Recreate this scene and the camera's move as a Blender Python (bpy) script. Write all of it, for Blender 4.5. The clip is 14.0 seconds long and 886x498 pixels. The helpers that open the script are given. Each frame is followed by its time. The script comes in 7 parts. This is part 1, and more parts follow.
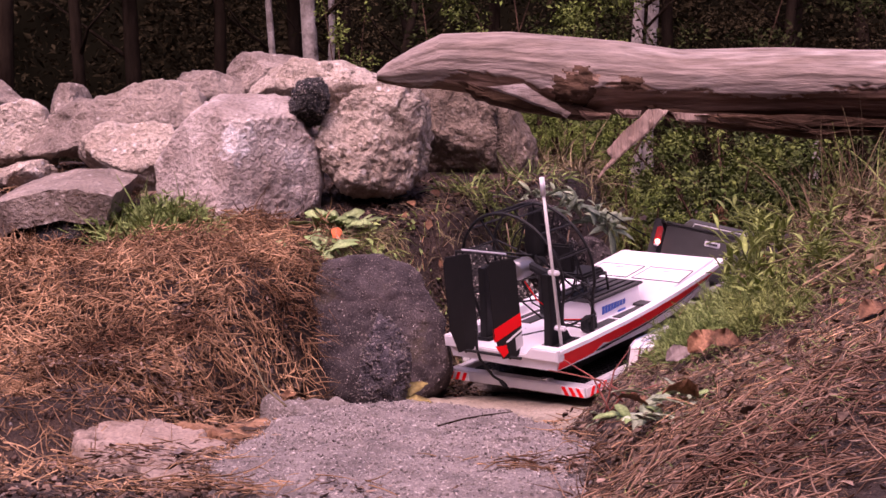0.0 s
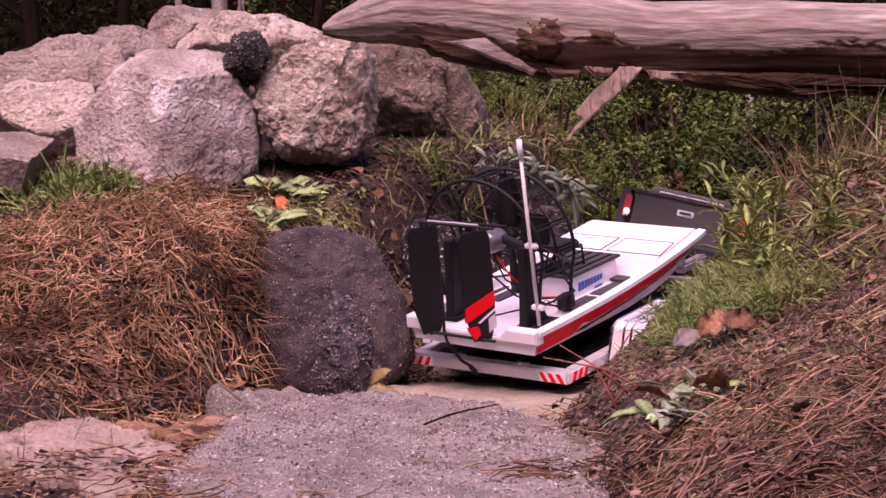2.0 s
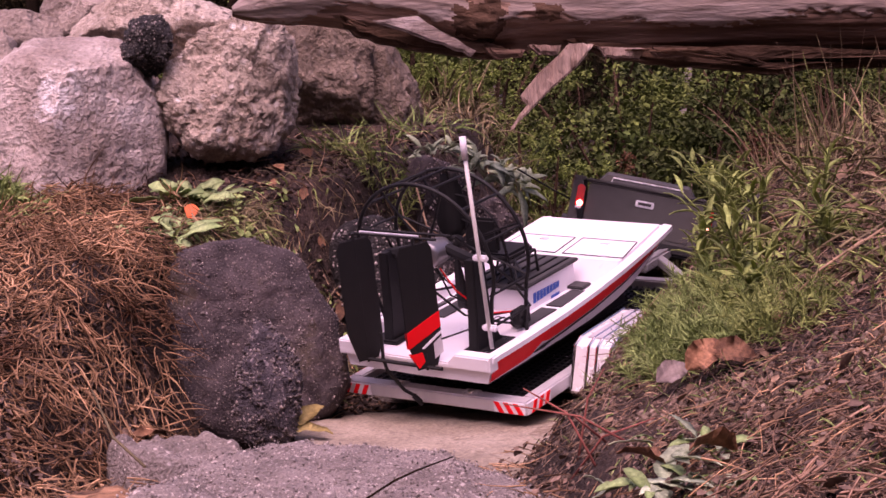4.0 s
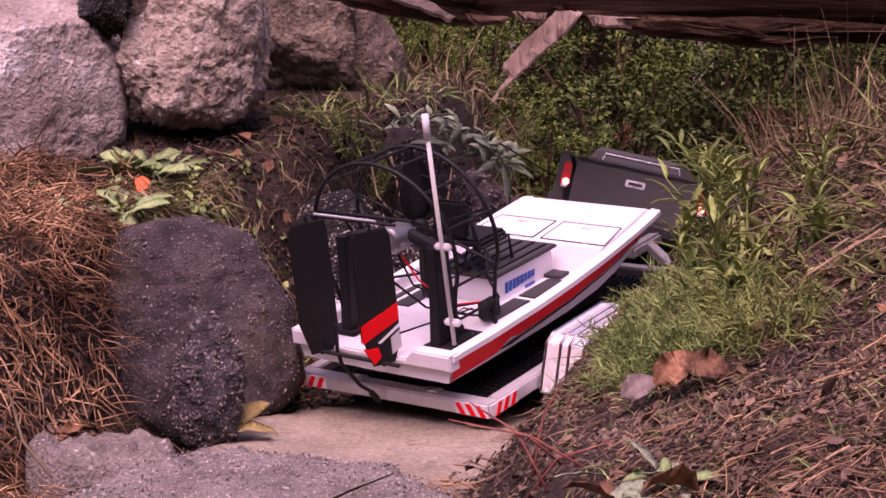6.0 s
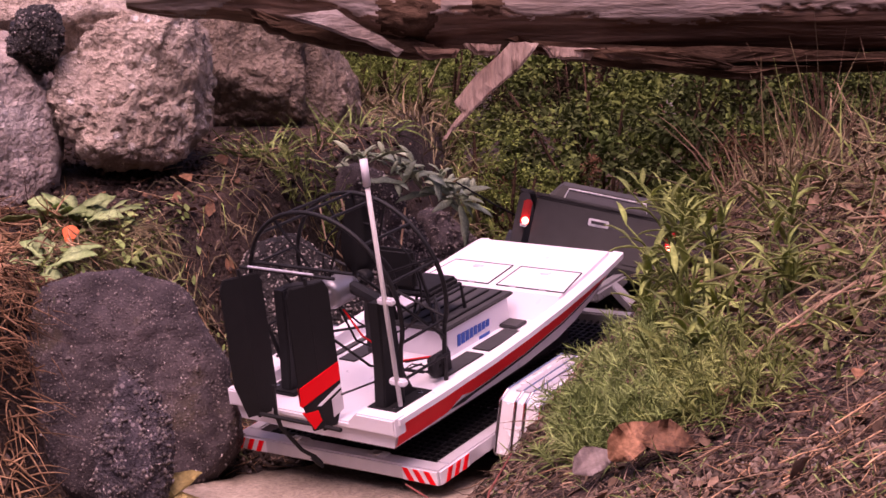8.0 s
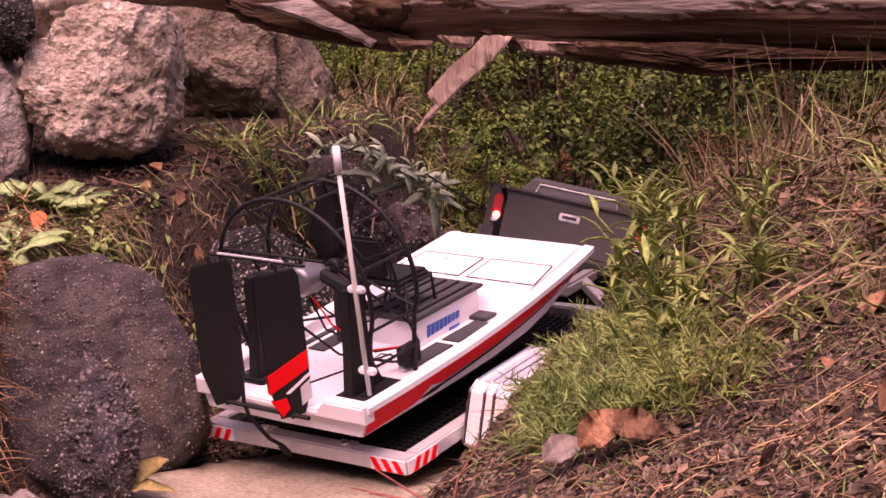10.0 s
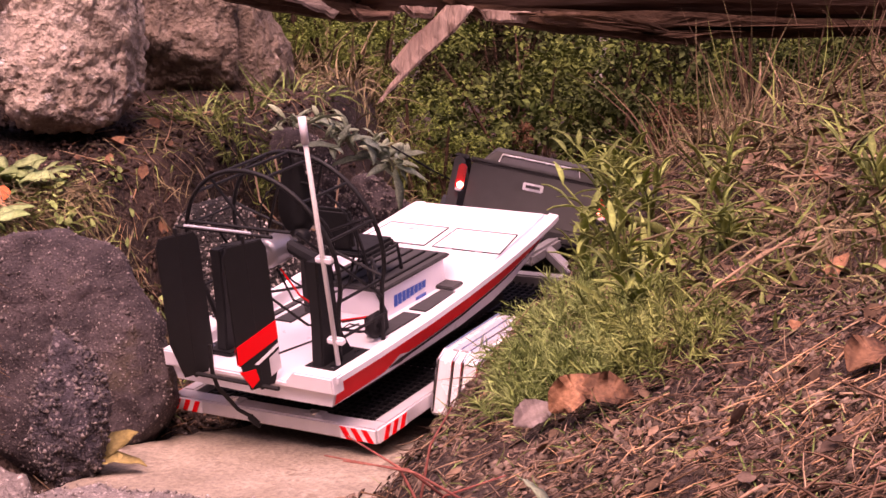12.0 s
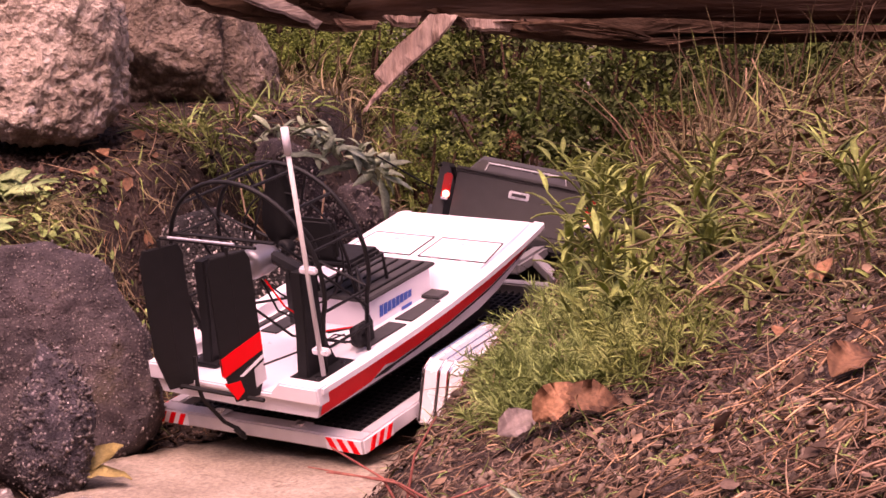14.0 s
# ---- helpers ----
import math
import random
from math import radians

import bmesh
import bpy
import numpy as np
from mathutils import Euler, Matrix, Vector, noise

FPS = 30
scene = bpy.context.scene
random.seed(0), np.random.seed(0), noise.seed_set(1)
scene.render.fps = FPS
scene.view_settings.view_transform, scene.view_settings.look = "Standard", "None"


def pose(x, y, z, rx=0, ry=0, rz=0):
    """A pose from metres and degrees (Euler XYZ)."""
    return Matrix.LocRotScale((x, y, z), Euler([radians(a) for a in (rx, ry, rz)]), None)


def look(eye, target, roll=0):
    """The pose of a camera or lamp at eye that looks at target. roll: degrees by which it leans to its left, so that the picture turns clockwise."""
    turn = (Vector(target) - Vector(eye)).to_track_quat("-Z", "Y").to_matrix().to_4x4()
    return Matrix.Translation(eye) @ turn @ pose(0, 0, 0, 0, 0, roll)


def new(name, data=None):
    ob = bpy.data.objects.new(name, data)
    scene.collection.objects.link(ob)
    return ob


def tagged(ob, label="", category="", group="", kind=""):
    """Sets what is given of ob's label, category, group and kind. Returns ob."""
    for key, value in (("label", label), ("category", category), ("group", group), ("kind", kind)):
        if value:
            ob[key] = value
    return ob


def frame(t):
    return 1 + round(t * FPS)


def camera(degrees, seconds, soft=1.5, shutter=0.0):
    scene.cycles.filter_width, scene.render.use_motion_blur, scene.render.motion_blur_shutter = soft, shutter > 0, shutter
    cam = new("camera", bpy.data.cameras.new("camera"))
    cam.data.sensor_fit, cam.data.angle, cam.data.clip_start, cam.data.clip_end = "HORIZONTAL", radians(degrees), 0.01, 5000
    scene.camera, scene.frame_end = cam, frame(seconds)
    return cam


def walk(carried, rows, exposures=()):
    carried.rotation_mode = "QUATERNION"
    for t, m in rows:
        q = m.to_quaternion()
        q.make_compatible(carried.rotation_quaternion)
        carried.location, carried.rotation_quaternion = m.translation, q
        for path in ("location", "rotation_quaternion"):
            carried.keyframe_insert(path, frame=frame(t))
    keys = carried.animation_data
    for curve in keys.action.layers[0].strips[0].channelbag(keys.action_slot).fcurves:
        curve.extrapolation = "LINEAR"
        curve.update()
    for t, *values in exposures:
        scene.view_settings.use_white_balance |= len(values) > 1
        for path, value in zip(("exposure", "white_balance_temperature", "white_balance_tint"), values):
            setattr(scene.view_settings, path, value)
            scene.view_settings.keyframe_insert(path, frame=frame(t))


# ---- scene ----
cam = camera(32.22, 14.0, soft=1.56)
PATH = [
    (0, pose(0.0000, 0.0000, 0.2000, 90.000, -0.000, 0.000)),
    (0.5, pose(-0.0047, 0.0233, 0.2090, 90.128, 0.121, -0.777)),
    (1, pose(-0.0119, 0.0633, 0.2162, 89.675, 0.701, -1.587)),
    (1.5, pose(-0.0448, 0.1473, 0.2082, 88.747, 0.302, -1.943)),
    (2, pose(-0.0719, 0.2034, 0.2021, 88.841, 0.199, -3.695)),
    (2.5, pose(-0.0858, 0.2166, 0.2421, 88.495, 2.170, -5.121)),
    (3, pose(-0.0939, 0.2754, 0.2380, 88.652, 0.894, -5.478)),
    (3.2, pose(-0.0902, 0.3184, 0.2363, 88.208, 1.910, -6.246)),
    (5.3, pose(-0.0167, 0.5005, 0.2720, 86.629, 2.075, -6.454)),
    (5.5, pose(-0.0120, 0.5103, 0.2711, 85.948, 1.353, -6.322)),
    (6, pose(0.0072, 0.5555, 0.2703, 85.743, 0.810, -5.559)),
    (6.5, pose(0.0295, 0.5949, 0.2738, 85.714, 0.000, -4.991)),
    (7, pose(0.0442, 0.6394, 0.2881, 86.385, 0.293, -5.591)),
    (7.5, pose(0.0463, 0.6502, 0.2873, 86.196, 1.265, -6.351)),
    (8, pose(0.0497, 0.6516, 0.2911, 86.458, 1.578, -6.294)),
    (8.2, pose(0.0498, 0.6502, 0.2855, 86.519, 1.575, -6.608)),
    (10.3, pose(0.0474, 0.6549, 0.2787, 86.572, 0.717, -7.428)),
    (10.5, pose(0.0483, 0.6532, 0.2796, 86.552, 0.949, -7.457)),
    (11, pose(0.0444, 0.6465, 0.2777, 86.050, 0.471, -7.477)),
    (11.5, pose(0.0434, 0.6485, 0.2793, 85.774, 0.794, -8.362)),
    (12, pose(0.0389, 0.6509, 0.2754, 85.562, 1.300, -9.048)),
    (12.5, pose(0.0372, 0.6477, 0.2675, 85.109, 2.160, -9.451)),
    (13, pose(0.0375, 0.6485, 0.2698, 85.162, 1.986, -9.120)),
    (13.5, pose(0.0396, 0.6485, 0.2715, 85.101, 1.873, -9.095)),
    (14, pose(0.0456, 0.6527, 0.2751, 85.893, 1.868, -9.393)),
]
walk(cam, PATH, [(0, 0.93, 7300, 68), (1.4, 0.90, 7300, 68), (2.2, 0.83, 7300, 69), (3.2, 0.82, 7300, 69), (5.5, 0.74, 7200, 71), (7, 0.69, 7400, 72), (8.2, 0.82, 7600, 72), (10.3, 1.08, 8500, 71), (14, 1.20, 8700, 72)])

# ---- daylight ----
world = bpy.data.worlds.new("overcast")
scene.world = world
world.use_nodes = True
wn = world.node_tree.nodes
sky = wn.new("ShaderNodeTexSky")
sky.sky_type, sky.sun_disc = "NISHITA", False
sky.sun_elevation, sky.sun_rotation = radians(61), radians(201)
sky.air_density, sky.dust_density = 1.0, 3.0
world.node_tree.links.new(sky.outputs[0], wn["Background"].inputs[0])
wn["Background"].inputs[1].default_value = 0.13
sun = new("sun", bpy.data.lights.new("sun", "SUN"))
sun.data.energy, sun.data.angle, sun.data.color = 2.0, radians(46), (1.0, 0.96, 0.90)
sun.matrix_world = look((-0.5, 0.45, 3.0), (0.1, 2.0, 0.0))

# ---- materials ----
def surf(name, low, high, scale=20.0, rough=0.85, bump=0.3, grain=200.0, speck=None, speck_scale=90.0, speck_cut=0.32,
         patch=None, patch_scale=6.0, patch_cut=0.55, metal=0.0, stretch=(1, 1, 1), rand=0.0, relief=0.004, spec=0.3, streak=None, pits=3.0, crust=None):
    """A rough natural surface: two colours in a broad noise, fine grain, optional specks and patches, and relief."""
    m = bpy.data.materials.new(name)
    m.use_nodes = True
    nt = m.node_tree
    n, l = nt.nodes, nt.links
    b = n["Principled BSDF"]
    tc = n.new("ShaderNodeTexCoord")
    mp = n.new("ShaderNodeMapping")
    mp.inputs["Scale"].default_value = stretch
    l.new(tc.outputs["Object"], mp.inputs["Vector"])

    def tex(sc, detail=6.0, rgh=0.6):
        t = n.new("ShaderNodeTexNoise")
        t.inputs["Scale"].default_value, t.inputs["Detail"].default_value, t.inputs["Roughness"].default_value = sc, detail, rgh
        l.new(mp.outputs[0], t.inputs["Vector"])
        return t

    def ramp(src, a, z):
        r = n.new("ShaderNodeMapRange")
        r.inputs["From Min"].default_value, r.inputs["From Max"].default_value = a, z
        l.new(src, r.inputs["Value"])
        return r.outputs[0]

    def mix(fac, a, c, mode="MIX"):
        x = n.new("ShaderNodeMix")
        x.data_type, x.blend_type = "RGBA", mode
        for sock, v in ((x.inputs["Factor"], fac), (x.inputs[6], a), (x.inputs[7], c)):
            if isinstance(v, (int, float)):
                sock.default_value = v
            elif isinstance(v, tuple):
                sock.default_value = (*v, 1)
            else:
                l.new(v, sock)
        return x.outputs[2]

    broad, fine = tex(scale), tex(grain, 3.0)
    col = mix(ramp(broad.outputs[0], 0.36, 0.64), low, high)
    if patch:
        col = mix(ramp(tex(patch_scale, 5.0, 0.65).outputs[0], patch_cut, patch_cut + 0.07), col, patch)
    if streak:
        s = n.new("ShaderNodeTexNoise")
        s.inputs["Scale"].default_value, s.inputs["Detail"].default_value = 30.0, 5.0
        mp2 = n.new("ShaderNodeMapping")
        mp2.inputs["Scale"].default_value = (0.26, 1.7, 1.7)
        l.new(tc.outputs["Object"], mp2.inputs["Vector"])
        l.new(mp2.outputs[0], s.inputs["Vector"])
        col = mix(ramp(s.outputs[0], 0.42, 0.62), col, streak)
    if crust:  # a ragged pale mineral crust: its centre on the stone, its radius and colour
        di, sb = n.new("ShaderNodeVectorMath"), n.new("ShaderNodeMath")
        di.operation, sb.operation = "DISTANCE", "MULTIPLY_ADD"
        di.inputs[1].default_value = crust[0]
        l.new(tc.outputs["Object"], di.inputs[0])
        l.new(tex(55, 5.0, 0.65).outputs[0], sb.inputs[0])
        sb.inputs[1].default_value = crust[1] * 3.2
        l.new(di.outputs["Value"], sb.inputs[2])
        col = mix(ramp(sb.outputs[0], crust[1] * 2.55, crust[1] * 2.0), col, crust[2])
    col = mix(ramp(fine.outputs[0], 0.3, 0.7), mix(0.45, col, (0, 0, 0)), col)
    if speck:
        v = n.new("ShaderNodeTexVoronoi")
        v.inputs["Scale"].default_value = speck_scale
        l.new(mp.outputs[0], v.inputs["Vector"])
        sp = n.new("ShaderNodeSeparateColor")
        l.new(v.outputs["Color"], sp.inputs[0])
        mu = n.new("ShaderNodeMath")
        mu.operation = "MULTIPLY"
        l.new(ramp(v.outputs["Distance"], speck_cut + 0.1, speck_cut - 0.1), mu.inputs[0])
        l.new(ramp(sp.outputs[0], 0.35, 0.95), mu.inputs[1])
        col = mix(mu.outputs[0], col, speck)
        if speck_scale > 100:
            v2 = n.new("ShaderNodeTexVoronoi")
            v2.inputs["Scale"].default_value = speck_scale * 0.45
            l.new(mp.outputs[0], v2.inputs["Vector"])
            sp2 = n.new("ShaderNodeSeparateColor")
            l.new(v2.outputs["Color"], sp2.inputs[0])
            mu2 = n.new("ShaderNodeMath")
            mu2.operation = "MULTIPLY"
            l.new(ramp(v2.outputs["Distance"], 0.30, 0.16), mu2.inputs[0])
            l.new(ramp(sp2.outputs[1], 0.55, 1.15), mu2.inputs[1])
            col = mix(mu2.outputs[0], col, speck)
    if rand:
        oi = n.new("ShaderNodeObjectInfo")
        gi = n.new("ShaderNodeNewGeometry")
        ad = n.new("ShaderNodeMath")
        ad.operation = "ADD"
        l.new(oi.outputs["Random"], ad.inputs[0])
        l.new(gi.outputs["Random Per Island"], ad.inputs[1])
        fr = n.new("ShaderNodeMath")
        fr.operation = "FRACT"
        l.new(ad.outputs[0], fr.inputs[0])
        hs = n.new("ShaderNodeHueSaturation")
        l.new(ramp(fr.outputs[0], 0.0, 1.0), hs.inputs["Value"])
        hs.inputs["Value"].default_value = 1.0
        r = n.new("ShaderNodeMapRange")
        r.inputs["To Min"].default_value, r.inputs["To Max"].default_value = 1 - rand, 1 + rand
        l.new(fr.outputs[0], r.inputs["Value"])
        l.new(r.outputs[0], hs.inputs["Value"])
        l.new(col, hs.inputs["Color"])
        col = hs.outputs[0]
    l.new(col, b.inputs["Base Color"])
    b.inputs["Roughness"].default_value, b.inputs["Metallic"].default_value = rough, metal
    b.inputs["Specular IOR Level"].default_value = spec
    if bump:
        bp = n.new("ShaderNodeBump")
        bp.inputs["Strength"].default_value, bp.inputs["Distance"].default_value = bump, relief
        ad = n.new("ShaderNodeMath")
        ad.operation = "ADD"
        l.new(tex(scale * pits, 4.0, 0.6).outputs[0], ad.inputs[0])
        l.new(fine.outputs[0], ad.inputs[1])
        l.new(ad.outputs[0], bp.inputs["Height"])
        l.new(bp.outputs[0], b.inputs["Normal"])
    return m


def paint(name, col, rough=0.4, metal=0.0, wear=0.12, spec=0.5, glow=0.0, scale=60.0):
    """A made surface: one colour with faint dirt and uneven gloss."""
    m = bpy.data.materials.new(name)
    m.use_nodes = True
    n, l = m.node_tree.nodes, m.node_tree.links
    b = n["Principled BSDF"]
    t = n.new("ShaderNodeTexNoise")
    t.inputs["Scale"].default_value, t.inputs["Detail"].default_value = scale, 6.0
    tc = n.new("ShaderNodeTexCoord")
    l.new(tc.outputs["Object"], t.inputs["Vector"])
    x = n.new("ShaderNodeMix")
    x.data_type = "RGBA"
    x.inputs[6].default_value = (*col, 1)
    x.inputs[7].default_value = (*[c * (1 - wear) for c in col], 1)
    l.new(t.outputs[0], x.inputs["Factor"])
    l.new(x.outputs[2], b.inputs["Base Color"])
    r = n.new("ShaderNodeMapRange")
    r.inputs["To Min"].default_value, r.inputs["To Max"].default_value = max(rough - 0.1, 0.03), min(rough + 0.15, 1)
    l.new(t.outputs[0], r.inputs["Value"])
    l.new(r.outputs[0], b.inputs["Roughness"])
    b.inputs["Metallic"].default_value, b.inputs["Specular IOR Level"].default_value = metal, spec
    if glow:
        b.inputs["Emission Color"].default_value, b.inputs["Emission Strength"].default_value = (*col, 1), glow
    return m


M_SOIL = surf("soil", (0.028, 0.018, 0.014), (0.078, 0.049, 0.038), 9, bump=1.0, grain=260, speck=(0.22, 0.165, 0.14), speck_scale=190, speck_cut=0.15, patch=(0.085, 0.051, 0.037), patch_scale=14, relief=0.008)
M_PALE = surf("pale_rock", (0.460, 0.360, 0.285), (0.740, 0.620, 0.525), 13, bump=1.0, grain=170, speck=(0.76, 0.70, 0.66), speck_scale=60, speck_cut=0.24, patch=(0.22, 0.165, 0.13), patch_scale=26, patch_cut=0.60, relief=0.010, pits=8.0)
M_WHITE = surf("whitish_rock", (0.36, 0.285, 0.250), (0.65, 0.555, 0.51), 13, bump=0.9, grain=170, speck=(0.20, 0.15, 0.13), speck_scale=85, speck_cut=0.2, patch=(0.74, 0.66, 0.62), patch_scale=16, patch_cut=0.57, relief=0.008, pits=8.0, crust=((0.008, -0.11, 0.039), 0.042, (0.92, 0.88, 0.88)))
M_GREY = surf("grey_rock", (0.20, 0.155, 0.13), (0.42, 0.34, 0.29), 9, bump=0.9, grain=170, speck=(0.52, 0.46, 0.42), speck_scale=70, speck_cut=0.2, relief=0.008, pits=8.0)
M_ASPH = surf("asphalt_chunk", (0.030, 0.023, 0.026), (0.090, 0.069, 0.072), 26, rough=0.75, bump=0.7, grain=420, speck=(0.26, 0.205, 0.19), speck_scale=360, speck_cut=0.22, patch=(0.075, 0.056, 0.040), patch_scale=12, patch_cut=0.56, relief=0.003)
M_KNOB = surf("knobbly_asphalt", (0.026, 0.021, 0.028), (0.105, 0.086, 0.098), 60, rough=0.6, bump=0.9, grain=360, speck=(0.42, 0.35, 0.35), speck_scale=260, speck_cut=0.22, relief=0.005, spec=0.4)
M_BLACK = surf("black_chunk", (0.012, 0.011, 0.012), (0.04, 0.035, 0.035), 22, rough=0.6, bump=1.0, grain=240, speck=(0.40, 0.36, 0.33), speck_scale=230, speck_cut=0.17, relief=0.008)
M_GRAVEL = surf("gravel_slab", (0.20, 0.168, 0.155), (0.39, 0.335, 0.31), 14, bump=1.0, grain=300, speck=(0.66, 0.59, 0.55), speck_scale=230, speck_cut=0.2, patch=(0.13, 0.10, 0.085), patch_scale=14, patch_cut=0.6, relief=0.006)
M_SAND = surf("sandstone", (0.275, 0.222, 0.168), (0.435, 0.365, 0.288), 9, bump=0.6, grain=220, patch=(0.25, 0.195, 0.145), patch_scale=16, patch_cut=0.58, speck=(0.17, 0.125, 0.095), speck_scale=95, speck_cut=0.14)
M_PINK = surf("pinkish_slab", (0.30, 0.215, 0.172), (0.42, 0.322, 0.268), 16, bump=0.8, grain=200, patch=(0.13, 0.085, 0.066), patch_scale=11, patch_cut=0.585, speck=(0.2, 0.135, 0.105), speck_scale=70, speck_cut=0.16)
M_LOG = surf("weathered_wood", (0.205, 0.152, 0.130), (0.40, 0.330, 0.300), 5, rough=0.85, bump=0.7, grain=140, stretch=(0.15, 0.8, 0.8), streak=(0.275, 0.212, 0.183), patch=(0.55, 0.475, 0.45), patch_scale=7, patch_cut=0.56, relief=0.006, spec=0.12)
M_INNER = surf("brown_inner_wood", (0.100, 0.058, 0.042), (0.265, 0.165, 0.122), 9, rough=0.85, bump=0.8, grain=110, stretch=(0.12, 1.2, 1.2), relief=0.006, spec=0.12)
# pale rock made browner and darker: the log's shade is in this colour
M_TAN_SHADE = surf("tan_rock_painted_shade", (0.16, 0.115, 0.085), (0.34, 0.26, 0.20), 13, bump=1.0, grain=170, speck=(0.46, 0.38, 0.32), speck_scale=60, speck_cut=0.2, patch=(0.12, 0.085, 0.065), patch_scale=20, patch_cut=0.58, relief=0.010, pits=8.0)
M_RAW = surf("raw_splinter_wood", (0.29, 0.185, 0.145), (0.56, 0.42, 0.35), 16, rough=0.8, bump=0.9, grain=150, stretch=(1.6, 1, 0.22), patch=(0.13, 0.08, 0.06), patch_scale=20, patch_cut=0.58)
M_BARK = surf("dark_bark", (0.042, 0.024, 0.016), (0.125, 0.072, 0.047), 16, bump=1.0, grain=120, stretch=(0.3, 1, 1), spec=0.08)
M_STRAW = surf("pine_straw", (0.105, 0.050, 0.027), (0.58, 0.345, 0.195), 9, rough=0.75, bump=0, rand=0.7, spec=0.15)
M_TWIG = surf("dry_twig", (0.22, 0.13, 0.08), (0.45, 0.30, 0.19), 30, rough=0.8, bump=0, rand=0.5)
M_HAY = surf("dry_grass", (0.120, 0.090, 0.045), (0.285, 0.222, 0.122), 30, rough=0.7, bump=0, rand=0.6)
M_GRASS = surf("green_grass", (0.130, 0.205, 0.058), (0.31, 0.405, 0.145), 25, rough=0.65, bump=0, rand=0.5, spec=0.12)
M_WEED = surf("yellow_green_weed", (0.110, 0.165, 0.040), (0.300, 0.362, 0.118), 25, rough=0.6, bump=0, rand=0.6, spec=0.15)
M_LANCE = surf("lance_leaf", (0.155, 0.215, 0.055), (0.355, 0.420, 0.140), 25, rough=0.6, bump=0, rand=0.45, spec=0.15)
M_ROSE = surf("pale_rosette_leaf", (0.265, 0.345, 0.215), (0.475, 0.550, 0.385), 40, rough=0.8, bump=0.1, grain=300, rand=0.3, relief=0.001, spec=0.1)
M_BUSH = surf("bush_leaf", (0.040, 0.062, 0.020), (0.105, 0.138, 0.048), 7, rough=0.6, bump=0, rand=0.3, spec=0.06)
# lighter green for outer bush leaves, a highlight put into the colour
M_BUSH_HI = surf("highlight_bush_leaf", (0.062, 0.100, 0.026), (0.138, 0.192, 0.058), 9, rough=0.65, bump=0, rand=0.25, spec=0.06)
M_FERN = surf("feathery_green_leaf", (0.10, 0.150, 0.032), (0.24, 0.315, 0.08), 12, rough=0.7, bump=0, rand=0.35, spec=0.1)
M_BUSHL = surf("light_bush_leaf", (0.066, 0.105, 0.024), (0.160, 0.205, 0.055), 9, rough=0.7, bump=0, rand=0.3, spec=0.08)
# bush leaf at under half brightness, painting shade onto the bushes at the back
M_FARBUSH = surf("shade_dark_bush_leaf", (0.018, 0.026, 0.009), (0.050, 0.062, 0.022), 3, rough=0.8, bump=0, rand=0.35, spec=0.02)
M_BROWN = surf("brown_undergrowth_leaf", (0.060, 0.030, 0.016), (0.180, 0.092, 0.052), 12, rough=0.8, bump=0, rand=0.6, spec=0.08)
M_CREST = surf("withered_leaf", (0.092, 0.055, 0.036), (0.245, 0.158, 0.105), 20, rough=0.8, bump=0, rand=0.5, spec=0.1)
M_ROSEG = surf("green_rosette_leaf", (0.170, 0.270, 0.095), (0.330, 0.440, 0.200), 40, rough=0.8, bump=0.1, grain=300, rand=0.25, relief=0.001, spec=0.1)
# very dark brown leaf: the gloom inside the woods is put into its colour
M_FOREST = surf("shade_dark_forest_leaf", (0.028, 0.022, 0.012), (0.060, 0.048, 0.027), 2, rough=0.95, bump=0, rand=0.35, spec=0.0)
M_DEAD = surf("dead_leaf", (0.17, 0.075, 0.036), (0.36, 0.175, 0.095), 70, rough=0.75, bump=0.4, grain=200, rand=0.35, relief=0.002, patch=(0.13, 0.06, 0.035), patch_scale=40, patch_cut=0.55)
M_LITTER = surf("leaf_litter", (0.10, 0.065, 0.050), (0.265, 0.178, 0.136), 60, rough=0.85, bump=0, rand=0.55, spec=0.1)
M_TRUNK = surf("pale_trunk", (0.20, 0.17, 0.15), (0.48, 0.43, 0.39), 12, bump=0.5, grain=60, patch=(0.09, 0.07, 0.06), patch_scale=10, patch_cut=0.56)
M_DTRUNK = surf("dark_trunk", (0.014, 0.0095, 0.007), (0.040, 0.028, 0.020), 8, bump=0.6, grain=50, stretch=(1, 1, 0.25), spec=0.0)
P_WHITE = paint("white_hull_plastic", (0.765, 0.735, 0.785), 0.3, wear=0.05)
P_RED = paint("red_decal", (0.92, 0.016, 0.010), 0.5, spec=0.2)
P_BLK = paint("black_plastic", (0.008, 0.008, 0.009), 0.6, spec=0.3)
P_DARK = paint("dark_grey_pad", (0.035, 0.034, 0.036), 0.7)
P_STEEL = paint("bare_aluminium", (0.66, 0.64, 0.68), 0.36, 0.4, wear=0.25)
P_MOTOR = paint("brushed_motor_can", (0.30, 0.295, 0.31), 0.35, 0.7, wear=0.3)
P_GALV = paint("dull_galvanised_steel", (0.30, 0.295, 0.31), 0.5, 0.3, wear=0.3)
P_CHROME = paint("bright_metal", (0.80, 0.79, 0.80), 0.18, 1.0)
P_RUB = paint("tyre_rubber", (0.018, 0.017, 0.017), 0.85)
P_TRUCK = paint("matt_olive_grey_body", (0.050, 0.047, 0.045), 0.55, wear=0.25)
P_GLASS = paint("smoked_window", (0.10, 0.095, 0.10), 0.12)
P_LAMP = paint("red_lens", (0.65, 0.03, 0.02), 0.2)
P_LIT = paint("lit_bulb", (1.0, 0.22, 0.14), 0.2, glow=6)
P_TUBE = paint("translucent_tube", (0.62, 0.60, 0.58), 0.35)
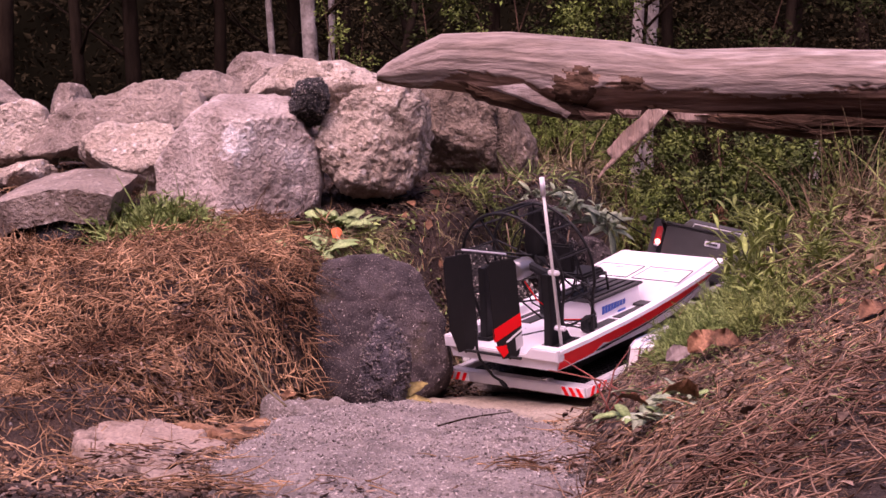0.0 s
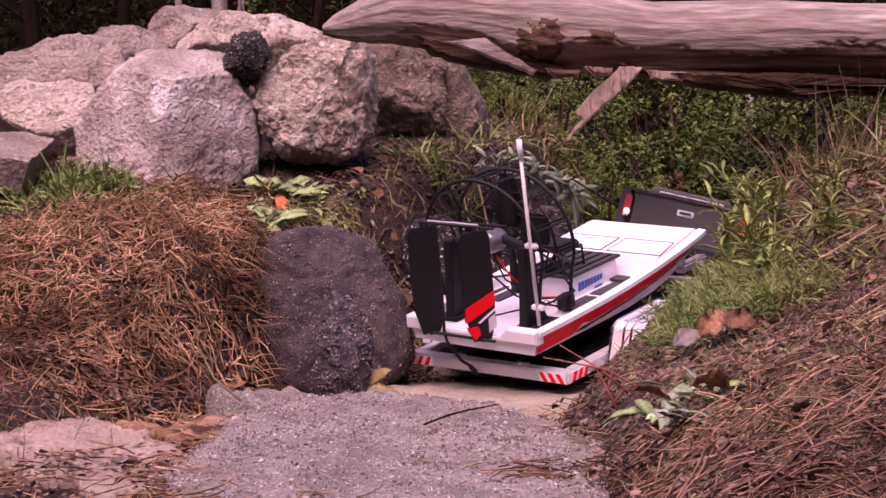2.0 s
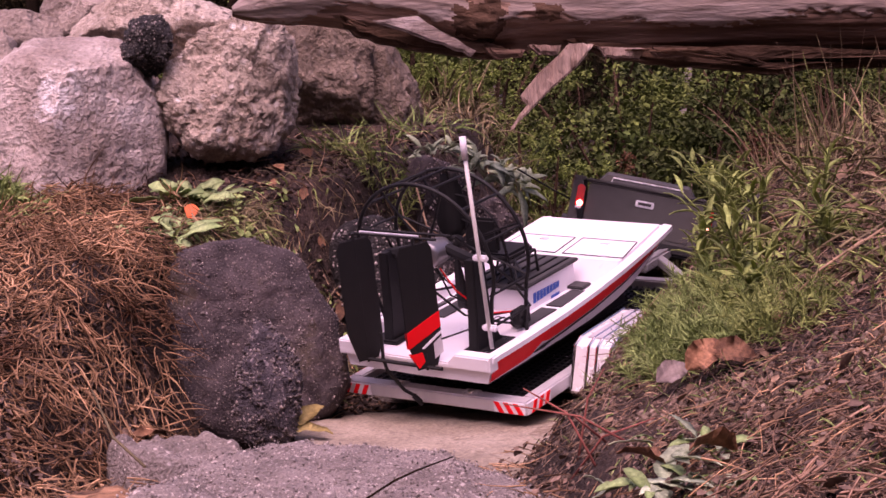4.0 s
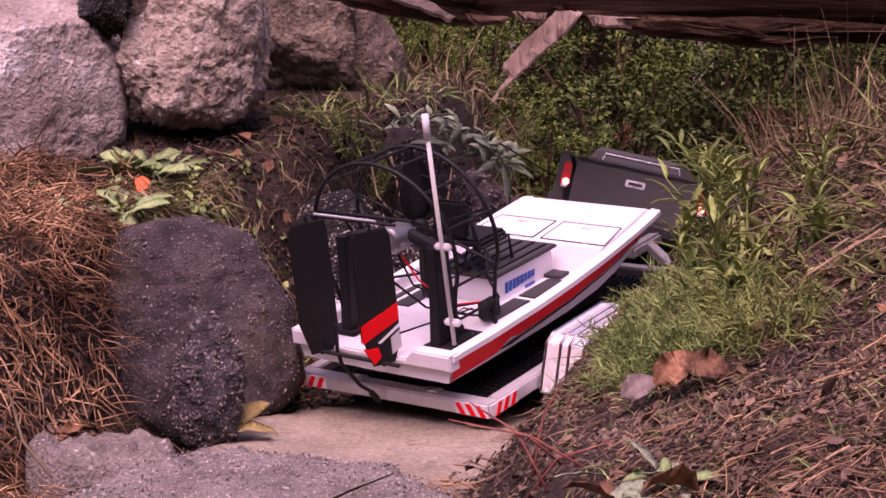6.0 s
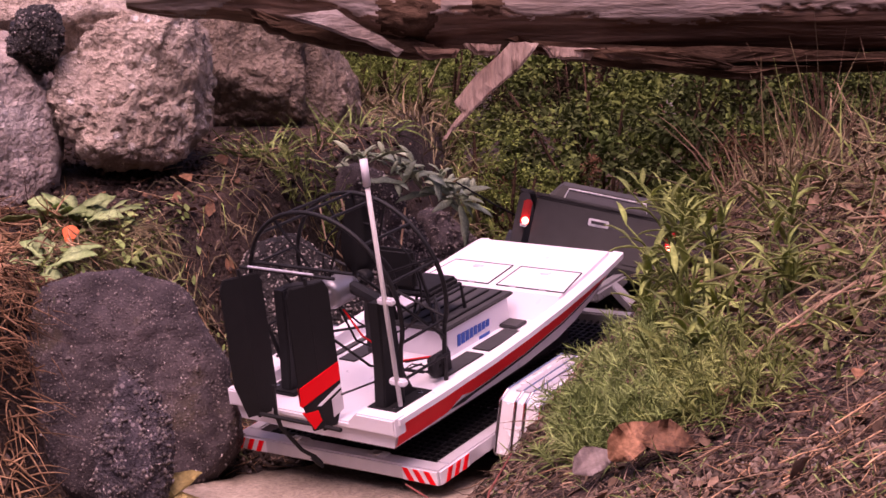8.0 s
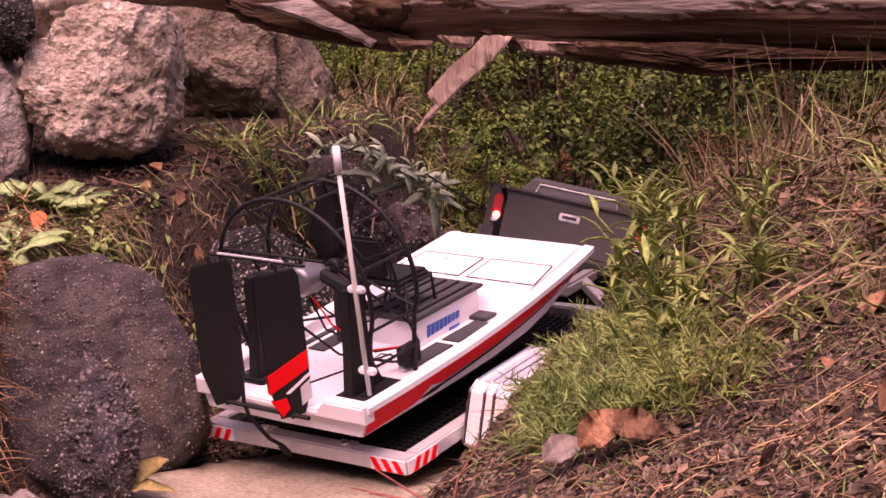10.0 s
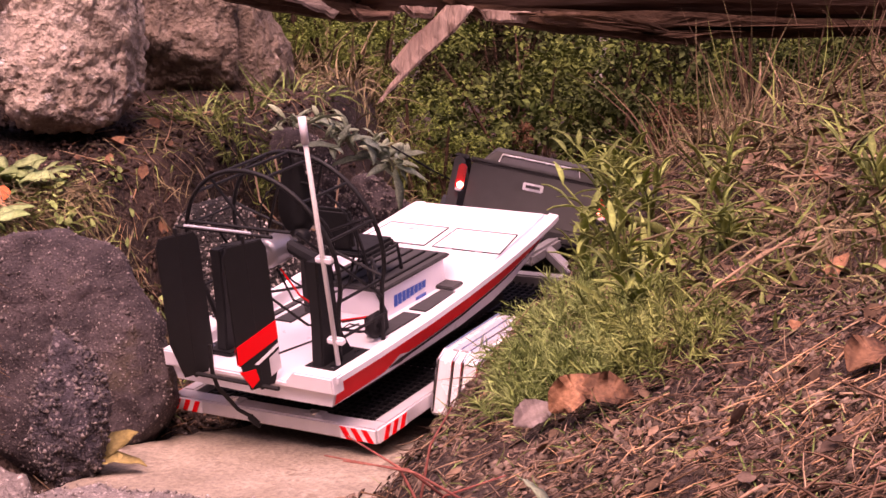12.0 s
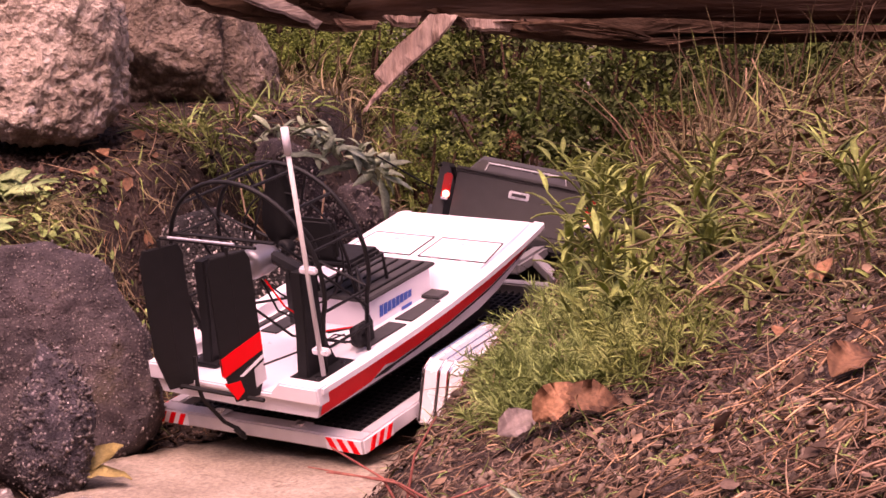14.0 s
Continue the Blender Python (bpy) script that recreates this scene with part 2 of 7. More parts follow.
P_BLUE = paint("blue_decal", (0.02, 0.10, 0.42), 0.4)
P_FEND = paint("polished_aluminium", (0.86, 0.85, 0.86), 0.25, 0.3, wear=0.15)
P_ORANGE = paint("orange_flower", (0.75, 0.12, 0.01), 0.6)

# ---- mesh tools ----
def link_mesh(name, bm, material, smooth=False):
    me = bpy.data.meshes.new(name)
    bm.normal_update()
    bm.to_mesh(me)
    bm.free()
    me.materials.append(material)
    if smooth:
        me.shade_smooth()
    return new(name, me)


def part(name, bm, material, parent, label="", smooth=False):
    ob = link_mesh(name, bm, material, smooth)
    ob.parent = parent
    return tagged(ob, label) if label else ob


def thing(name, m, label, category, group="", kind=""):
    ob = new(name)
    ob.matrix_world = m
    return tagged(ob, label, category, group, kind)


def mesh_np(name, verts, faces, material, smooth=False):
    me = bpy.data.meshes.new(name)
    me.vertices.add(len(verts))
    me.vertices.foreach_set("co", np.asarray(verts, np.float32).ravel())
    faces = np.asarray(faces, np.int32)
    k = faces.shape[1]
    me.loops.add(faces.size)
    me.loops.foreach_set("vertex_index", faces.ravel())
    me.polygons.add(len(faces))
    me.polygons.foreach_set("loop_start", np.arange(len(faces), dtype=np.int32) * k)
    me.update(calc_edges=True)
    me.validate()
    me.materials.append(material)
    if smooth:
        me.shade_smooth()
    return new(name, me)


def add_box(bm, c, s, m=None, bevel=0.0):
    """A box of size s at c, its edges bevelled."""
    made = bmesh.ops.create_cube(bm, size=1.0)["verts"]
    bmesh.ops.scale(bm, vec=s, verts=made)
    bmesh.ops.translate(bm, vec=c, verts=made)
    if bevel:
        edges = list({e for v in made for e in v.link_edges})
        made = list({v for f in bmesh.ops.bevel(bm, geom=edges, offset=bevel, segments=2, affect="EDGES")["faces"] for v in f.verts} | {v for v in made if v.is_valid})
    if m is not None:
        bmesh.ops.transform(bm, matrix=m, verts=made)
    return bm


def box(c, s, bevel=0.0, m=None):
    return add_box(bmesh.new(), c, s, m, bevel)


def add_tube(bm, pts, r, seg=8, closed=False):
    """A round bar along points; r is one radius or one for each point."""
    pts = [Vector(p) for p in pts]
    rad = r if isinstance(r, (list, tuple)) else [r] * len(pts)
    rings, side = [], None
    for i, p in enumerate(pts):
        a, z = pts[max(i - 1, 0)], pts[min(i + 1, len(pts) - 1)]
        d = (z - a).normalized()
        if side is None:
            side = d.orthogonal().normalized()
        side = (side - d * side.dot(d)).normalized()
        up = d.cross(side)
        rings.append([bm.verts.new(p + rad[i] * (math.cos(k * math.tau / seg) * side + math.sin(k * math.tau / seg) * up)) for k in range(seg)])
    for a, z in zip(rings, rings[1:]):
        for k in range(seg):
            bm.faces.new((a[k], a[(k + 1) % seg], z[(k + 1) % seg], z[k]))
    bm.faces.new(rings[0][::-1])
    bm.faces.new(rings[-1])
    return bm


def tube(pts, r, seg=8):
    return add_tube(bmesh.new(), pts, r, seg)


def add_plate(bm, outline, a, z, axis="z", bevel=0.0):
    """A plate: an outline in two axes, from a to z along the third."""
    def co(p, h):
        return (p[0], p[1], h) if axis == "z" else (p[0], h, p[1]) if axis == "y" else (h, p[0], p[1])
    lo, hi = [bm.verts.new(co(p, a)) for p in outline], [bm.verts.new(co(p, z)) for p in outline]
    n = len(outline)
    fs = [bm.faces.new(lo[::-1]), bm.faces.new(hi)] + [bm.faces.new((lo[i], lo[(i + 1) % n], hi[(i + 1) % n], hi[i])) for i in range(n)]
    bmesh.ops.recalc_face_normals(bm, faces=fs)
    if bevel:
        bmesh.ops.bevel(bm, geom=list({e for f in fs[:2] for e in f.edges}), offset=bevel, segments=2, affect="EDGES")
    return bm


def plate(outline, a, z, axis="z", bevel=0.0):
    return add_plate(bmesh.new(), outline, a, z, axis, bevel)


def add_ring(bm, c, r, w, seg=24, axis="x", inner=0.0):
    """A disc or ring of width w round an axis."""
    prof = [(inner, -w / 2), (r * 0.93, -w / 2), (r, -w * 0.32), (r, w * 0.32), (r * 0.93, w / 2), (inner, w / 2)]
    rings = []
    for k in range(seg):
        a = k * math.tau / seg
        ring = []
        for q, h in prof:
            u, v = q * math.cos(a), q * math.sin(a)
            p = (h, u, v) if axis == "x" else (u, h, v) if axis == "y" else (u, v, h)
            ring.append(bm.verts.new(Vector(c) + Vector(p)))
        rings.append(ring)
    for k in range(seg):
        a, z = rings[k], rings[(k + 1) % seg]
        for i in range(len(prof)):
            j = (i + 1) % len(prof)
            if i == len(prof) - 1 and inner == 0:
                continue
            bm.faces.new((a[i], a[j], z[j], z[i]))
    bmesh.ops.remove_doubles(bm, verts=bm.verts[:], dist=1e-6)
    bmesh.ops.recalc_face_normals(bm, faces=bm.faces[:])
    return bm


def ico(sub):
    bm = bmesh.new()
    bmesh.ops.create_icosphere(bm, subdivisions=sub, radius=1.0)
    v = np.array([q.co[:] for q in bm.verts])
    f = np.array([[q.index for q in g.verts] for g in bm.faces])
    bm.free()
    return v, f


ICO = {k: ico(k) for k in (2, 3, 4, 5, 6)}


def rock(name, c, size, rz, mat, label, category="rock", seed=1, boxy=0.6, cuts=9, rough=0.05, fine=0.02, sub=5, tilt=(0, 0), planes=(), group=""):
    """A boulder: a rounded block with broken facets and a pitted skin. size is its full width, depth and height."""
    rnd = random.Random(seed)
    v, f = ICO[sub]
    v = np.sign(v) * np.abs(v) ** boxy
    todo = [(Vector((rnd.gauss(0, 1), rnd.gauss(0, 1), rnd.gauss(0, 1))).normalized(), rnd.uniform(0.54, 0.86)) for _ in range(cuts)]
    todo += [(Vector(n).normalized(), d) for n, d in planes]
    for n, d in todo:
        over = v @ np.array(n) - d
        v = v - np.outer(np.where(over > 0, over * 0.9, 0), n)
    v = v / (np.abs(v).max(0))
    v = v * (np.array(size) / 2)
    r = np.linalg.norm(v, axis=1, keepdims=True)
    s = max(size)
    out = np.empty(len(v))
    for i, p in enumerate(v):
        q = Vector(p) / s + Vector((seed * 3.7, seed * 1.3, 0))
        pit = max(0.0, noise.noise(q * 22) - 0.12) + 0.6 * max(0.0, noise.noise(q * 47) - 0.1)
        w = q * 13 + noise.noise_vector(q * 9) * 0.55
        near_, _ = noise.voronoi(w)
        crack = max(0.0, 0.16 - (near_[1] - near_[0])) * 4.0
        out[i] = rough * noise.fractal(q * 3.2, 1.0, 2.0, 3) + fine * (0.75 * noise.fractal(q * 14, 0.8, 2.1, 5) - 1.2 * pit - 0.8 * crack * max(0.0, 0.5 + noise.noise(q * 5)))
    v = v + (v / np.maximum(r, 1e-6)) * out[:, None] * s
    ob = mesh_np(name, v, f, mat, True)
    ob.matrix_world = pose(*c, tilt[0], tilt[1], rz)
    return tagged(ob, label, category, group)


def smooth(a, z, x):
    t = np.clip((x - a) / (z - a), 0, 1)
    return t * t * (3 - 2 * t)

# ---- ground ----
EDGE = np.array([(-3.0, 1.1), (-0.9, 1.28), (-0.5, 1.42), (-0.32, 1.60), (-0.22, 1.80), (-0.17, 1.93), (-0.05, 2.13), (0.03, 2.30), (0.15, 2.48), (0.28, 2.62), (0.36, 2.9), (0.42, 3.4), (0.3, 6.0)])


def bank_side(x, y):
    """How far a place lies behind the foot of the straw bank (negative: in the gully)."""
    best, sign = np.full(x.shape, 1e9), np.ones(x.shape)
    for (ax, ay), (bx, by) in zip(EDGE, EDGE[1:]):
        dx, dy = bx - ax, by - ay
        t = np.clip(((x - ax) * dx + (y - ay) * dy) / (dx * dx + dy * dy), 0, 1)
        d = np.hypot(x - ax - t * dx, y - ay - t * dy)
        s = np.sign(dx * (y - ay) - dy * (x - ax))
        sign = np.where(d < best, s, sign)
        best = np.minimum(best, d)
    return best * sign


def height(x, y):
    x, y = np.asarray(x, float), np.asarray(y, float)
    z = np.interp(y, [1.0, 1.7, 1.82, 2.0, 2.2, 2.5, 3.0, 3.6, 4.6, 7.0, 14.0, 60], [-0.015, -0.018, -0.035, -0.030, 0.012, 0.045, 0.05, 0.12, 0.26, 0.34, 0.6, 1.0])
    s = bank_side(x, y)
    hb = np.interp(y, [1.2, 1.5, 1.7, 1.85, 1.95, 2.0, 2.2, 2.4, 2.7, 3.2, 4.0, 6.0], [0.02, 0.035, 0.05, 0.085, 0.145, 0.172, 0.20, 0.25, 0.33, 0.38, 0.36, 0.34])
    hb = hb - 0.045 * smooth(0.40, 0.50, -x) * smooth(2.05, 2.25, y) * (1 - smooth(2.38, 2.5, y))
    z = np.maximum(z, z + (hb - z) * smooth(-0.01, 0.09, s))
    x0 = np.interp(y, [1.2, 1.75, 1.9, 2.0, 2.1, 2.3, 2.6, 3.0], [0.10, 0.10, 0.20, 0.29, 0.36, 0.50, 0.66, 0.8])
    up = np.clip(x - 0.1, 0, 0.9)
    right = (up - 0.40 * np.maximum(up - 0.42, 0)) * np.clip(0.33 + 0.3 * (y - 1.2), 0.08, 0.56) * (1 - 0.55 * smooth(2.2, 3.2, y))
    return z + np.maximum(right - z, 0) * smooth(0, 0.10, x - x0)


def ground_noise(x, y):
    p = Vector((x * 9, y * 9, 0.3))
    return 0.007 * noise.fractal(p, 1.0, 2.0, 4) + 0.004 * noise.fractal(p * 5, 1.0, 2.0, 2)


def steps(near_a, near_b, step, far):
    a = list(np.arange(near_a, near_b, step))
    lo, hi, d = [near_a], [a[-1]], step
    while hi[-1] < far:
        d *= 1.25
        hi.append(hi[-1] + d)
        lo.append(lo[-1] - d)
    return np.array(lo[:0:-1] + a + hi[1:])


gx, gy = steps(-0.95, 1.25, 0.011, 70), steps(0.6, 3.3, 0.011, 70)
XX, YY = np.meshgrid(gx, gy)
ZZ = height(XX, YY)
near = (np.abs(XX) < 3) & (np.abs(YY - 1.5) < 4)
calm = 1 - 0.8 * ((bank_side(XX, YY) < 0) & (YY < 2.3) & (XX < 0.16))  # the floor of the gully is trodden flat
ZZ[near] += np.array([ground_noise(a, b) for a, b in zip(XX[near], YY[near])]) * calm[near]
idx = np.arange(XX.size).reshape(XX.shape)
quads = np.stack([idx[:-1, :-1], idx[:-1, 1:], idx[1:, 1:], idx[1:, :-1]], -1).reshape(-1, 4)
ground = mesh_np("ground", np.stack([XX, YY, ZZ], -1).reshape(-1, 3), quads, M_SOIL, True)
tagged(ground, "dark bare soil with grit between two banks", "ground", kind="structure")


def on_ground(x, y):
    return float(height(np.array(x), np.array(y)))

# ---- boulders on the straw bank ----
rock("boulder", (-0.322, 2.43, 0.328), (0.258, 0.25, 0.245), 0, M_WHITE, "large whitish boulder with a bright patch on pine straw", seed=4, boxy=0.62, cuts=0, rough=0.02, fine=0.016, sub=6,
     planes=[((0.62, -0.78, 0.0), 0.60), ((-0.42, -0.88, 0.22), 0.70), ((0.10, -0.40, 0.92), 0.78), ((-0.80, -0.1, 0.60), 0.84), ((0.85, -0.1, 0.50), 0.98), ((0.75, -0.3, -0.6), 0.98), ((-0.45, -0.3, 0.85), 0.88)])
rock("boulder", (-0.112, 2.49, 0.387), (0.185, 0.20, 0.205), -10, M_PALE, "pitted tan boulder propping up the log", seed=9, boxy=0.75, cuts=4, rough=0.05, fine=0.035, sub=6,
     planes=[((0.12, -0.97, 0.22), 0.58), ((-0.6, -0.1, -0.8), 1.0), ((0.9, -0.2, 0.0), 0.84)])
# both boulders below carry the log's shade in their colour
rock("boulder", (0.012, 2.71, 0.412), (0.165, 0.16, 0.20), 12, M_TAN_SHADE, "tan boulder under the log end, coloured darker for shade", seed=12, boxy=0.7, cuts=4, rough=0.05, fine=0.03, planes=[((0.1, -0.95, 0.1), 0.62), ((0.2, -0.3, -0.9), 0.92)])
rock("boulder", (0.122, 2.78, 0.365), (0.105, 0.13, 0.22), -10, M_TAN_SHADE, "upright tan boulder behind dry grass", seed=15, boxy=0.72, cuts=4, rough=0.05, fine=0.03)
wedged = rock("rock", (-0.212, 2.43, 0.430), (0.064, 0.065, 0.088), 15, M_BLACK, "small black rock wedged between two boulders", seed=17, boxy=0.8, rough=0.08, fine=0.05)
rock("boulder", (-0.580, 2.70, 0.422), (0.335, 0.22, 0.135), 4, M_GREY, "long slanting grey boulder on the pile", seed=21, boxy=0.7, cuts=3, rough=0.035, fine=0.028, tilt=(0, -9), planes=[((0.12, -0.93, 0.30), 0.56), ((-0.62, -0.62, 0.45), 0.64), ((-0.42, -0.10, 0.90), 0.62), ((0.15, 0.1, 0.98), 0.80), ((0.2, -0.45, -0.87), 0.80)])
rock("boulder", (-0.515, 2.58, 0.345), (0.19, 0.15, 0.135), 10, M_PALE, "small pale boulder behind a grass tuft", seed=23, boxy=0.75, rough=0.06)
rock("boulder", (-0.775, 2.70, 0.39), (0.19, 0.18, 0.145), 0, M_PALE, "pale tan boulder low on the pile", seed=25, boxy=0.75, rough=0.06)
rock("boulder", (-0.338, 2.93, 0.532), (0.150, 0.14, 0.105), -6, M_GREY, "grey boulder on top of the pile", seed=27, boxy=0.75, rough=0.06)
rock("boulder", (-0.212, 2.63, 0.474), (0.25, 0.18, 0.115), 5, M_PALE, "broad pinkish boulder under the log tip", seed=29, boxy=0.75, rough=0.06, fine=0.03)
rock("boulder", (-0.440, 2.90, 0.496), (0.13, 0.14, 0.085), 12, M_GREY, "half-hidden grey boulder on the pile", seed=31, boxy=0.75, rough=0.06)
rock("boulder", (-0.728, 3.0, 0.475), (0.085, 0.10, 0.095), 3, M_GREY, "small dark grey boulder at the back", seed=33, boxy=0.75)
rock("boulder", (-0.85, 2.92, 0.46), (0.13, 0.12, 0.125), 3, M_GREY, "grey boulder at the end of the pile", seed=35, boxy=0.75)
rock("boulder", (-0.70, 2.57, 0.318), (0.125, 0.11, 0.060), -8, M_PALE, "flat pale rock low on the pile", seed=37, boxy=0.75)
rock("rock", (-0.572, 2.335, 0.222), (0.090, 0.07, 0.050), 0, M_BLACK, "black stone under a curved slab", seed=39, boxy=0.8, rough=0.06, fine=0.04)


def pipe_piece(c, r, thick, length, a0, a1, label):
    """A broken piece of thick concrete pipe lying hollow side down."""
    na, ny, verts = 60, 40, []
    for shell in (0, 1):
        for j in range(ny + 1):
            for i in range(na + 1):
                a, y = radians(a0 + (a1 - a0) * i / na), length * (j / ny - 0.5)
                w = noise.fractal(Vector((math.cos(a) * 3, y * 20, math.sin(a) * 3 + shell)), 1, 2, 4)
                y += 0.012 * noise.fractal(Vector((a * 4, 7 + shell * 0.3, 0)), 1, 2, 3) * (1 if j in (0, ny) else 0)
                q = r - shell * thick + 0.006 * w
                verts.append((q * 1.1 * math.cos(a), y, q * 1.0 * math.sin(a)))
    k = na + 1
    o = (ny + 1) * k
    f = []
    for j in range(ny):
        for i in range(na):
            p = j * k + i
            f += [(p, p + 1, p + k + 1, p + k), (o + p, o + p + k, o + p + k + 1, o + p + 1)]
    for i in range(na):
        for p in (i, ny * k + i):
            f.append((p, o + p, o + p + 1, p + 1) if p == i else (p, p + 1, o + p + 1, o + p))
    for j in range(ny):
        for p in (j * k, j * k + na):
            f.append((p, p + k, o + p + k, o + p) if p == j * k else (p, o + p, o + p + k, p + k))
    ob = mesh_np("concrete_piece", verts, f, M_GREY, True)
    ob.data.set_sharp_from_angle(angle=radians(42))
    ob.matrix_world = pose(*c, 13, 0, 0)
    return tagged(ob, label, "concrete piece")


pipe_piece((-0.566, 2.44, 0.092), 0.222, 0.046, 0.19, 73, 150, "curved thick grey concrete piece lying hollow side down")
# ---- broken asphalt along the gully ----
rock("rock", (0.438, 2.00, 0.200), (0.034, 0.03, 0.055), 10, M_ASPH, "small speckled grey stone among the weeds", seed=56, boxy=0.7, sub=5, tilt=(0, 30))


def slab(name, outline, z, thick, mat, label, seed, rough=0.004, dome=0.0, group="", tilt=(0, 0), at=None, edge=None, category="stone slab"):
    """A broken flat stone: an outline filled with a fine grid, a ragged rim and an uneven top."""
    pts = np.array(outline)
    c = pts.mean(0)
    k, rings = 160, 26
    ang = np.arctan2(pts[:, 1] - c[1], pts[:, 0] - c[0])
    order = np.argsort(ang)
    ang, rad = ang[order], np.hypot(*(pts[order] - c).T)
    a = np.linspace(-math.pi, math.pi, k, endpoint=False)
    r = np.interp(a, np.r_[ang[-1] - math.tau, ang, ang[0] + math.tau], np.r_[rad[-1], rad, rad[0]])
    r = r * np.array([1 + 0.05 * noise.fractal(Vector((math.cos(t) * 3, math.sin(t) * 3, seed)), 1, 2, 4) for t in a])
    verts = []
    for i in range(rings):
        q = i / (rings - 1)
        for t, w in zip(a, r):
            u, v = c[0] + q * w * math.cos(t), c[1] + q * w * math.sin(t)
            h = rough * 2 * noise.fractal(Vector((u * 12, v * 12, seed)), 1, 2, 4) + rough * noise.fractal(Vector((u * 60, v * 60, seed)), 1, 2, 2) + dome * (1 - q * q)
            verts.append((u - c[0], v - c[1], h - (edge or 0.35 * thick) * max(0.0, (q - 0.90) / 0.10) ** 2))
    for t, w in zip(a, r):
        verts.append((1.02 * w * math.cos(t), 1.02 * w * math.sin(t), -thick))
    i0 = np.arange(rings)[:, None] * k
    j = np.arange(k)
    j2 = (j + 1) % k
    faces = np.stack([i0 + j, i0 + j2, i0 + k + j2, i0 + k + j], -1).reshape(-1, 4)
    ob = mesh_np(name, verts, faces[:, ::-1], mat, True)
    ob.matrix_world = pose(c[0], c[1], z, tilt[0], tilt[1], 0) if at is None else pose(c[0], at, c[1], *tilt)
    return tagged(ob, label, category, group)


def studs(ob, n, size, mat, seed, label, front=-0.2, spread_=0.0):
    """Grit that stands proud of a chunk's skin, as a part of it."""
    rng = np.random.default_rng(seed)
    v = np.array([q.co for q in ob.data.vertices])
    w = np.array([q.normal for q in ob.data.vertices])
    v = v[w[:, 2] > front] if front is not None else v
    w = np.hypot(v[:, 0], v[:, 1]) + 1e-4
    p = v[rng.choice(len(v), n, p=w / w.sum())] + rng.normal(0, spread_, (n, 3)) * (1, 1, 0)
    v0 = np.array([(1, 0, 0), (-1, 0, 0), (0, 1, 0), (0, -1, 0), (0, 0, 1), (0, 0, -1)], float)
    f0 = np.array([(0, 2, 4), (2, 1, 4), (1, 3, 4), (3, 0, 4), (2, 0, 5), (1, 2, 5), (3, 1, 5), (0, 3, 5)])
    s = size * rng.uniform(0.3, 1.5, (n, 1, 1)) * rng.uniform(0.6, 1.2, (n, 1, 3))
    g = (p[:, None, :] + v0[None] * s + rng.normal(0, 0.25, (n, 6, 3)) * s).reshape(-1, 3)
    part_ = mesh_np("grit", g, (f0[None] + np.arange(n)[:, None, None] * 6).reshape(-1, 3), mat)
    part_.parent = ob
    tagged(part_, label, kind="stuff")


gravel_slab = slab("stone_slab", [(-0.185, 1.30), (-0.175, 1.50), (-0.15, 1.66), (-0.11, 1.76), (-0.03, 1.80), (0.06, 1.74), (0.118, 1.62), (0.118, 1.40), (0.06, 1.20), (-0.10, 1.15)], 0.012, 0.05, M_GRAVEL, "grey gravelly concrete slab on the track", 3, rough=0.004, dome=0.006, edge=0.006, tilt=(2.1, 1.0))
studs(gravel_slab, 11000, 0.0011, surf("pebble", (0.16, 0.132, 0.122), (0.50, 0.44, 0.41), 60, bump=0, rand=0.6), 202, "pale pebbles set in the slab", 0.2, 0.004)
slab("stone_slab", [(-0.385, 1.60), (-0.372, 1.67), (-0.32, 1.675), (-0.262, 1.64), (-0.245, 1.58), (-0.215, 1.53), (-0.216, 1.45), (-0.235, 1.385), (-0.263, 1.40), (-0.292, 1.46), (-0.35, 1.53)], 0.004, 0.035, M_PINK, "flat pinkish sandstone slab in dark soil", 5, rough=0.0042, tilt=(5.6, 0), edge=0.004)
slab("stone_slab", [(-0.10, 1.78), (0.0, 1.72), (0.12, 1.74), (0.20, 1.80), (0.29, 1.90), (0.31, 2.03), (0.26, 2.10), (0.05, 2.10), (-0.05, 2.02), (-0.08, 1.9)], 0.001, 0.035, M_SAND, "flat tan sandstone slab on the track", 7, rough=0.0022)
slab("stone_slab", [(-0.208, 1.815), (-0.165, 1.795), (-0.125, 1.825), (-0.105, 1.90), (-0.16, 1.915), (-0.205, 1.89)], 0.010, 0.03, M_GRAVEL, "small grey gravelly slab at the bank foot", 9, rough=0.007)
slab("stone_slab", [(0.03, 2.18), (0.16, 2.12), (0.27, 2.15), (0.29, 2.24), (0.2, 2.28), (0.1, 2.26)], 0.032, 0.03, M_GRAVEL, "grey gravelly slab sunk in dirt", 11)
slab("stone_slab", [(0.20, 2.34), (0.28, 2.31), (0.38, 2.34), (0.40, 2.42), (0.3, 2.46), (0.22, 2.42)], 0.05, 0.04, M_GREY, "grey stone step across the track", 13)
slab("wood_slab", [(-0.285, 1.640), (-0.235, 1.652), (-0.165, 1.622), (-0.160, 1.596), (-0.20, 1.592), (-0.25, 1.610)], 0.009, 0.016, surf("orange_wood", (0.20, 0.095, 0.05), (0.40, 0.225, 0.13), 22, bump=1.0, grain=90, stretch=(0.4, 2.5, 1), patch=(0.05, 0.03, 0.02), patch_scale=16, patch_cut=0.52), "splintered orange-brown wood scrap in soil", 15, rough=0.006, edge=0.004)

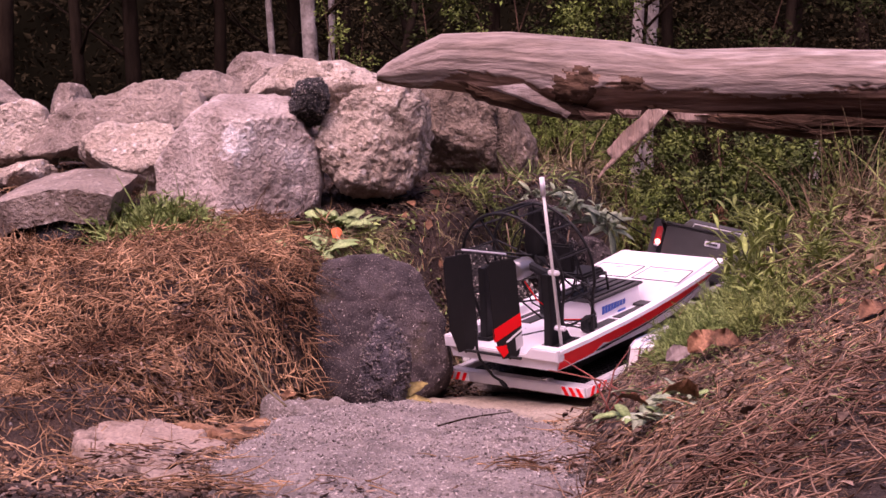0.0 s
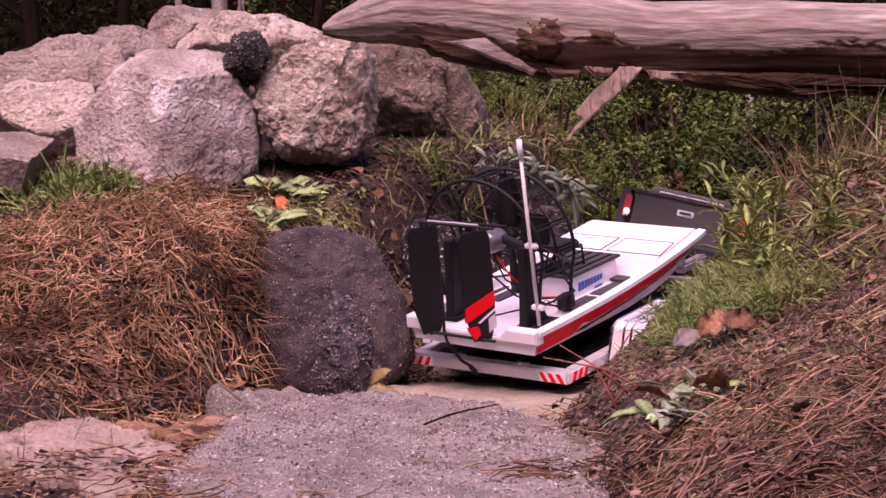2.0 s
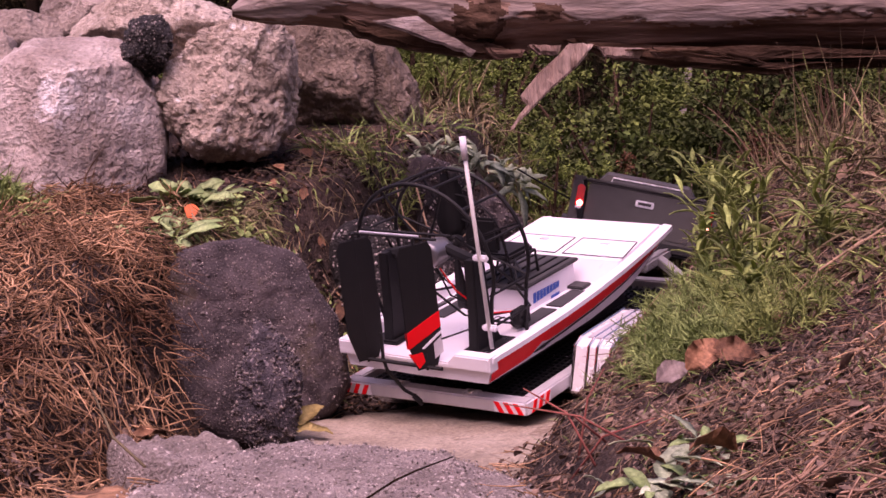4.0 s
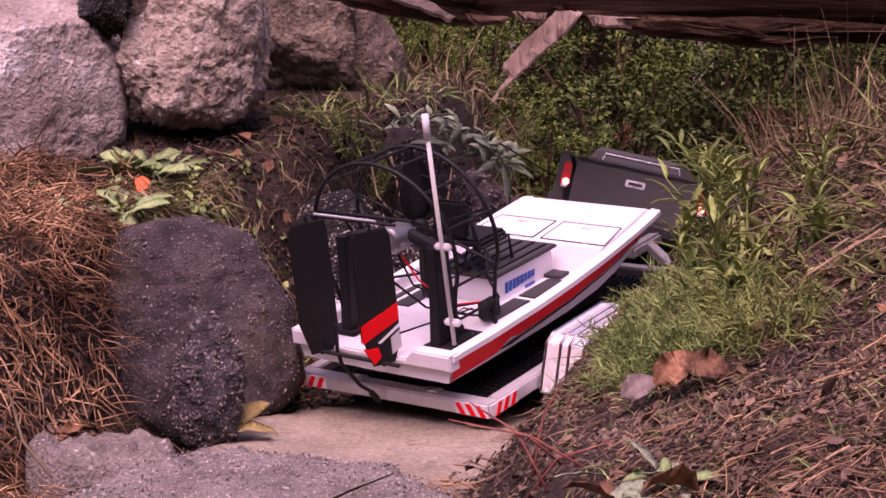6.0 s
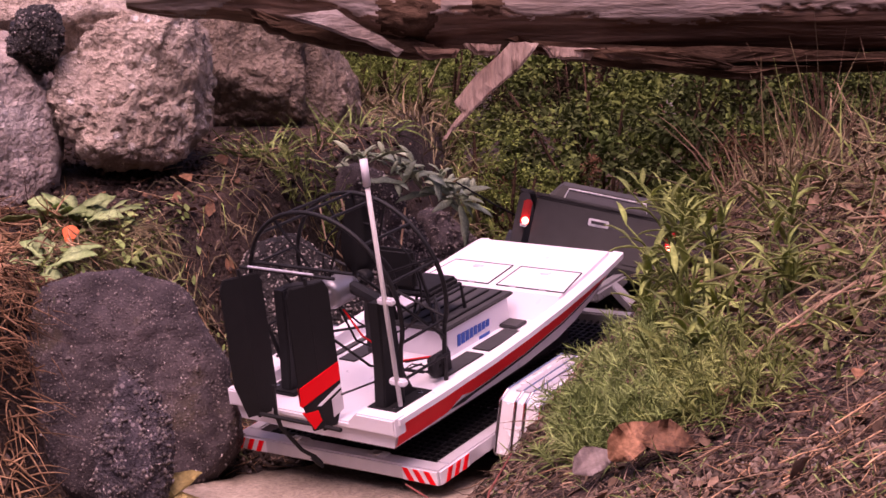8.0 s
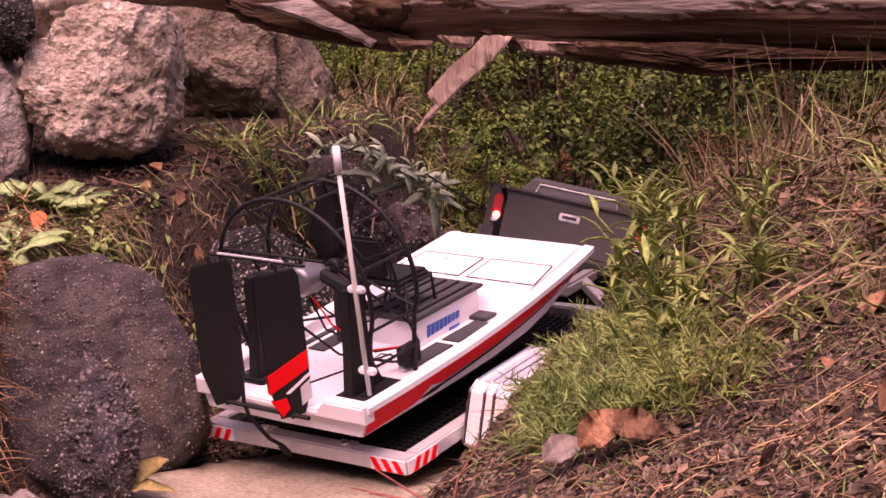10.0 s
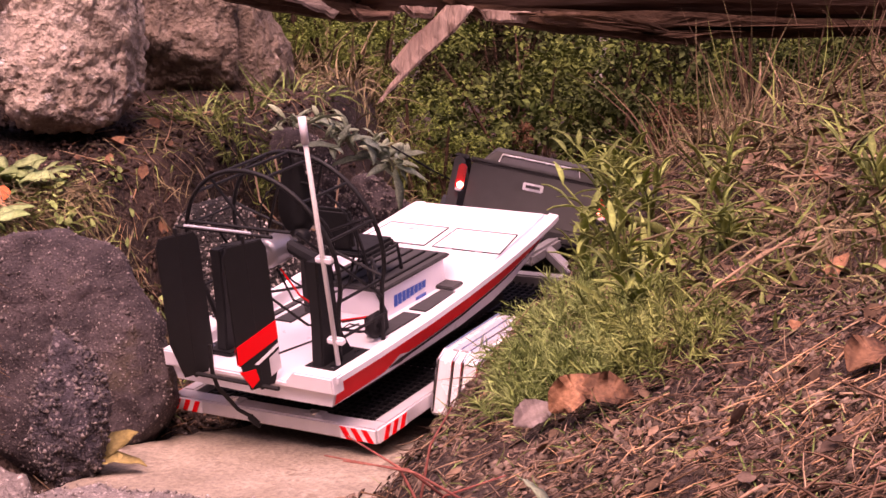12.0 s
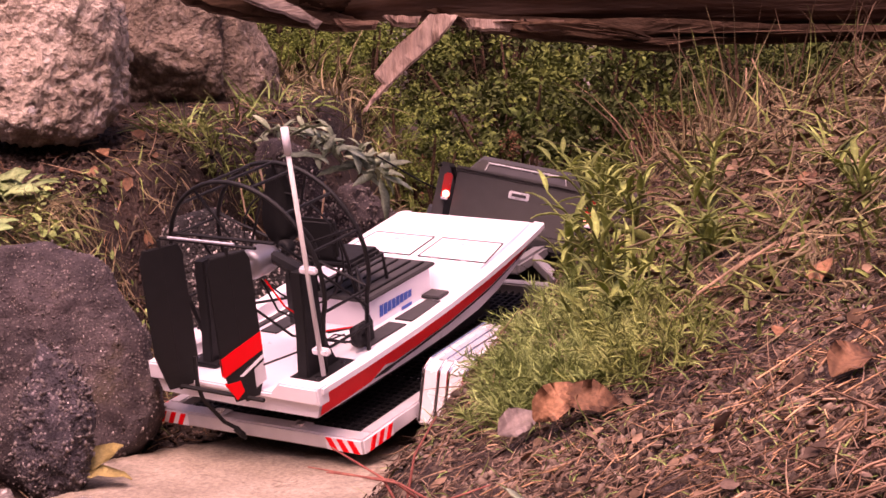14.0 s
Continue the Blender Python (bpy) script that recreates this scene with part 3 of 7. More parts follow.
# broken asphalt standing along the bank: upright slabs with a rough skin of grit
M_GRIT = surf("pale_grit", (0.16, 0.13, 0.125), (0.60, 0.52, 0.48), 60, rough=0.6, bump=0, rand=0.6)
M_DGRIT = surf("dull_grit", (0.07, 0.058, 0.056), (0.24, 0.20, 0.185), 60, rough=0.6, bump=0, rand=0.6)
studs(wedged, 420, 0.0019, M_DGRIT, 171, "grey grains in the black rock", None)
studs(wedged, 60, 0.0016, M_GRIT, 172, "pale grains in the black rock", None)
ch = slab("asphalt_chunk", [(-0.165, 0.183), (-0.131, 0.200), (-0.10, 0.204), (-0.038, 0.185), (-0.012, 0.140), (0.008, 0.095), (0.008, 0.030), (-0.039, -0.01), (-0.103, -0.02), (-0.155, 0.0), (-0.193, 0.085), (-0.186, 0.136)], 0, 0.10, M_ASPH, "big dark asphalt chunk with a rounded top", 41, rough=0.003, dome=0.012, group="asphalt chunks", tilt=(74, 0, 6), at=2.04, edge=0.022, category="rock")
studs(ch, 2600, 0.0010, M_DGRIT, 411, "dull grit in the asphalt")
studs(ch, 420, 0.0015, M_DGRIT, 413, "coarse dull gravel in the asphalt", None, 0.002)
studs(ch, 260, 0.0010, M_GRIT, 412, "pale grit in the asphalt")
ch = rock("asphalt_chunk", (-0.074, 1.934, 0.053), (0.066, 0.062, 0.134), 8, M_KNOB, "knobbly dark asphalt chunk beside the track", seed=44, boxy=0.8, cuts=5, rough=0.06, fine=0.045, tilt=(-10, -4), planes=[((-0.7, 0, 0.7), 0.72)], group="asphalt chunks")
studs(ch, 1600, 0.0017, M_DGRIT, 441, "dull gravel set in the asphalt", None)
studs(ch, 90, 0.0016, M_GRIT, 442, "pale gravel set in the asphalt", None)
ch = slab("asphalt_chunk", [(0.022, 0.190), (0.040, 0.208), (0.083, 0.214), (0.105, 0.193), (0.137, 0.150), (0.175, 0.091), (0.176, 0.03), (0.098, 0.0), (0.06, 0.0), (0.036, 0.05), (0.020, 0.118)], 0, 0.09, M_BLACK, "black wedge-shaped asphalt chunk leaning on the bank", 47, rough=0.003, dome=0.006, group="asphalt chunks", tilt=(76, 0, 14), at=2.335, edge=0.02, category="rock")
studs(ch, 1000, 0.0019, M_GRIT, 471, "white grit in black asphalt")
ch = slab("asphalt_chunk", [(0.140, 0.261), (0.150, 0.292), (0.195, 0.280), (0.220, 0.223), (0.246, 0.174), (0.260, 0.124), (0.280, 0.045), (0.217, 0.0), (0.17, 0.0), (0.160, 0.143), (0.150, 0.205)], 0, 0.09, M_ASPH, "tall dark asphalt slab leaning on the bank", 50, rough=0.004, dome=0.004, group="asphalt chunks", tilt=(78, 0, 22), at=2.515, edge=0.02, category="rock")
studs(ch, 1000, 0.0021, M_GRIT, 501, "pale grit in the asphalt")
ch = slab("asphalt_chunk", [(0.245, 0.222), (0.272, 0.230), (0.302, 0.198), (0.316, 0.115), (0.322, 0.03), (0.28, 0.02), (0.262, 0.117), (0.250, 0.176)], 0, 0.09, M_ASPH, "narrow dark asphalt slab behind another", 53, rough=0.005, dome=0.004, group="asphalt chunks", tilt=(78, 0, 26), at=2.62, edge=0.02, category="rock")
studs(ch, 500, 0.0022, M_DGRIT, 531, "dull grit in the asphalt")

# ---- fallen log ----
LOG_X = [-0.100, -0.085, -0.046, -0.003, 0.057, 0.100, 0.151, 0.212, 0.272, 0.358, 0.444, 0.530, 0.674, 1.0, 1.8]
LOG_T = [0.468, 0.482, 0.505, 0.526, 0.528, 0.529, 0.526, 0.521, 0.515, 0.502, 0.503, 0.505, 0.504, 0.50, 0.49]
LOG_B = [0.455, 0.450, 0.444, 0.441, 0.431, 0.424, 0.410, 0.402, 0.402, 0.398, 0.396, 0.393, 0.388, 0.385, 0.38]
LOG_Y = 2.33
KNOTS = ((0.196, 3.62, 0.026), (0.276, 3.32, 0.014), (0.206, 3.16, 0.013))  # place along the log, angle round it, radius


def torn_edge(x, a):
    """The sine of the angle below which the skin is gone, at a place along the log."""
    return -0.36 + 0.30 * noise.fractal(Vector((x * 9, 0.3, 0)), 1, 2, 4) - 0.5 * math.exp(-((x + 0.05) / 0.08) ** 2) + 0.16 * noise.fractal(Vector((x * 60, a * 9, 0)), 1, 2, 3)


def log_mesh():
    xs = np.r_[np.arange(-0.10, 0.95, 0.003), np.arange(0.95, 1.8, 0.04)]
    seg, verts = 220, []
    for x in xs:
        t, b = np.interp(x, LOG_X, LOG_T), np.interp(x, LOG_X, LOG_B)
        h, w = (t - b) / 2, max((t - b) / 2 * 1.05, 0.018)
        for k in range(seg):
            a = k * math.tau / seg
            q = Vector((x * 2.2, math.cos(a) * 1.6, math.sin(a) * 1.6))
            d = 1 + 0.10 * noise.fractal(q, 1, 2, 3) + 0.013 * noise.ridged_multi_fractal(Vector((x * 3.0, math.cos(a) * 7, math.sin(a) * 7)), 0.9, 2, 4, 1, 2) - 0.03
            bump = 0.0
            for (kx, ka, kr), kh in zip(KNOTS, (0.27, 0.13, 0.10)):
                da = (a - ka) * 0.062
                bump += kh * math.exp(-(((x - kx) / 1.3) ** 2 + da * da) / (2 * kr * kr * 0.4))
            d += bump * (0.75 + 0.5 * noise.ridged_multi_fractal(Vector((x * 45, a * 3, 0.7)), 0.9, 2, 4, 1, 2) - 0.35)
            d -= 0.05 * float(smooth(-0.03, 0.03, torn_edge(x, a) - math.sin(a)))
            verts.append((x, w * d * math.cos(a), (t + b) / 2 + h * d * math.sin(a)))
    n = len(xs)
    i0, j = np.arange(n - 1)[:, None] * seg, np.arange(seg)
    j2 = (j + 1) % seg
    faces = np.stack([i0 + j, i0 + seg + j, i0 + seg + j2, i0 + j2], -1).reshape(-1, 4)
    cap = [(j[i], j[i + 1], j[seg - 2 - i], j[seg - 1 - i]) for i in range(seg // 2 - 1)]
    end = [tuple((n - 1) * seg + v for v in c[::-1]) for c in cap]
    faces = np.r_[faces, cap, end]
    ob = mesh_np("trunk", verts, faces, M_LOG, True)
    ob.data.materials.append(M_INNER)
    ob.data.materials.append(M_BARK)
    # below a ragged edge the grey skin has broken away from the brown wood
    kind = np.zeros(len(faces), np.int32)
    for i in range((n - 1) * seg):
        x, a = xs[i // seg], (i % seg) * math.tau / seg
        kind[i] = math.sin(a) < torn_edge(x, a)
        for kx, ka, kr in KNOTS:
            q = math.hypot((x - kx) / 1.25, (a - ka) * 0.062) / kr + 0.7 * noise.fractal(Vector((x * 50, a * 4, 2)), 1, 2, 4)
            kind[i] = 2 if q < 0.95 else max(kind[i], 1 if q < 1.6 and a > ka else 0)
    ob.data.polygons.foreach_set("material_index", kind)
    return ob


fallen_log = thing("fallen_log", pose(0, LOG_Y, 0), "weathered pinkish-grey fallen log lying across the boulders", "log")
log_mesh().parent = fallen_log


def splinter(outline, thick, y, mat, name, label, seed, bow=0.02):
    """A torn strip of wood: an outline in x and z, with grain ridges and a ragged rim."""
    bm = bmesh.new()
    pts = []
    for (ax, az), (bx, bz) in zip(outline, outline[1:] + outline[:1]):
        for k in range(6):
            t = k / 6
            j = 0.0022 * noise.fractal(Vector(((ax + t * (bx - ax)) * 90, (az + t * (bz - az)) * 90, seed)), 1, 2, 3)
            pts.append((ax + t * (bx - ax) + j, az + t * (bz - az) + j))
    add_plate(bm, pts, y - thick / 2, y + thick / 2, "y", thick * 0.2)
    bmesh.ops.triangulate(bm, faces=bm.faces[:])
    bmesh.ops.subdivide_edges(bm, edges=[e for e in bm.edges if e.calc_length() > 0.008], cuts=1)
    for v in bm.verts:
        v.co.y += bow * math.sin(v.co.x * 18 + seed) + 0.003 * noise.fractal(Vector((v.co.x * 60, v.co.z * 25, seed)), 1, 2, 3)
    return part(name, bm, mat, fallen_log, label)


splinter([(0.305, 0.408), (0.335, 0.406), (0.314, 0.380), (0.282, 0.354), (0.265, 0.338), (0.247, 0.321), (0.228, 0.304), (0.240, 0.322), (0.250, 0.334), (0.243, 0.346), (0.267, 0.374), (0.289, 0.392)], 0.012, -0.055, M_RAW, "splinter", "hanging pale torn splinter", 3, bow=0.006)
splinter([(0.338, 0.402), (0.396, 0.399), (0.388, 0.386), (0.345, 0.390)], 0.010, -0.058, M_RAW, "splinter", "pale torn flake", 5, bow=0.003)
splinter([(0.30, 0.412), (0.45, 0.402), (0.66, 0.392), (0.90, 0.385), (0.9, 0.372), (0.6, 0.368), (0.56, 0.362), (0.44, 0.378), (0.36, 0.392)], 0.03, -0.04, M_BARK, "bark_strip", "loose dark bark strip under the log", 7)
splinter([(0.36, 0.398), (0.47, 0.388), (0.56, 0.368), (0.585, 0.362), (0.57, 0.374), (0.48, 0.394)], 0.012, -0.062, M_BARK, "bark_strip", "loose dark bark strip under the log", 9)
splinter([(0.065, 0.44), (0.12, 0.445), (0.19, 0.402), (0.185, 0.396), (0.15, 0.41)], 0.012, -0.058, M_LOG, "splinter", "torn grey strip", 11, bow=0.008)
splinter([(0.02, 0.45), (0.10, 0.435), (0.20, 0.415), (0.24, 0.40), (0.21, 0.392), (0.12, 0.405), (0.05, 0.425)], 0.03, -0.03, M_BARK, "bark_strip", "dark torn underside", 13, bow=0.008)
for i, (ax, az, w) in enumerate([(0.20, 0.398, 0.05), (0.255, 0.402, 0.04), (0.40, 0.394, 0.05), (0.52, 0.39, 0.04)]):
    splinter([(ax, az + 0.006), (ax + w, az + 0.004), (ax + w * 0.9, az - 0.006), (ax + w * 0.3, az - 0.007)], 0.02, -0.05, M_RAW if i == 1 else M_INNER, "bark_flake", "curled flake of brown wood", 20 + i, bow=0.003)

# ---- airboat on its trailer ----
RIG = pose(0.0751, 1.9718, 0.0773, 13.16, 2.91, -42.75)
BOAT = RIG @ pose(0, 0, 0.0022, 0, 1.3, 0)  # the hull sits a little askew on its bunks
Z0 = -0.0275  # keel depth below the gunwale


def hull_rows():
    """Half-beams and keel heights from stern to bow: y, top half-beam, bottom half-beam, keel, sheer."""
    return [(0.0, 0.095, 0.087, Z0, 0.0), (0.06, 0.0955, 0.088, Z0, 0.0005), (0.14, 0.096, 0.088, Z0, 0.003), (0.20, 0.0958, 0.088, Z0 + 0.001, 0.0062), (0.26, 0.095, 0.087, Z0 + 0.005, 0.0108), (0.30, 0.0938, 0.085, Z0 + 0.011, 0.0145),
            (0.34, 0.0918, 0.082, Z0 + 0.021, 0.0182), (0.372, 0.0896, 0.079, Z0 + 0.033, 0.0215), (0.388, 0.088, 0.077, Z0 + 0.041, 0.0234), (0.394, 0.0865, 0.076, Z0 + 0.046, 0.0238)]


def sheer(y):
    return float(np.interp(y, [r[0] for r in hull_rows()], [r[4] for r in hull_rows()]))


def on_deck(pts, low, high):
    """A plate that follows the rising bow deck, between two heights over the sheer."""
    bm = add_plate(bmesh.new(), pts, low, high, "z")
    bmesh.ops.subdivide_edges(bm, edges=bm.edges[:], cuts=2, use_grid_fill=True)
    for v in bm.verts:
        v.co.z += sheer(v.co.y)
    bmesh.ops.recalc_face_normals(bm, faces=bm.faces[:])
    return bm


airboat = thing("model_airboat", BOAT, "white and red model airboat with black propeller cage on trailer", "model boat")
bm = bmesh.new()
loops = []
for y, w, b, k, s in hull_rows():
    prof = [(-w - 0.002, s), (-w - 0.002, s - 0.005), (-w + 0.001, s - 0.006), (-b, k), (0, k - 0.001), (b, k), (w - 0.001, s - 0.006), (w + 0.002, s - 0.005), (w + 0.002, s)]
    prof += [(w - 0.009, s + 0.001), (w - 0.011, s - 0.001)]
    fl = -0.010 if y < 0.27 else s - 0.001
    prof += [(w - 0.012, fl), (-w + 0.012, fl), (-w + 0.011, s - 0.001), (-w + 0.009, s + 0.001)]
    loops.append([bm.verts.new((x, y, z)) for x, z in prof])
for a, z in zip(loops, loops[1:]):
    for i in range(len(a)):
        bm.faces.new((a[i], a[(i + 1) % len(a)], z[(i + 1) % len(a)], z[i]))
bm.faces.new(loops[0][::-1])
bm.faces.new(loops[-1])
bmesh.ops.recalc_face_normals(bm, faces=bm.faces[:])
part("hull", bm, P_WHITE, airboat)
# transom rail, with the step down in its middle
part("transom_rail", plate([(-0.095, 0.0015), (-0.068, 0.0015), (-0.058, -0.008), (0.044, -0.008), (0.054, 0.0015), (0.095, 0.0015), (0.095, -0.014), (-0.095, -0.014)], -0.006, 0.010, "y", 0.0015), P_WHITE, airboat)
part("bow_deck", on_deck([(-0.084, 0.276), (0.084, 0.276), (0.080, 0.34), (0.076, 0.386), (-0.076, 0.386), (-0.080, 0.34)], -0.002, 0.0030), P_WHITE, airboat)
part("deck_step", plate([(0.262, -0.0105), (0.278, -0.0105), (0.278, 0.0150), (0.275, 0.0150)], -0.0835, 0.0835, "x", 0.0008), P_WHITE, airboat, "sloped white step up to the bow deck")
for s in (-1, 1):
    hatch = part("hatch", on_deck([(s * 0.006, 0.284), (s * 0.084, 0.284), (s * 0.077, 0.329), (s * 0.006, 0.329)], 0.0030, 0.0038), P_WHITE, airboat, "white deck hatch outlined in black")
    for a, z in (((0.005, 0.283), (0.084, 0.283)), ((0.084, 0.283), (0.077, 0.330)), ((0.077, 0.330), (0.005, 0.330)), ((0.005, 0.330), (0.005, 0.283))):
        part("seam", tube([(s * a[0], a[1], sheer(a[1]) + 0.0036), (s * z[0], z[1], sheer(z[1]) + 0.0036)], 0.0007, 5), P_BLK, hatch)
    part("latch", box((s * 0.041, 0.319, sheer(0.319) + 0.0042), (0.011, 0.006, 0.0012), 0.0004), P_FEND, hatch, "small bright latch")
    for x in (0.025, 0.060):
        part("hinge", box((s * x, 0.2832, sheer(0.2832) + 0.0042), (0.008, 0.0026, 0.0016), 0.0004), P_STEEL, hatch)
    # side decals: a red band that ends in a zigzag, with a thin dark line below
    for name, mat, ys, top, low in (("red_band", P_RED, (0.002, 0.074, 0.094, 0.108, 0.20, 0.28, 0.34, 0.388), (-0.0062,) * 8, (-0.0262, -0.0245, -0.0165, -0.0200, -0.0190, -0.0165, -0.0125, -0.0080)),
                                    ("pin_line", P_BLK, (0.080, 0.098, 0.114, 0.20, 0.28, 0.34, 0.386), (-0.0236, -0.0215, -0.0222, -0.0210, -0.0184, -0.0142, -0.0092), (-0.0242, -0.0258, -0.0240, -0.0224, -0.0196, -0.0152, -0.0100))):
        bm = bmesh.new()
        rows = hull_rows()
        last = None
        for y in sorted(set(np.linspace(ys[0], ys[-1], 60)) | set(ys)):
            w, b, k, sh = (np.interp(y, [r[0] for r in rows], [r[i] for r in rows]) for i in (1, 2, 3, 4))
            edge = []
            for z in (np.interp(y, ys, top), np.interp(y, ys, low)):
                t = (z + 0.006) / (k - sh + 0.006)
                x = (w - 0.001) + t * (b - w + 0.001)
                edge += [bm.verts.new((s * (x + 0.0010), y, z + sh)), bm.verts.new((s * (x - 0.0006), y, z + sh))]
            if last:
                for i, j in ((0, 2), (2, 3), (3, 1), (1, 0)):
                    bm.faces.new((last[i], last[j], edge[j], edge[i]))
            last = edge
        bmesh.ops.recalc_face_normals(bm, faces=bm.faces[:])
        part(name, bm, mat, airboat, "red side stripe" if mat is P_RED else "thin black line")
    # non-slip pads along the floor
    for a, z in ((0.112, 0.172), (0.180, 0.236)):
        part("tread_pad", box((s * 0.0535, (a + z) / 2, -0.0092), (0.020, z - a, 0.0016), 0.0006), P_DARK, airboat)
        part("tread_pad", box((s * 0.0745, (a + z) / 2, -0.0092), (0.008, z - a, 0.0016), 0.0006), P_DARK, airboat)
    part("vent", box((s * 0.044, 0.248, -0.0078), (0.024, 0.020, 0.0034), 0.001), P_DARK, airboat)
# engine box
ebox = part("equipment_box", box((0, 0.205, 0.0015), (0.072, 0.105, 0.032), 0.002), P_WHITE, airboat)
part("lid", plate([(-0.039, 0.148), (0.039, 0.148), (0.039, 0.262), (-0.039, 0.262)], 0.0165, 0.0205, "z", 0.001), P_DARK, ebox, "black ribbed lid")
for i in range(5):
    part("rib", box((-0.03 + i * 0.015, 0.205, 0.0212), (0.0022, 0.10, 0.002)), P_BLK, ebox)
# blue maker's mark as plain slanted bars
for i in range(8):
    y = 0.168 + i * 0.0068
    part("mark", plate([(y, -0.004 + 0.0004 * i), (y + 0.0052, -0.004 + 0.0004 * i), (y + 0.0066, 0.007 - 0.0002 * i), (y + 0.0014, 0.007 - 0.0002 * i)], 0.0362, 0.0368, "x"), P_BLUE, ebox, "blue lettering bar")
part("mark", plate([(0.203, -0.0095), (0.220, -0.0095), (0.221, -0.0065), (0.204, -0.0065)], 0.0362, 0.0368, "x"), P_BLUE, ebox, "blue lettering bar")
# seat frame on the lid
seat = part("seat_frame", tube([(-0.022, 0.155, 0.021), (-0.022, 0.150, 0.052), (0.022, 0.150, 0.052), (0.022, 0.155, 0.021)], 0.0018, 6), P_BLK, airboat)
for p in ([(-0.022, 0.205, 0.021), (-0.022, 0.202, 0.046), (0.022, 0.202, 0.046), (0.022, 0.205, 0.021)], [(-0.022, 0.150, 0.046), (-0.022, 0.202, 0.046)], [(0.022, 0.150, 0.046), (0.022, 0.202, 0.046)],
          [(-0.022, 0.150, 0.052), (-0.022, 0.138, 0.088), (0.022, 0.138, 0.088), (0.022, 0.150, 0.052)]):
    part("bar", tube(p, 0.0018, 6), P_BLK, seat)
part("cushion", box((0, 0.177, 0.050), (0.042, 0.05, 0.008), 0.003), P_BLK, airboat, "black seat cushion")
part("backrest", box((0, 0.138, 0.080), (0.042, 0.008, 0.038), 0.003, pose(0, 0, 0)), P_BLK, airboat, "black seat back")
for x in (-0.03, 0.0, 0.03):
    part("strut", tube([(x, 0.15, 0.021), (x * 0.6, 0.165, 0.05)], 0.0014, 6), P_BLK, airboat)

# cage: two hoops, spokes and cross bars
HOOP_R, HOOP_Z = 0.083, 0.082


def hoop_at(y, z):
    return y - 0.125 * max(z, 0.0)  # the hoops lean aft


def hoop(y, r=HOOP_R):
    ring = [(r * math.cos(a), HOOP_Z + r * math.sin(a)) for a in np.linspace(math.pi * 1.14, -math.pi * 0.14, 34)]
    pts = [(-r * 0.79, -0.010), (-r * 0.82, 0.015)] + ring + [(r * 0.82, 0.015), (r * 0.79, -0.010)]
    return [(x, hoop_at(y, z), z) for x, z in pts]


def rim(y, deg):
    x, z = HOOP_R * math.cos(radians(deg)), HOOP_Z + HOOP_R * math.sin(radians(deg))
    return (x, hoop_at(y, z), z)


cage = part("propeller_cage", tube(hoop(0.044), 0.0021, 8), P_BLK, airboat, "black wire propeller cage", True)
part("hoop", tube(hoop(0.108), 0.0021, 8), P_BLK, cage, "", True)
for deg in (18, 45, 72, 90, 108, 135, 162):
    part("cross_bar", tube([rim(0.044, deg), rim(0.108, deg)], 0.0014, 6), P_BLK, cage)
for deg in (20, 65, 90, 115, 160, 200, 340):
    a = radians(deg)
    part("spoke", tube([(0.012 * math.cos(a), 0.100, HOOP_Z + 0.012 * math.sin(a)), rim(0.108, deg)], 0.0013, 6), P_BLK, cage)
for deg in (63, 117):
    a = radians(deg)
    part("spoke", tube([(0.03 * math.cos(a) * 0.6, 0.036, 0.105), rim(0.044, deg)], 0.0013, 6), P_BLK, cage)
for z in (0.018, 0.050):
    for s in (-1, 1):
        part("rail", tube([(s * 0.074, hoop_at(0.044, z), z), (s * 0.074, hoop_at(0.108, z), z)], 0.0014, 6), P_BLK, cage)
        part("rail", tube([(s * 0.074, hoop_at(0.108, z), z), (s * 0.030, 0.150, z)], 0.0014, 6), P_BLK, cage)
for r in (0.028, 0.055):
    part("guard_ring", tube([(r * math.cos(a), hoop_at(0.110, HOOP_Z + r * math.sin(a)), HOOP_Z + r * math.sin(a)) for a in np.linspace(0, math.tau, 25)], 0.0010, 5), P_BLK, cage)
for s in (-1, 1):
    part("brace", tube([(s * 0.045, 0.030, 0.112), (s * 0.076, 0.10, 0.035)], 0.0014, 6), P_BLK, cage)
part("top_bar", tube([(-0.078, 0.030, 0.112), (0.040, 0.030, 0.112)], 0.0016, 6), P_BLK, cage)
part("top_bar", tube([(-0.074, 0.012, 0.113), (0.034, 0.012, 0.113)], 0.0016, 6), P_BLK, cage)
# motor mount: two broad pylons with spread feet
for s in (-1, 1):
    py = part("pylon", plate([(0.026, -0.010), (0.078, -0.010), (0.068, -0.002), (0.060, 0.014), (0.056, 0.040), (0.054, 0.086), (0.034, 0.086), (0.031, 0.030)], s * 0.048, s * 0.060, "x", 0.0012), P_BLK, airboat, "black motor pylon")
    part("foot", box((s * 0.058, 0.050, -0.0085), (0.036, 0.056, 0.005), 0.002), P_BLK, py)
    part("strut", tube([(s * 0.055, 0.046, 0.082), (s * 0.012, 0.060, 0.088)], 0.006, 8), P_BLK, py)
    for y in (0.03, 0.066):
        part("screw", tube([(s * 0.068, y, -0.0065), (s * 0.068, y, -0.0048)], 0.0028, 8), P_CHROME, py)
motor = part("motor", add_ring(bmesh.new(), (0, 0.052, 0.086), 0.0135, 0.030, 24, "y", 0.003), P_MOTOR, airboat, "silver electric motor", True)
part("shaft", tube([(0, 0.03, 0.086), (0, 0.098, 0.086)], 0.0024, 8), P_CHROME, motor)
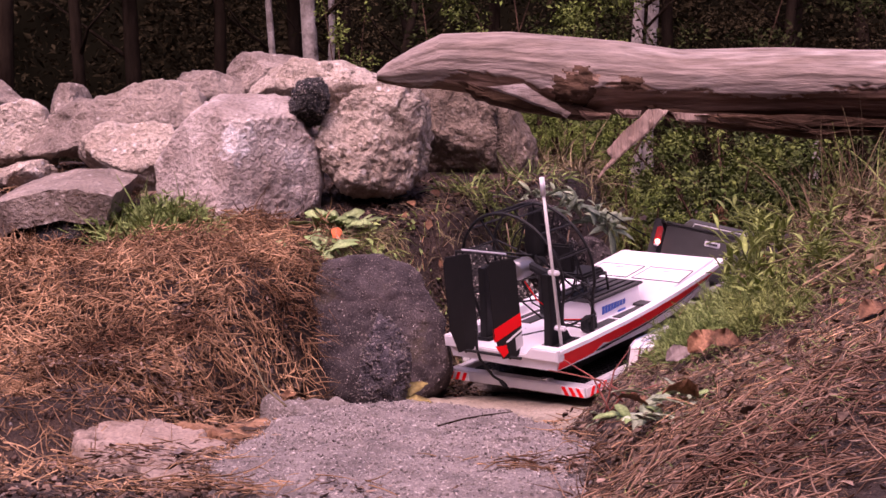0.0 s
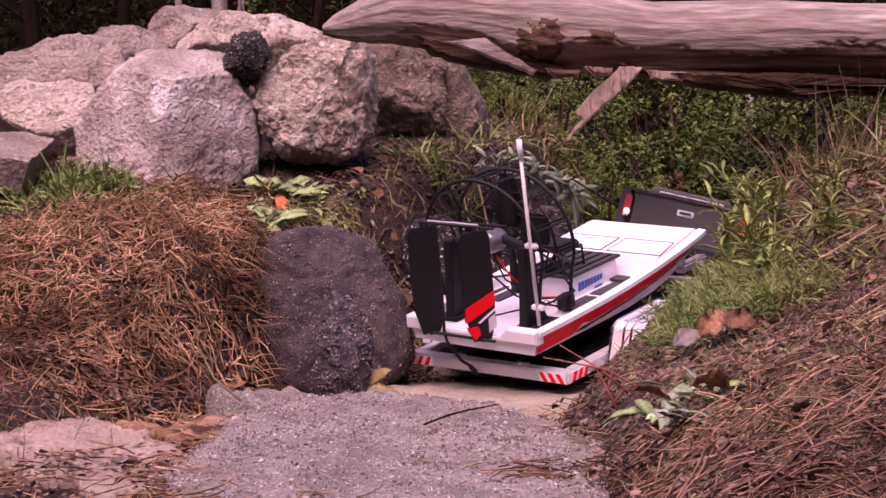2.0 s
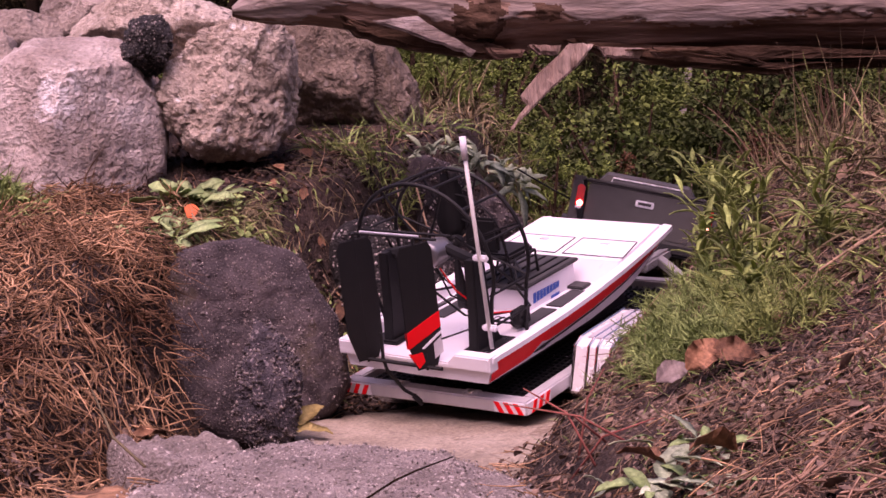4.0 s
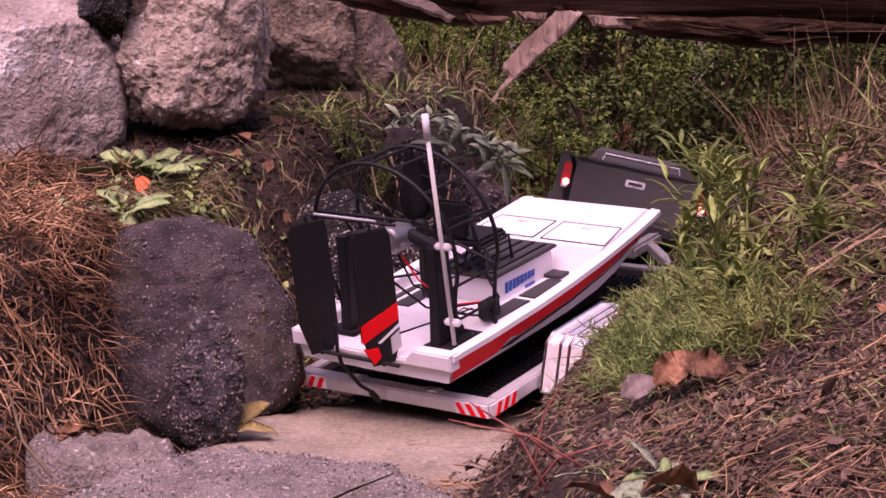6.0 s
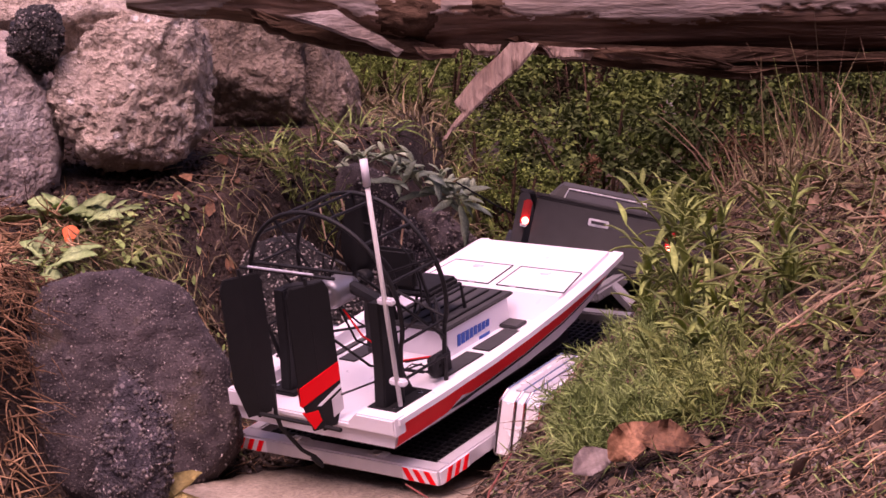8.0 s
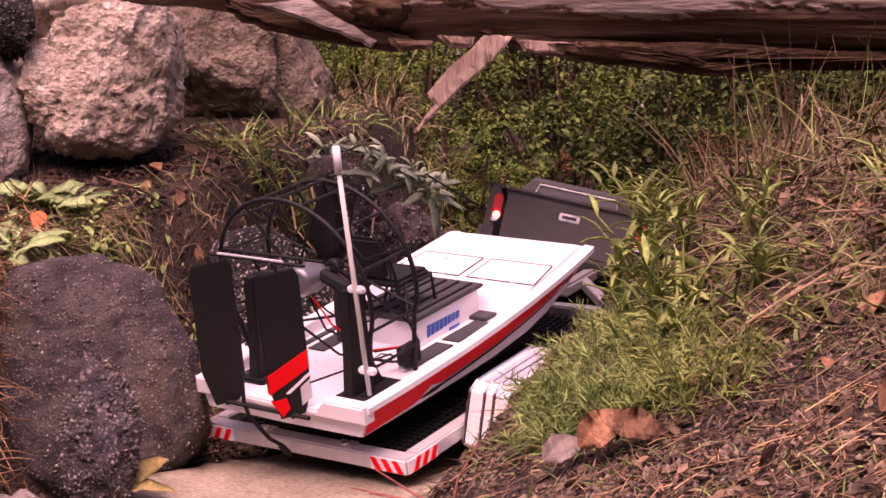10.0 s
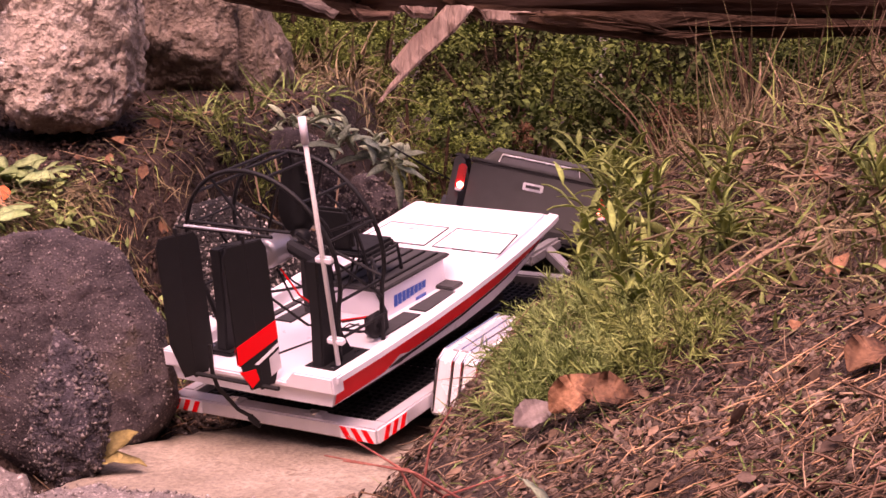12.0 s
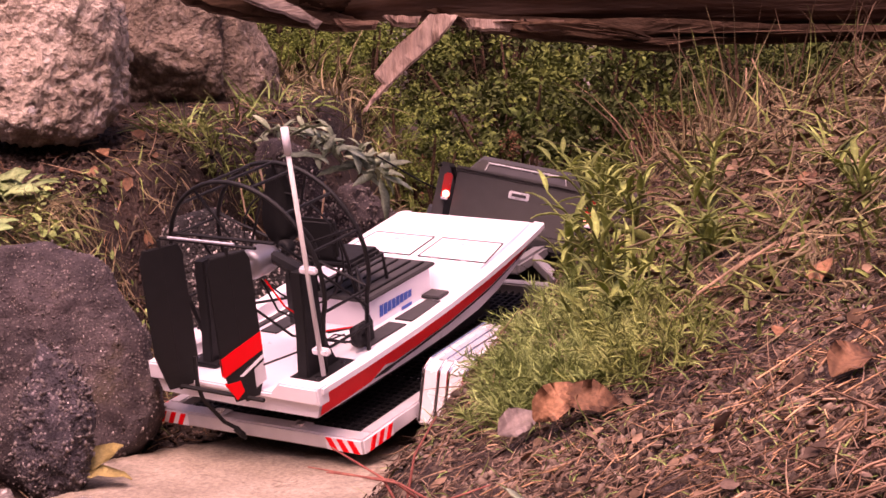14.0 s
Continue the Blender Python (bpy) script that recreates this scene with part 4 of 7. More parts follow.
part("lead", tube([(0.006, 0.05, 0.07), (0.02, 0.055, 0.045), (0.03, 0.09, 0.01), (0.034, 0.13, 0.0)], 0.0009, 6), P_RED, motor, "red lead")
part("lead", tube([(0.002, 0.05, 0.07), (0.012, 0.055, 0.04), (0.028, 0.10, 0.005), (0.030, 0.14, -0.004)], 0.0011, 6), P_BLK, motor)
# propeller at rest, upright
prop = part("propeller", add_ring(bmesh.new(), (0, 0.090, 0.086), 0.008, 0.010, 16, "y", 0.002), P_BLK, airboat, "black two-bladed propeller", True)
for s in (-1, 1):
    bm = bmesh.new()
    rows = []
    for i in range(9):
        t = i / 8
        w = 0.009 + 0.010 * math.sin(math.pi * min(t * 1.1, 1) ** 0.8) * (1 - 0.55 * t)
        tw = radians(52 - 36 * t)
        z = 0.086 + s * (0.005 + 0.068 * t)
        rows.append([bm.verts.new((c * w * math.cos(tw) + e * 0.0008, 0.090 + s * c * w * math.sin(tw), z)) for c, e in ((-1, 0), (0, 1), (1, 0), (0, -1))])
    for a, z in zip(rows, rows[1:]):
        for i in range(4):
            bm.faces.new((a[i], a[(i + 1) % 4], z[(i + 1) % 4], z[i]))
    bm.faces.new(rows[0])
    bm.faces.new(rows[-1])
    bmesh.ops.recalc_face_normals(bm, faces=bm.faces[:])
    part("blade", bm, P_BLK, prop, "", True)
# rudders, both turned to port
for x, red in ((-0.048, False), (0.027, True)):
    m = pose(x, -0.016, 0, 0, 0, -26) @ Matrix.Diagonal((1, 0.74, 1, 1))
    bm = plate([(-0.014, -0.012), (0.016, -0.012), (0.026, 0.010), (0.026, 0.108), (0.021, 0.116), (-0.021, 0.116), (-0.026, 0.108), (-0.026, 0.020)], -0.0014, 0.0014, "x", 0.0008)
    bmesh.ops.transform(bm, matrix=m, verts=bm.verts[:])
    rud = part("rudder", bm, P_BLK, airboat, "black rudder with a red band" if red else "black rudder blade")
    bm = tube([(x, -0.016, -0.014), (x, -0.016, 0.122)], 0.0016, 6)
    part("pivot", bm, P_BLK, rud)
    if red:
        for name, mat, pts in (("red_band", P_RED, [(-0.0255, 0.012), (-0.0255, 0.029), (0.0255, 0.044), (0.0255, 0.028)]), ("red_band", P_RED, [(-0.024, 0.006), (-0.013, -0.010), (-0.003, -0.004), (-0.006, 0.006)]),
                               ("white_line", P_WHITE, [(-0.006, 0.010), (0.0255, 0.024), (0.0255, 0.021), (-0.002, 0.009)]), ("bracket", P_STEEL, [(0.012, -0.004), (0.0255, 0.001), (0.0255, 0.018), (0.012, 0.012)])):
            bm = plate(pts, 0.0015, 0.0022, "x")
            bmesh.ops.transform(bm, matrix=m, verts=bm.verts[:])
            part(name, bm, mat, rud)
            bm = plate(pts, -0.0022, -0.0015, "x")
            bmesh.ops.transform(bm, matrix=m, verts=bm.verts[:])
            part(name, bm, mat, rud)
part("rudder_bar", tube([(-0.060, -0.016, -0.011), (0.045, -0.016, -0.011)], 0.002, 6), P_BLK, airboat)
part("linkage", tube([(-0.050, -0.002, 0.120), (0.024, -0.002, 0.120)], 0.0012, 6), P_STEEL, airboat, "bright steel linkage rod")
part("linkage", tube([(0.03, -0.004, 0.07), (0.046, 0.03, 0.03), (0.05, 0.11, -0.006)], 0.0012, 6), P_BLK, airboat)
part("linkage", tube([(0.040, -0.004, 0.016), (0.03, 0.12, -0.004)], 0.0009, 6), P_BLK, airboat)
part("servo", box((0.052, 0.118, 0.0), (0.012, 0.024, 0.018), 0.002), P_BLK, airboat)
part("servo_wheel", add_ring(bmesh.new(), (0.060, 0.105, 0.004), 0.011, 0.006, 18, "x", 0.002), P_BLK, airboat, "", True)
part("cable", tube([(0.045, 0.13, -0.010), (0.035, 0.10, 0.004), (0.04, 0.08, 0.006), (0.055, 0.09, 0.002), (0.06, 0.105, 0.004)], 0.0007, 5), P_BLK, airboat)
# aerial tube
mast = part("aerial_tube", tube([(0.077, 0.027, -0.001), (0.0737, 0.0265, 0.10), (0.0704, 0.026, 0.196)], 0.0021, 8), P_TUBE, airboat, "whitish aerial tube", True)
part("cap", tube([(0.0705, 0.026, 0.192), (0.0700, 0.026, 0.2145)], 0.0033, 8), P_WHITE, mast, "", True)
for z in (0.020, 0.092):
    part("clamp", box((0.0768 - z * 0.034, 0.029, z), (0.017, 0.007, 0.006), 0.0015), P_WHITE, mast, "white cable-tie clamp")

# ---- trailer ----
trailer = thing("boat_trailer", RIG, "bare aluminium boat trailer with red-striped bumper ends", "trailer")
W, ZT = 0.117, -0.050
part("bumper", box((0, 0.024, ZT - 0.007), (2 * W, 0.016, 0.014), 0.0015), P_STEEL, trailer)
for s in (-1, 1):
    part("side_rail", box((s * (W - 0.007), 0.226, ZT - 0.007), (0.014, 0.388, 0.014), 0.0015), P_STEEL, trailer)
    part("bolt", tube([(s * 0.046, 0.024, ZT), (s * 0.046, 0.024, ZT + 0.003)], 0.0045, 6), P_CHROME, trailer)
    part("bolt_plate", box((s * 0.046, 0.026, ZT + 0.0008), (0.018, 0.010, 0.0016), 0.0004), P_STEEL, trailer)
    # reflective chevrons: a white plate with slanted red bars
    plate_w = part("reflector", box((s * (W - 0.0195), 0.0152, ZT - 0.007), (0.037, 0.0012, 0.0115)), P_WHITE, trailer, "white plate with slanted red bars")
    for i in range(3):
        x = s * (W - 0.0345) + (i - 0.0) * s * 0.0115
        part("bar", plate([(x - 0.003, ZT - 0.0015), (x + 0.0025, ZT - 0.0015), (x + 0.0025 + s * 0.006, ZT - 0.0125), (x - 0.003 + s * 0.006, ZT - 0.0125)], 0.0138, 0.0146, "y"), P_RED, plate_w)
    side = part("reflector", box((s * (W + 0.0006), 0.038, ZT - 0.007), (0.0012, 0.042, 0.0115)), P_WHITE, trailer, "white plate with slanted red bars")
    for i in range(3):
        y = 0.026 + i * 0.012
        part("bar", plate([(y - 0.003, ZT - 0.0125), (y + 0.0025, ZT - 0.0125), (y + 0.0085, ZT - 0.0015), (y + 0.003, ZT - 0.0015)], s * (W + 0.0014), s * (W + 0.0022), "x"), P_RED, side)
    # fender: a box arch with a sloped ribbed back
    bm = bmesh.new()
    x0, x1 = s * 0.119, s * 0.163
    prof = [(0.094, -0.066), (0.112, -0.024), (0.124, -0.019), (0.215, -0.019), (0.230, -0.025), (0.250, -0.064)]
    inn = [(y + (0.002 if i < 3 else -0.002), z - 0.003) for i, (y, z) in enumerate(prof)]
    add_plate(bm, prof + inn[::-1], x0, x1, "x")
    fen = part("fender", bm, P_FEND, trailer, "bare ribbed aluminium fender")
    for x in (0.120, 0.136, 0.146, 0.162):
        part("rib", tube([(s * x, y, z + 0.001) for y, z in prof], 0.0016, 6), P_CHROME, fen)
    # added plate: the top's weaker sky reflection is put into its duller metal
    part("darker_top", box((s * 0.141, 0.1695, -0.0180), (0.026, 0.090, 0.0016), 0.0004), P_STEEL, fen, "fender top in duller grey for its weaker reflection")
    part("liner", box((s * 0.124, 0.172, -0.043), (0.008, 0.11, 0.040), 0.002), P_BLK, fen)
    # wheel
    wheel = part("wheel", add_ring(bmesh.new(), (s * 0.142, 0.172, -0.066), 0.020, 0.030, 20, "x", 0.004), P_WHITE, trailer, "white wheel with a black tyre", True)
    tyre = bmesh.new()
    add_ring(tyre, (s * 0.142, 0.172, -0.066), 0.040, 0.032, 32, "x", 0.020)
    for k in range(26):
        a = k * math.tau / 26
        for o in (-1, 1):
            add_box(tyre, (0, 0, 0), (0.016, 0.006, 0.004), Matrix.Translation((s * 0.142 + o * 0.010, 0.172 + 0.0405 * math.cos(a + o * 0.06), -0.066 + 0.0405 * math.sin(a + o * 0.06))) @ Matrix.Rotation(a - math.pi / 2, 4, "X"))
    part("tyre", tyre, P_RUB, wheel)
    part("tongue_arm", add_box(bmesh.new(), (0, 0, 0), (0.010, 0.125, 0.012), Matrix.Translation((s * 0.050, 0.462, ZT - 0.008)) @ Matrix.Rotation(s * radians(45), 4, "Z"), 0.001), P_GALV, trailer)
    part("bunk", box((s * 0.045, 0.20, ZT + 0.0095), (0.018, 0.26, 0.021), 0.001), P_DARK, trailer)
part("axle", tube([(-0.135, 0.172, -0.064), (0.135, 0.172, -0.064)], 0.004, 8), P_STEEL, trailer)
part("front_rail", box((0, 0.413, ZT - 0.0072), (2 * W - 0.030, 0.014, 0.014), 0.0015), P_GALV, trailer)
deck = part("deck_mesh", box((0, 0.219, ZT - 0.0125), (2 * W - 0.026, 0.374, 0.003)), P_DARK, trailer, "black deck matting")
bm = bmesh.new()
for i in range(26):
    add_box(bm, (-0.100 + i * 0.008, 0.219, ZT - 0.0095), (0.0015, 0.372, 0.003))
for i in range(46):
    add_box(bm, (0, 0.035 + i * 0.008, ZT - 0.0095), (0.205, 0.0015, 0.0025))
part("grating", bm, P_BLK, deck)
part("coupler", box((0, 0.50, ZT - 0.006), (0.016, 0.07, 0.014), 0.003), P_GALV, trailer)
part("winch_post", box((0, 0.470, ZT + 0.016), (0.012, 0.012, 0.04), 0.002), P_GALV, trailer)
strap = thing("tie_down_strap", RIG, "black elastic strap hooked over the boat's stern", "strap")
part("strap_band", tube([(-0.030, -0.012, 0.020), (-0.031, -0.0135, -0.006), (-0.030, -0.011, -0.020), (-0.022, 0.002, -0.046), (-0.014, 0.0085, -0.054), (-0.008, 0.0105, -0.064)], 0.0019, 6), P_BLK, strap)
part("hook", tube([(-0.015, 0.0070, -0.053), (-0.011, 0.0085, -0.058), (-0.010, 0.0105, -0.061)], 0.0030, 6), P_BLK, strap)

# ---- pickup ----
truck = thing("model_pickup", pose(0.3864, 2.3725, 0.0829, -10.1, 12.9, -13.9), "matt dark olive-grey model pickup truck with lit tail lamps", "model truck")
HW = 0.096  # half the body width; the tailgate stands at y = 0


def wedge(rows):
    """A body block from rows of y, half-width and lower and upper height, with chamfered edges."""
    bm = bmesh.new()
    loops = []
    for y, w, lo, hi, wt in rows:
        c = 0.004
        loops.append([bm.verts.new(p) for p in ((-w + c, y, lo), (w - c, y, lo), (w, y, lo + c), (w, y, (lo + hi) / 2), (wt, y, hi - c), (wt - c, y, hi), (-wt + c, y, hi), (-wt, y, hi - c), (-w, y, (lo + hi) / 2), (-w, y, lo + c))])
    for a, z in zip(loops, loops[1:]):
        for i in range(10):
            bm.faces.new((a[i], a[(i + 1) % 10], z[(i + 1) % 10], z[i]))
    bm.faces.new(loops[0][::-1])
    bm.faces.new(loops[-1])
    bmesh.ops.recalc_face_normals(bm, faces=bm.faces[:])
    return bm


for s in (-1, 1):
    side = part("bed_side", wedge([(0.0, 0.0065, 0.070, 0.148, 0.0065), (0.19, 0.0065, 0.068, 0.148, 0.0065)]), P_TRUCK, truck)
    side.matrix_local = pose(s * (HW - 0.0065), 0, 0)
    part("bed_rail", box((s * (HW - 0.008), 0.098, 0.1495), (0.017, 0.19, 0.005), 0.0015), P_TRUCK, truck)
    bm = bmesh.new()
    pts = [(0.062 * math.cos(a) + 0.105, 0.060 + 0.052 * math.sin(a)) for a in np.linspace(math.pi, 0, 13)]
    pin = [(0.050 * math.cos(a) + 0.105, 0.060 + 0.042 * math.sin(a)) for a in np.linspace(0, math.pi, 13)]
    add_plate(bm, pts + pin, s * (HW - 0.004), s * (HW + 0.010), "x")
    part("wheel_arch", bm, P_TRUCK, truck)
    lamp = part("tail_lamp", box((s * 0.084, -0.002, 0.124), (0.010, 0.010, 0.030), 0.002), P_LAMP, truck, "red tail lamp")
    part("bulb", add_ring(bmesh.new(), (s * 0.083, -0.0075, 0.114), 0.0042, 0.003, 14, "y"), P_LIT, lamp, "lit bulb", True)
    part("lens_white", box((s * 0.084, -0.0074, 0.1085), (0.008, 0.002, 0.004), 0.0008), P_WHITE, lamp)
    for y in (0.105, 0.385):
        wheel = part("wheel", add_ring(bmesh.new(), (s * 0.082, y, 0.048), 0.024, 0.036, 20, "x", 0.005), P_STEEL, truck, "metal wheel with a knobbly black tyre", True)
        tyre = bmesh.new()
        add_ring(tyre, (s * 0.082, y, 0.048), 0.046, 0.040, 32, "x", 0.024)
        for k in range(24):
            a = k * math.tau / 24
            for o in (-1, 1):
                add_box(tyre, (0, 0, 0), (0.016, 0.007, 0.006), Matrix.Translation((s * 0.082 + o * 0.010, y + 0.0465 * math.cos(a + o * 0.06), 0.048 + 0.0465 * math.sin(a + o * 0.06))) @ Matrix.Rotation(a - math.pi / 2, 4, "X"))
        part("tyre", tyre, P_RUB, wheel)
    part("side_window", plate([(0.215, 0.154), (0.225, 0.179), (0.265, 0.180), (0.295, 0.154)], s * 0.066, s * 0.0790, "x", 0.0008), P_GLASS, truck, "dark side window")
part("bed_floor", box((0, 0.098, 0.085), (0.17, 0.19, 0.006)), P_TRUCK, truck)
gate = part("tailgate", box((0, 0.002, 0.112), (0.150, 0.008, 0.066), 0.002), P_TRUCK, truck)
part("top_roll", box((0, 0.001, 0.147), (0.158, 0.012, 0.006), 0.0025), P_TRUCK, gate)
part("recess", box((0, -0.0024, 0.105), (0.128, 0.0016, 0.036), 0.0006), P_TRUCK, gate)
handle = part("gate_handle", box((0, -0.0035, 0.128), (0.024, 0.003, 0.009), 0.001), P_FEND, gate, "bright handle plate")
part("handle_slot", box((0, -0.0054, 0.128), (0.017, 0.001, 0.0035)), P_DARK, handle)
part("bumper", box((0, -0.010, 0.074), (0.175, 0.018, 0.014), 0.003), P_BLK, truck)
part("hitch", tube([(0, -0.012, 0.070), (0, -0.034, 0.068), (0, -0.036, 0.078)], 0.004, 8), P_STEEL, truck, "steel tow hitch")
part("bed_front", box((0, 0.192, 0.115), (0.18, 0.006, 0.066)), P_TRUCK, truck)
part("cab", wedge([(0.196, HW, 0.066, 0.150, 0.090), (0.200, HW, 0.066, 0.152, 0.090), (0.330, HW, 0.066, 0.150, 0.090), (0.345, HW, 0.066, 0.146, 0.088), (0.460, HW - 0.004, 0.07, 0.138, 0.084), (0.472, HW - 0.008, 0.075, 0.130, 0.080)]), P_TRUCK, truck)
part("greenhouse", wedge([(0.192, 0.080, 0.146, 0.151, 0.0790), (0.194, 0.0795, 0.146, 0.192, 0.063), (0.202, 0.079, 0.146, 0.198, 0.062), (0.275, 0.079, 0.146, 0.198, 0.061), (0.292, 0.078, 0.146, 0.192, 0.061), (0.330, 0.078, 0.146, 0.151, 0.074)]), P_TRUCK, truck, "cab roof and pillars")
rear = part("rear_window", plate([(-0.059, 0.155), (0.059, 0.155), (0.050, 0.188), (-0.050, 0.188)], -0.0012, 0.0012, "y", 0.0006), P_GLASS, truck, "smoked rear window with a pale seal")
rear.matrix_local = pose(0, 0.1905, 0, 0, 0, 0) @ Matrix.Translation((0, 0, 0.172)) @ Matrix.Rotation(radians(-3), 4, "X") @ Matrix.Translation((0, 0, -0.172))
ring = [(-0.059, 0, 0.155), (0.059, 0, 0.155), (0.050, 0, 0.188), (-0.050, 0, 0.188), (-0.059, 0, 0.155)]
part("seal", tube([(x, -0.0016, z) for x, _, z in ring], 0.0013, 6), P_FEND, rear, "pale window seal")
part("sticker", box((0.038, -0.0022, 0.160), (0.018, 0.0008, 0.003)), P_RED, rear, "small red sticker")
part("tow_cable", tube([(-0.09, 0.03, 0.12), (-0.12, 0.0, 0.125), (-0.17, -0.02, 0.14)], 0.0012, 5), P_BLK, truck)
part("chassis", box((0, 0.235, 0.060), (0.07, 0.42, 0.014), 0.002), P_BLK, truck)

# ---- woods behind ----
def leaf_cloud(name, centres, radii, count, size, mat, seed, aspect=2.2, thick=True):
    """Many small leaves, each a folded blade of four triangles, spread through clumps."""
    rng = np.random.default_rng(seed)
    centres, radii = np.asarray(centres, float), np.asarray(radii, float)
    w = radii.prod(1) if radii.ndim > 1 else radii ** 3
    pick = rng.choice(len(centres), count, p=w / w.sum())
    d = rng.normal(size=(count, 3))
    d /= np.linalg.norm(d, axis=1, keepdims=True)
    pos = centres[pick] + d * (rng.random((count, 1)) ** 0.45) * radii[pick].reshape(count, -1)
    a = rng.normal(size=(count, 3)) * (1, 1, 0.6) + d * 0.7
    a /= np.linalg.norm(a, axis=1, keepdims=True)
    n = rng.normal(size=(count, 3)) + (0, 0, 1.2)
    s = np.cross(a, n)
    s /= np.maximum(np.linalg.norm(s, axis=1, keepdims=True), 1e-6)
    up = np.cross(s, a)
    ln = size * rng.uniform(0.55, 1.3, (count, 1))
    wd = ln / aspect
    v = np.stack([pos, pos + a * ln * 0.5 + s * wd / 2 + up * wd * 0.18, pos + a * ln - up * ln * 0.12, pos + a * ln * 0.5 - s * wd / 2 + up * wd * 0.18], 1).reshape(-1, 3)
    i = np.arange(count)[:, None] * 4
    f = np.concatenate([i + [0, 1, 2], i + [0, 2, 3]])
    return mesh_np(name, v, f, mat)


rnd = random.Random(5)
spec = [(-0.66, 7.6, 0.046, 0), (-0.85, 8.2, 0.022, -3), (0.99, 8.0, 0.036, 2), (1.085, 8.1, 0.036, 1), (-0.66, 8.6, 0.024, 1), (-0.62, 9.0, 0.035, 2), (-2.35, 8.0, 0.055, 4), (-2.05, 8.8, 0.04, -2), (-0.35, 8.7, 0.03, 9), (-1.35, 9.6, 0.05, -3), (1.9, 9.0, 0.04, 6), (2.6, 9.2, 0.05, -5), (-1.9, 9.4, 0.06, 0), (0.3, 9.8, 0.05, 2), (3.4, 9.6, 0.05, 2), (-2.7, 9.0, 0.05, 2), (-3.2, 9.5, 0.07, -2), (-1.0, 10.0, 0.06, 1), (-0.1, 9.5, 0.04, -6), (0.7, 9.2, 0.035, 12), (1.5, 9.8, 0.05, -3), (2.2, 10.0, 0.06, 4)]
for i, (x, y, r, lean) in enumerate(spec):
    z = on_ground(x, y)
    pale = i in (0, 1, 2, 3, 4)
    tree = thing("tree", pose(x, y, z - 0.05, 0, lean, 0), "slim pale-barked young tree in dark woods" if pale else "slim dark young tree in dark woods", "tree", "young trees")
    hgt = rnd.uniform(3.2, 4.2)
    pts = [(0.02 * math.sin(k * 1.3 + i), 0.02 * math.cos(k * 0.9 + i), hgt * k / 10) for k in range(11)]
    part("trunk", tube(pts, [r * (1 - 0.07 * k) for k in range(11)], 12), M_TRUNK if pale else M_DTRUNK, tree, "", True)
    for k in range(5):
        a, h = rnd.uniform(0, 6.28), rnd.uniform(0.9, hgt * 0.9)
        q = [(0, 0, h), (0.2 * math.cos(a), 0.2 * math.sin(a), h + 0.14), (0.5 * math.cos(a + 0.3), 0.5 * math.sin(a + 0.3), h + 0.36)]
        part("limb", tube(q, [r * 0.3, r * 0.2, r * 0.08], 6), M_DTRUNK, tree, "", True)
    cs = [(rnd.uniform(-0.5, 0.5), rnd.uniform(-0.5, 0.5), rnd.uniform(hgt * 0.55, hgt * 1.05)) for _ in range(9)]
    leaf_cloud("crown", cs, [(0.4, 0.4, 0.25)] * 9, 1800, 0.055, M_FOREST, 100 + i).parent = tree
rng = np.random.default_rng(3)
cs = np.stack([rng.uniform(-12, 14, 260), rng.uniform(10, 15, 260), rng.uniform(0.4, 5.5, 260)], 1)
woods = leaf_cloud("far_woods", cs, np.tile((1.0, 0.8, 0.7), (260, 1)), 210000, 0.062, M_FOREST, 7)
tagged(woods, "dense dark green woods", "woods", kind="stuff")
ang = np.linspace(math.pi * 0.36, math.pi * 1.64, 40)
cs = np.stack([16 * np.sin(ang), 2 + 16 * np.cos(ang), np.full(40, 2.5)], 1)
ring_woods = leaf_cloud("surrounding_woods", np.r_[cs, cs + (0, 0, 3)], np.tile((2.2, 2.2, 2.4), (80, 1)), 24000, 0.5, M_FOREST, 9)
tagged(ring_woods, "dark woods all round the clearing", "woods", kind="stuff")
# plain ring behind the leaves, deep woodland shade put into its near-black colour
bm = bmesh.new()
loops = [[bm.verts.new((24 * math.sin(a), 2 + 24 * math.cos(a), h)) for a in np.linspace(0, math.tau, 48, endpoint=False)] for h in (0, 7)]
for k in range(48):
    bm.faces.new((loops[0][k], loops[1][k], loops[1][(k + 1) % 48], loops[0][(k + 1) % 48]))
tagged(link_mesh("backdrop", bm, surf("painted_woods_shade", (0.0045, 0.0042, 0.0025), (0.010, 0.009, 0.0052), 1.2, rough=0.95, bump=0, spec=0.0)), "near-black ring painted with the shade of distant woods", "backdrop", kind="structure")

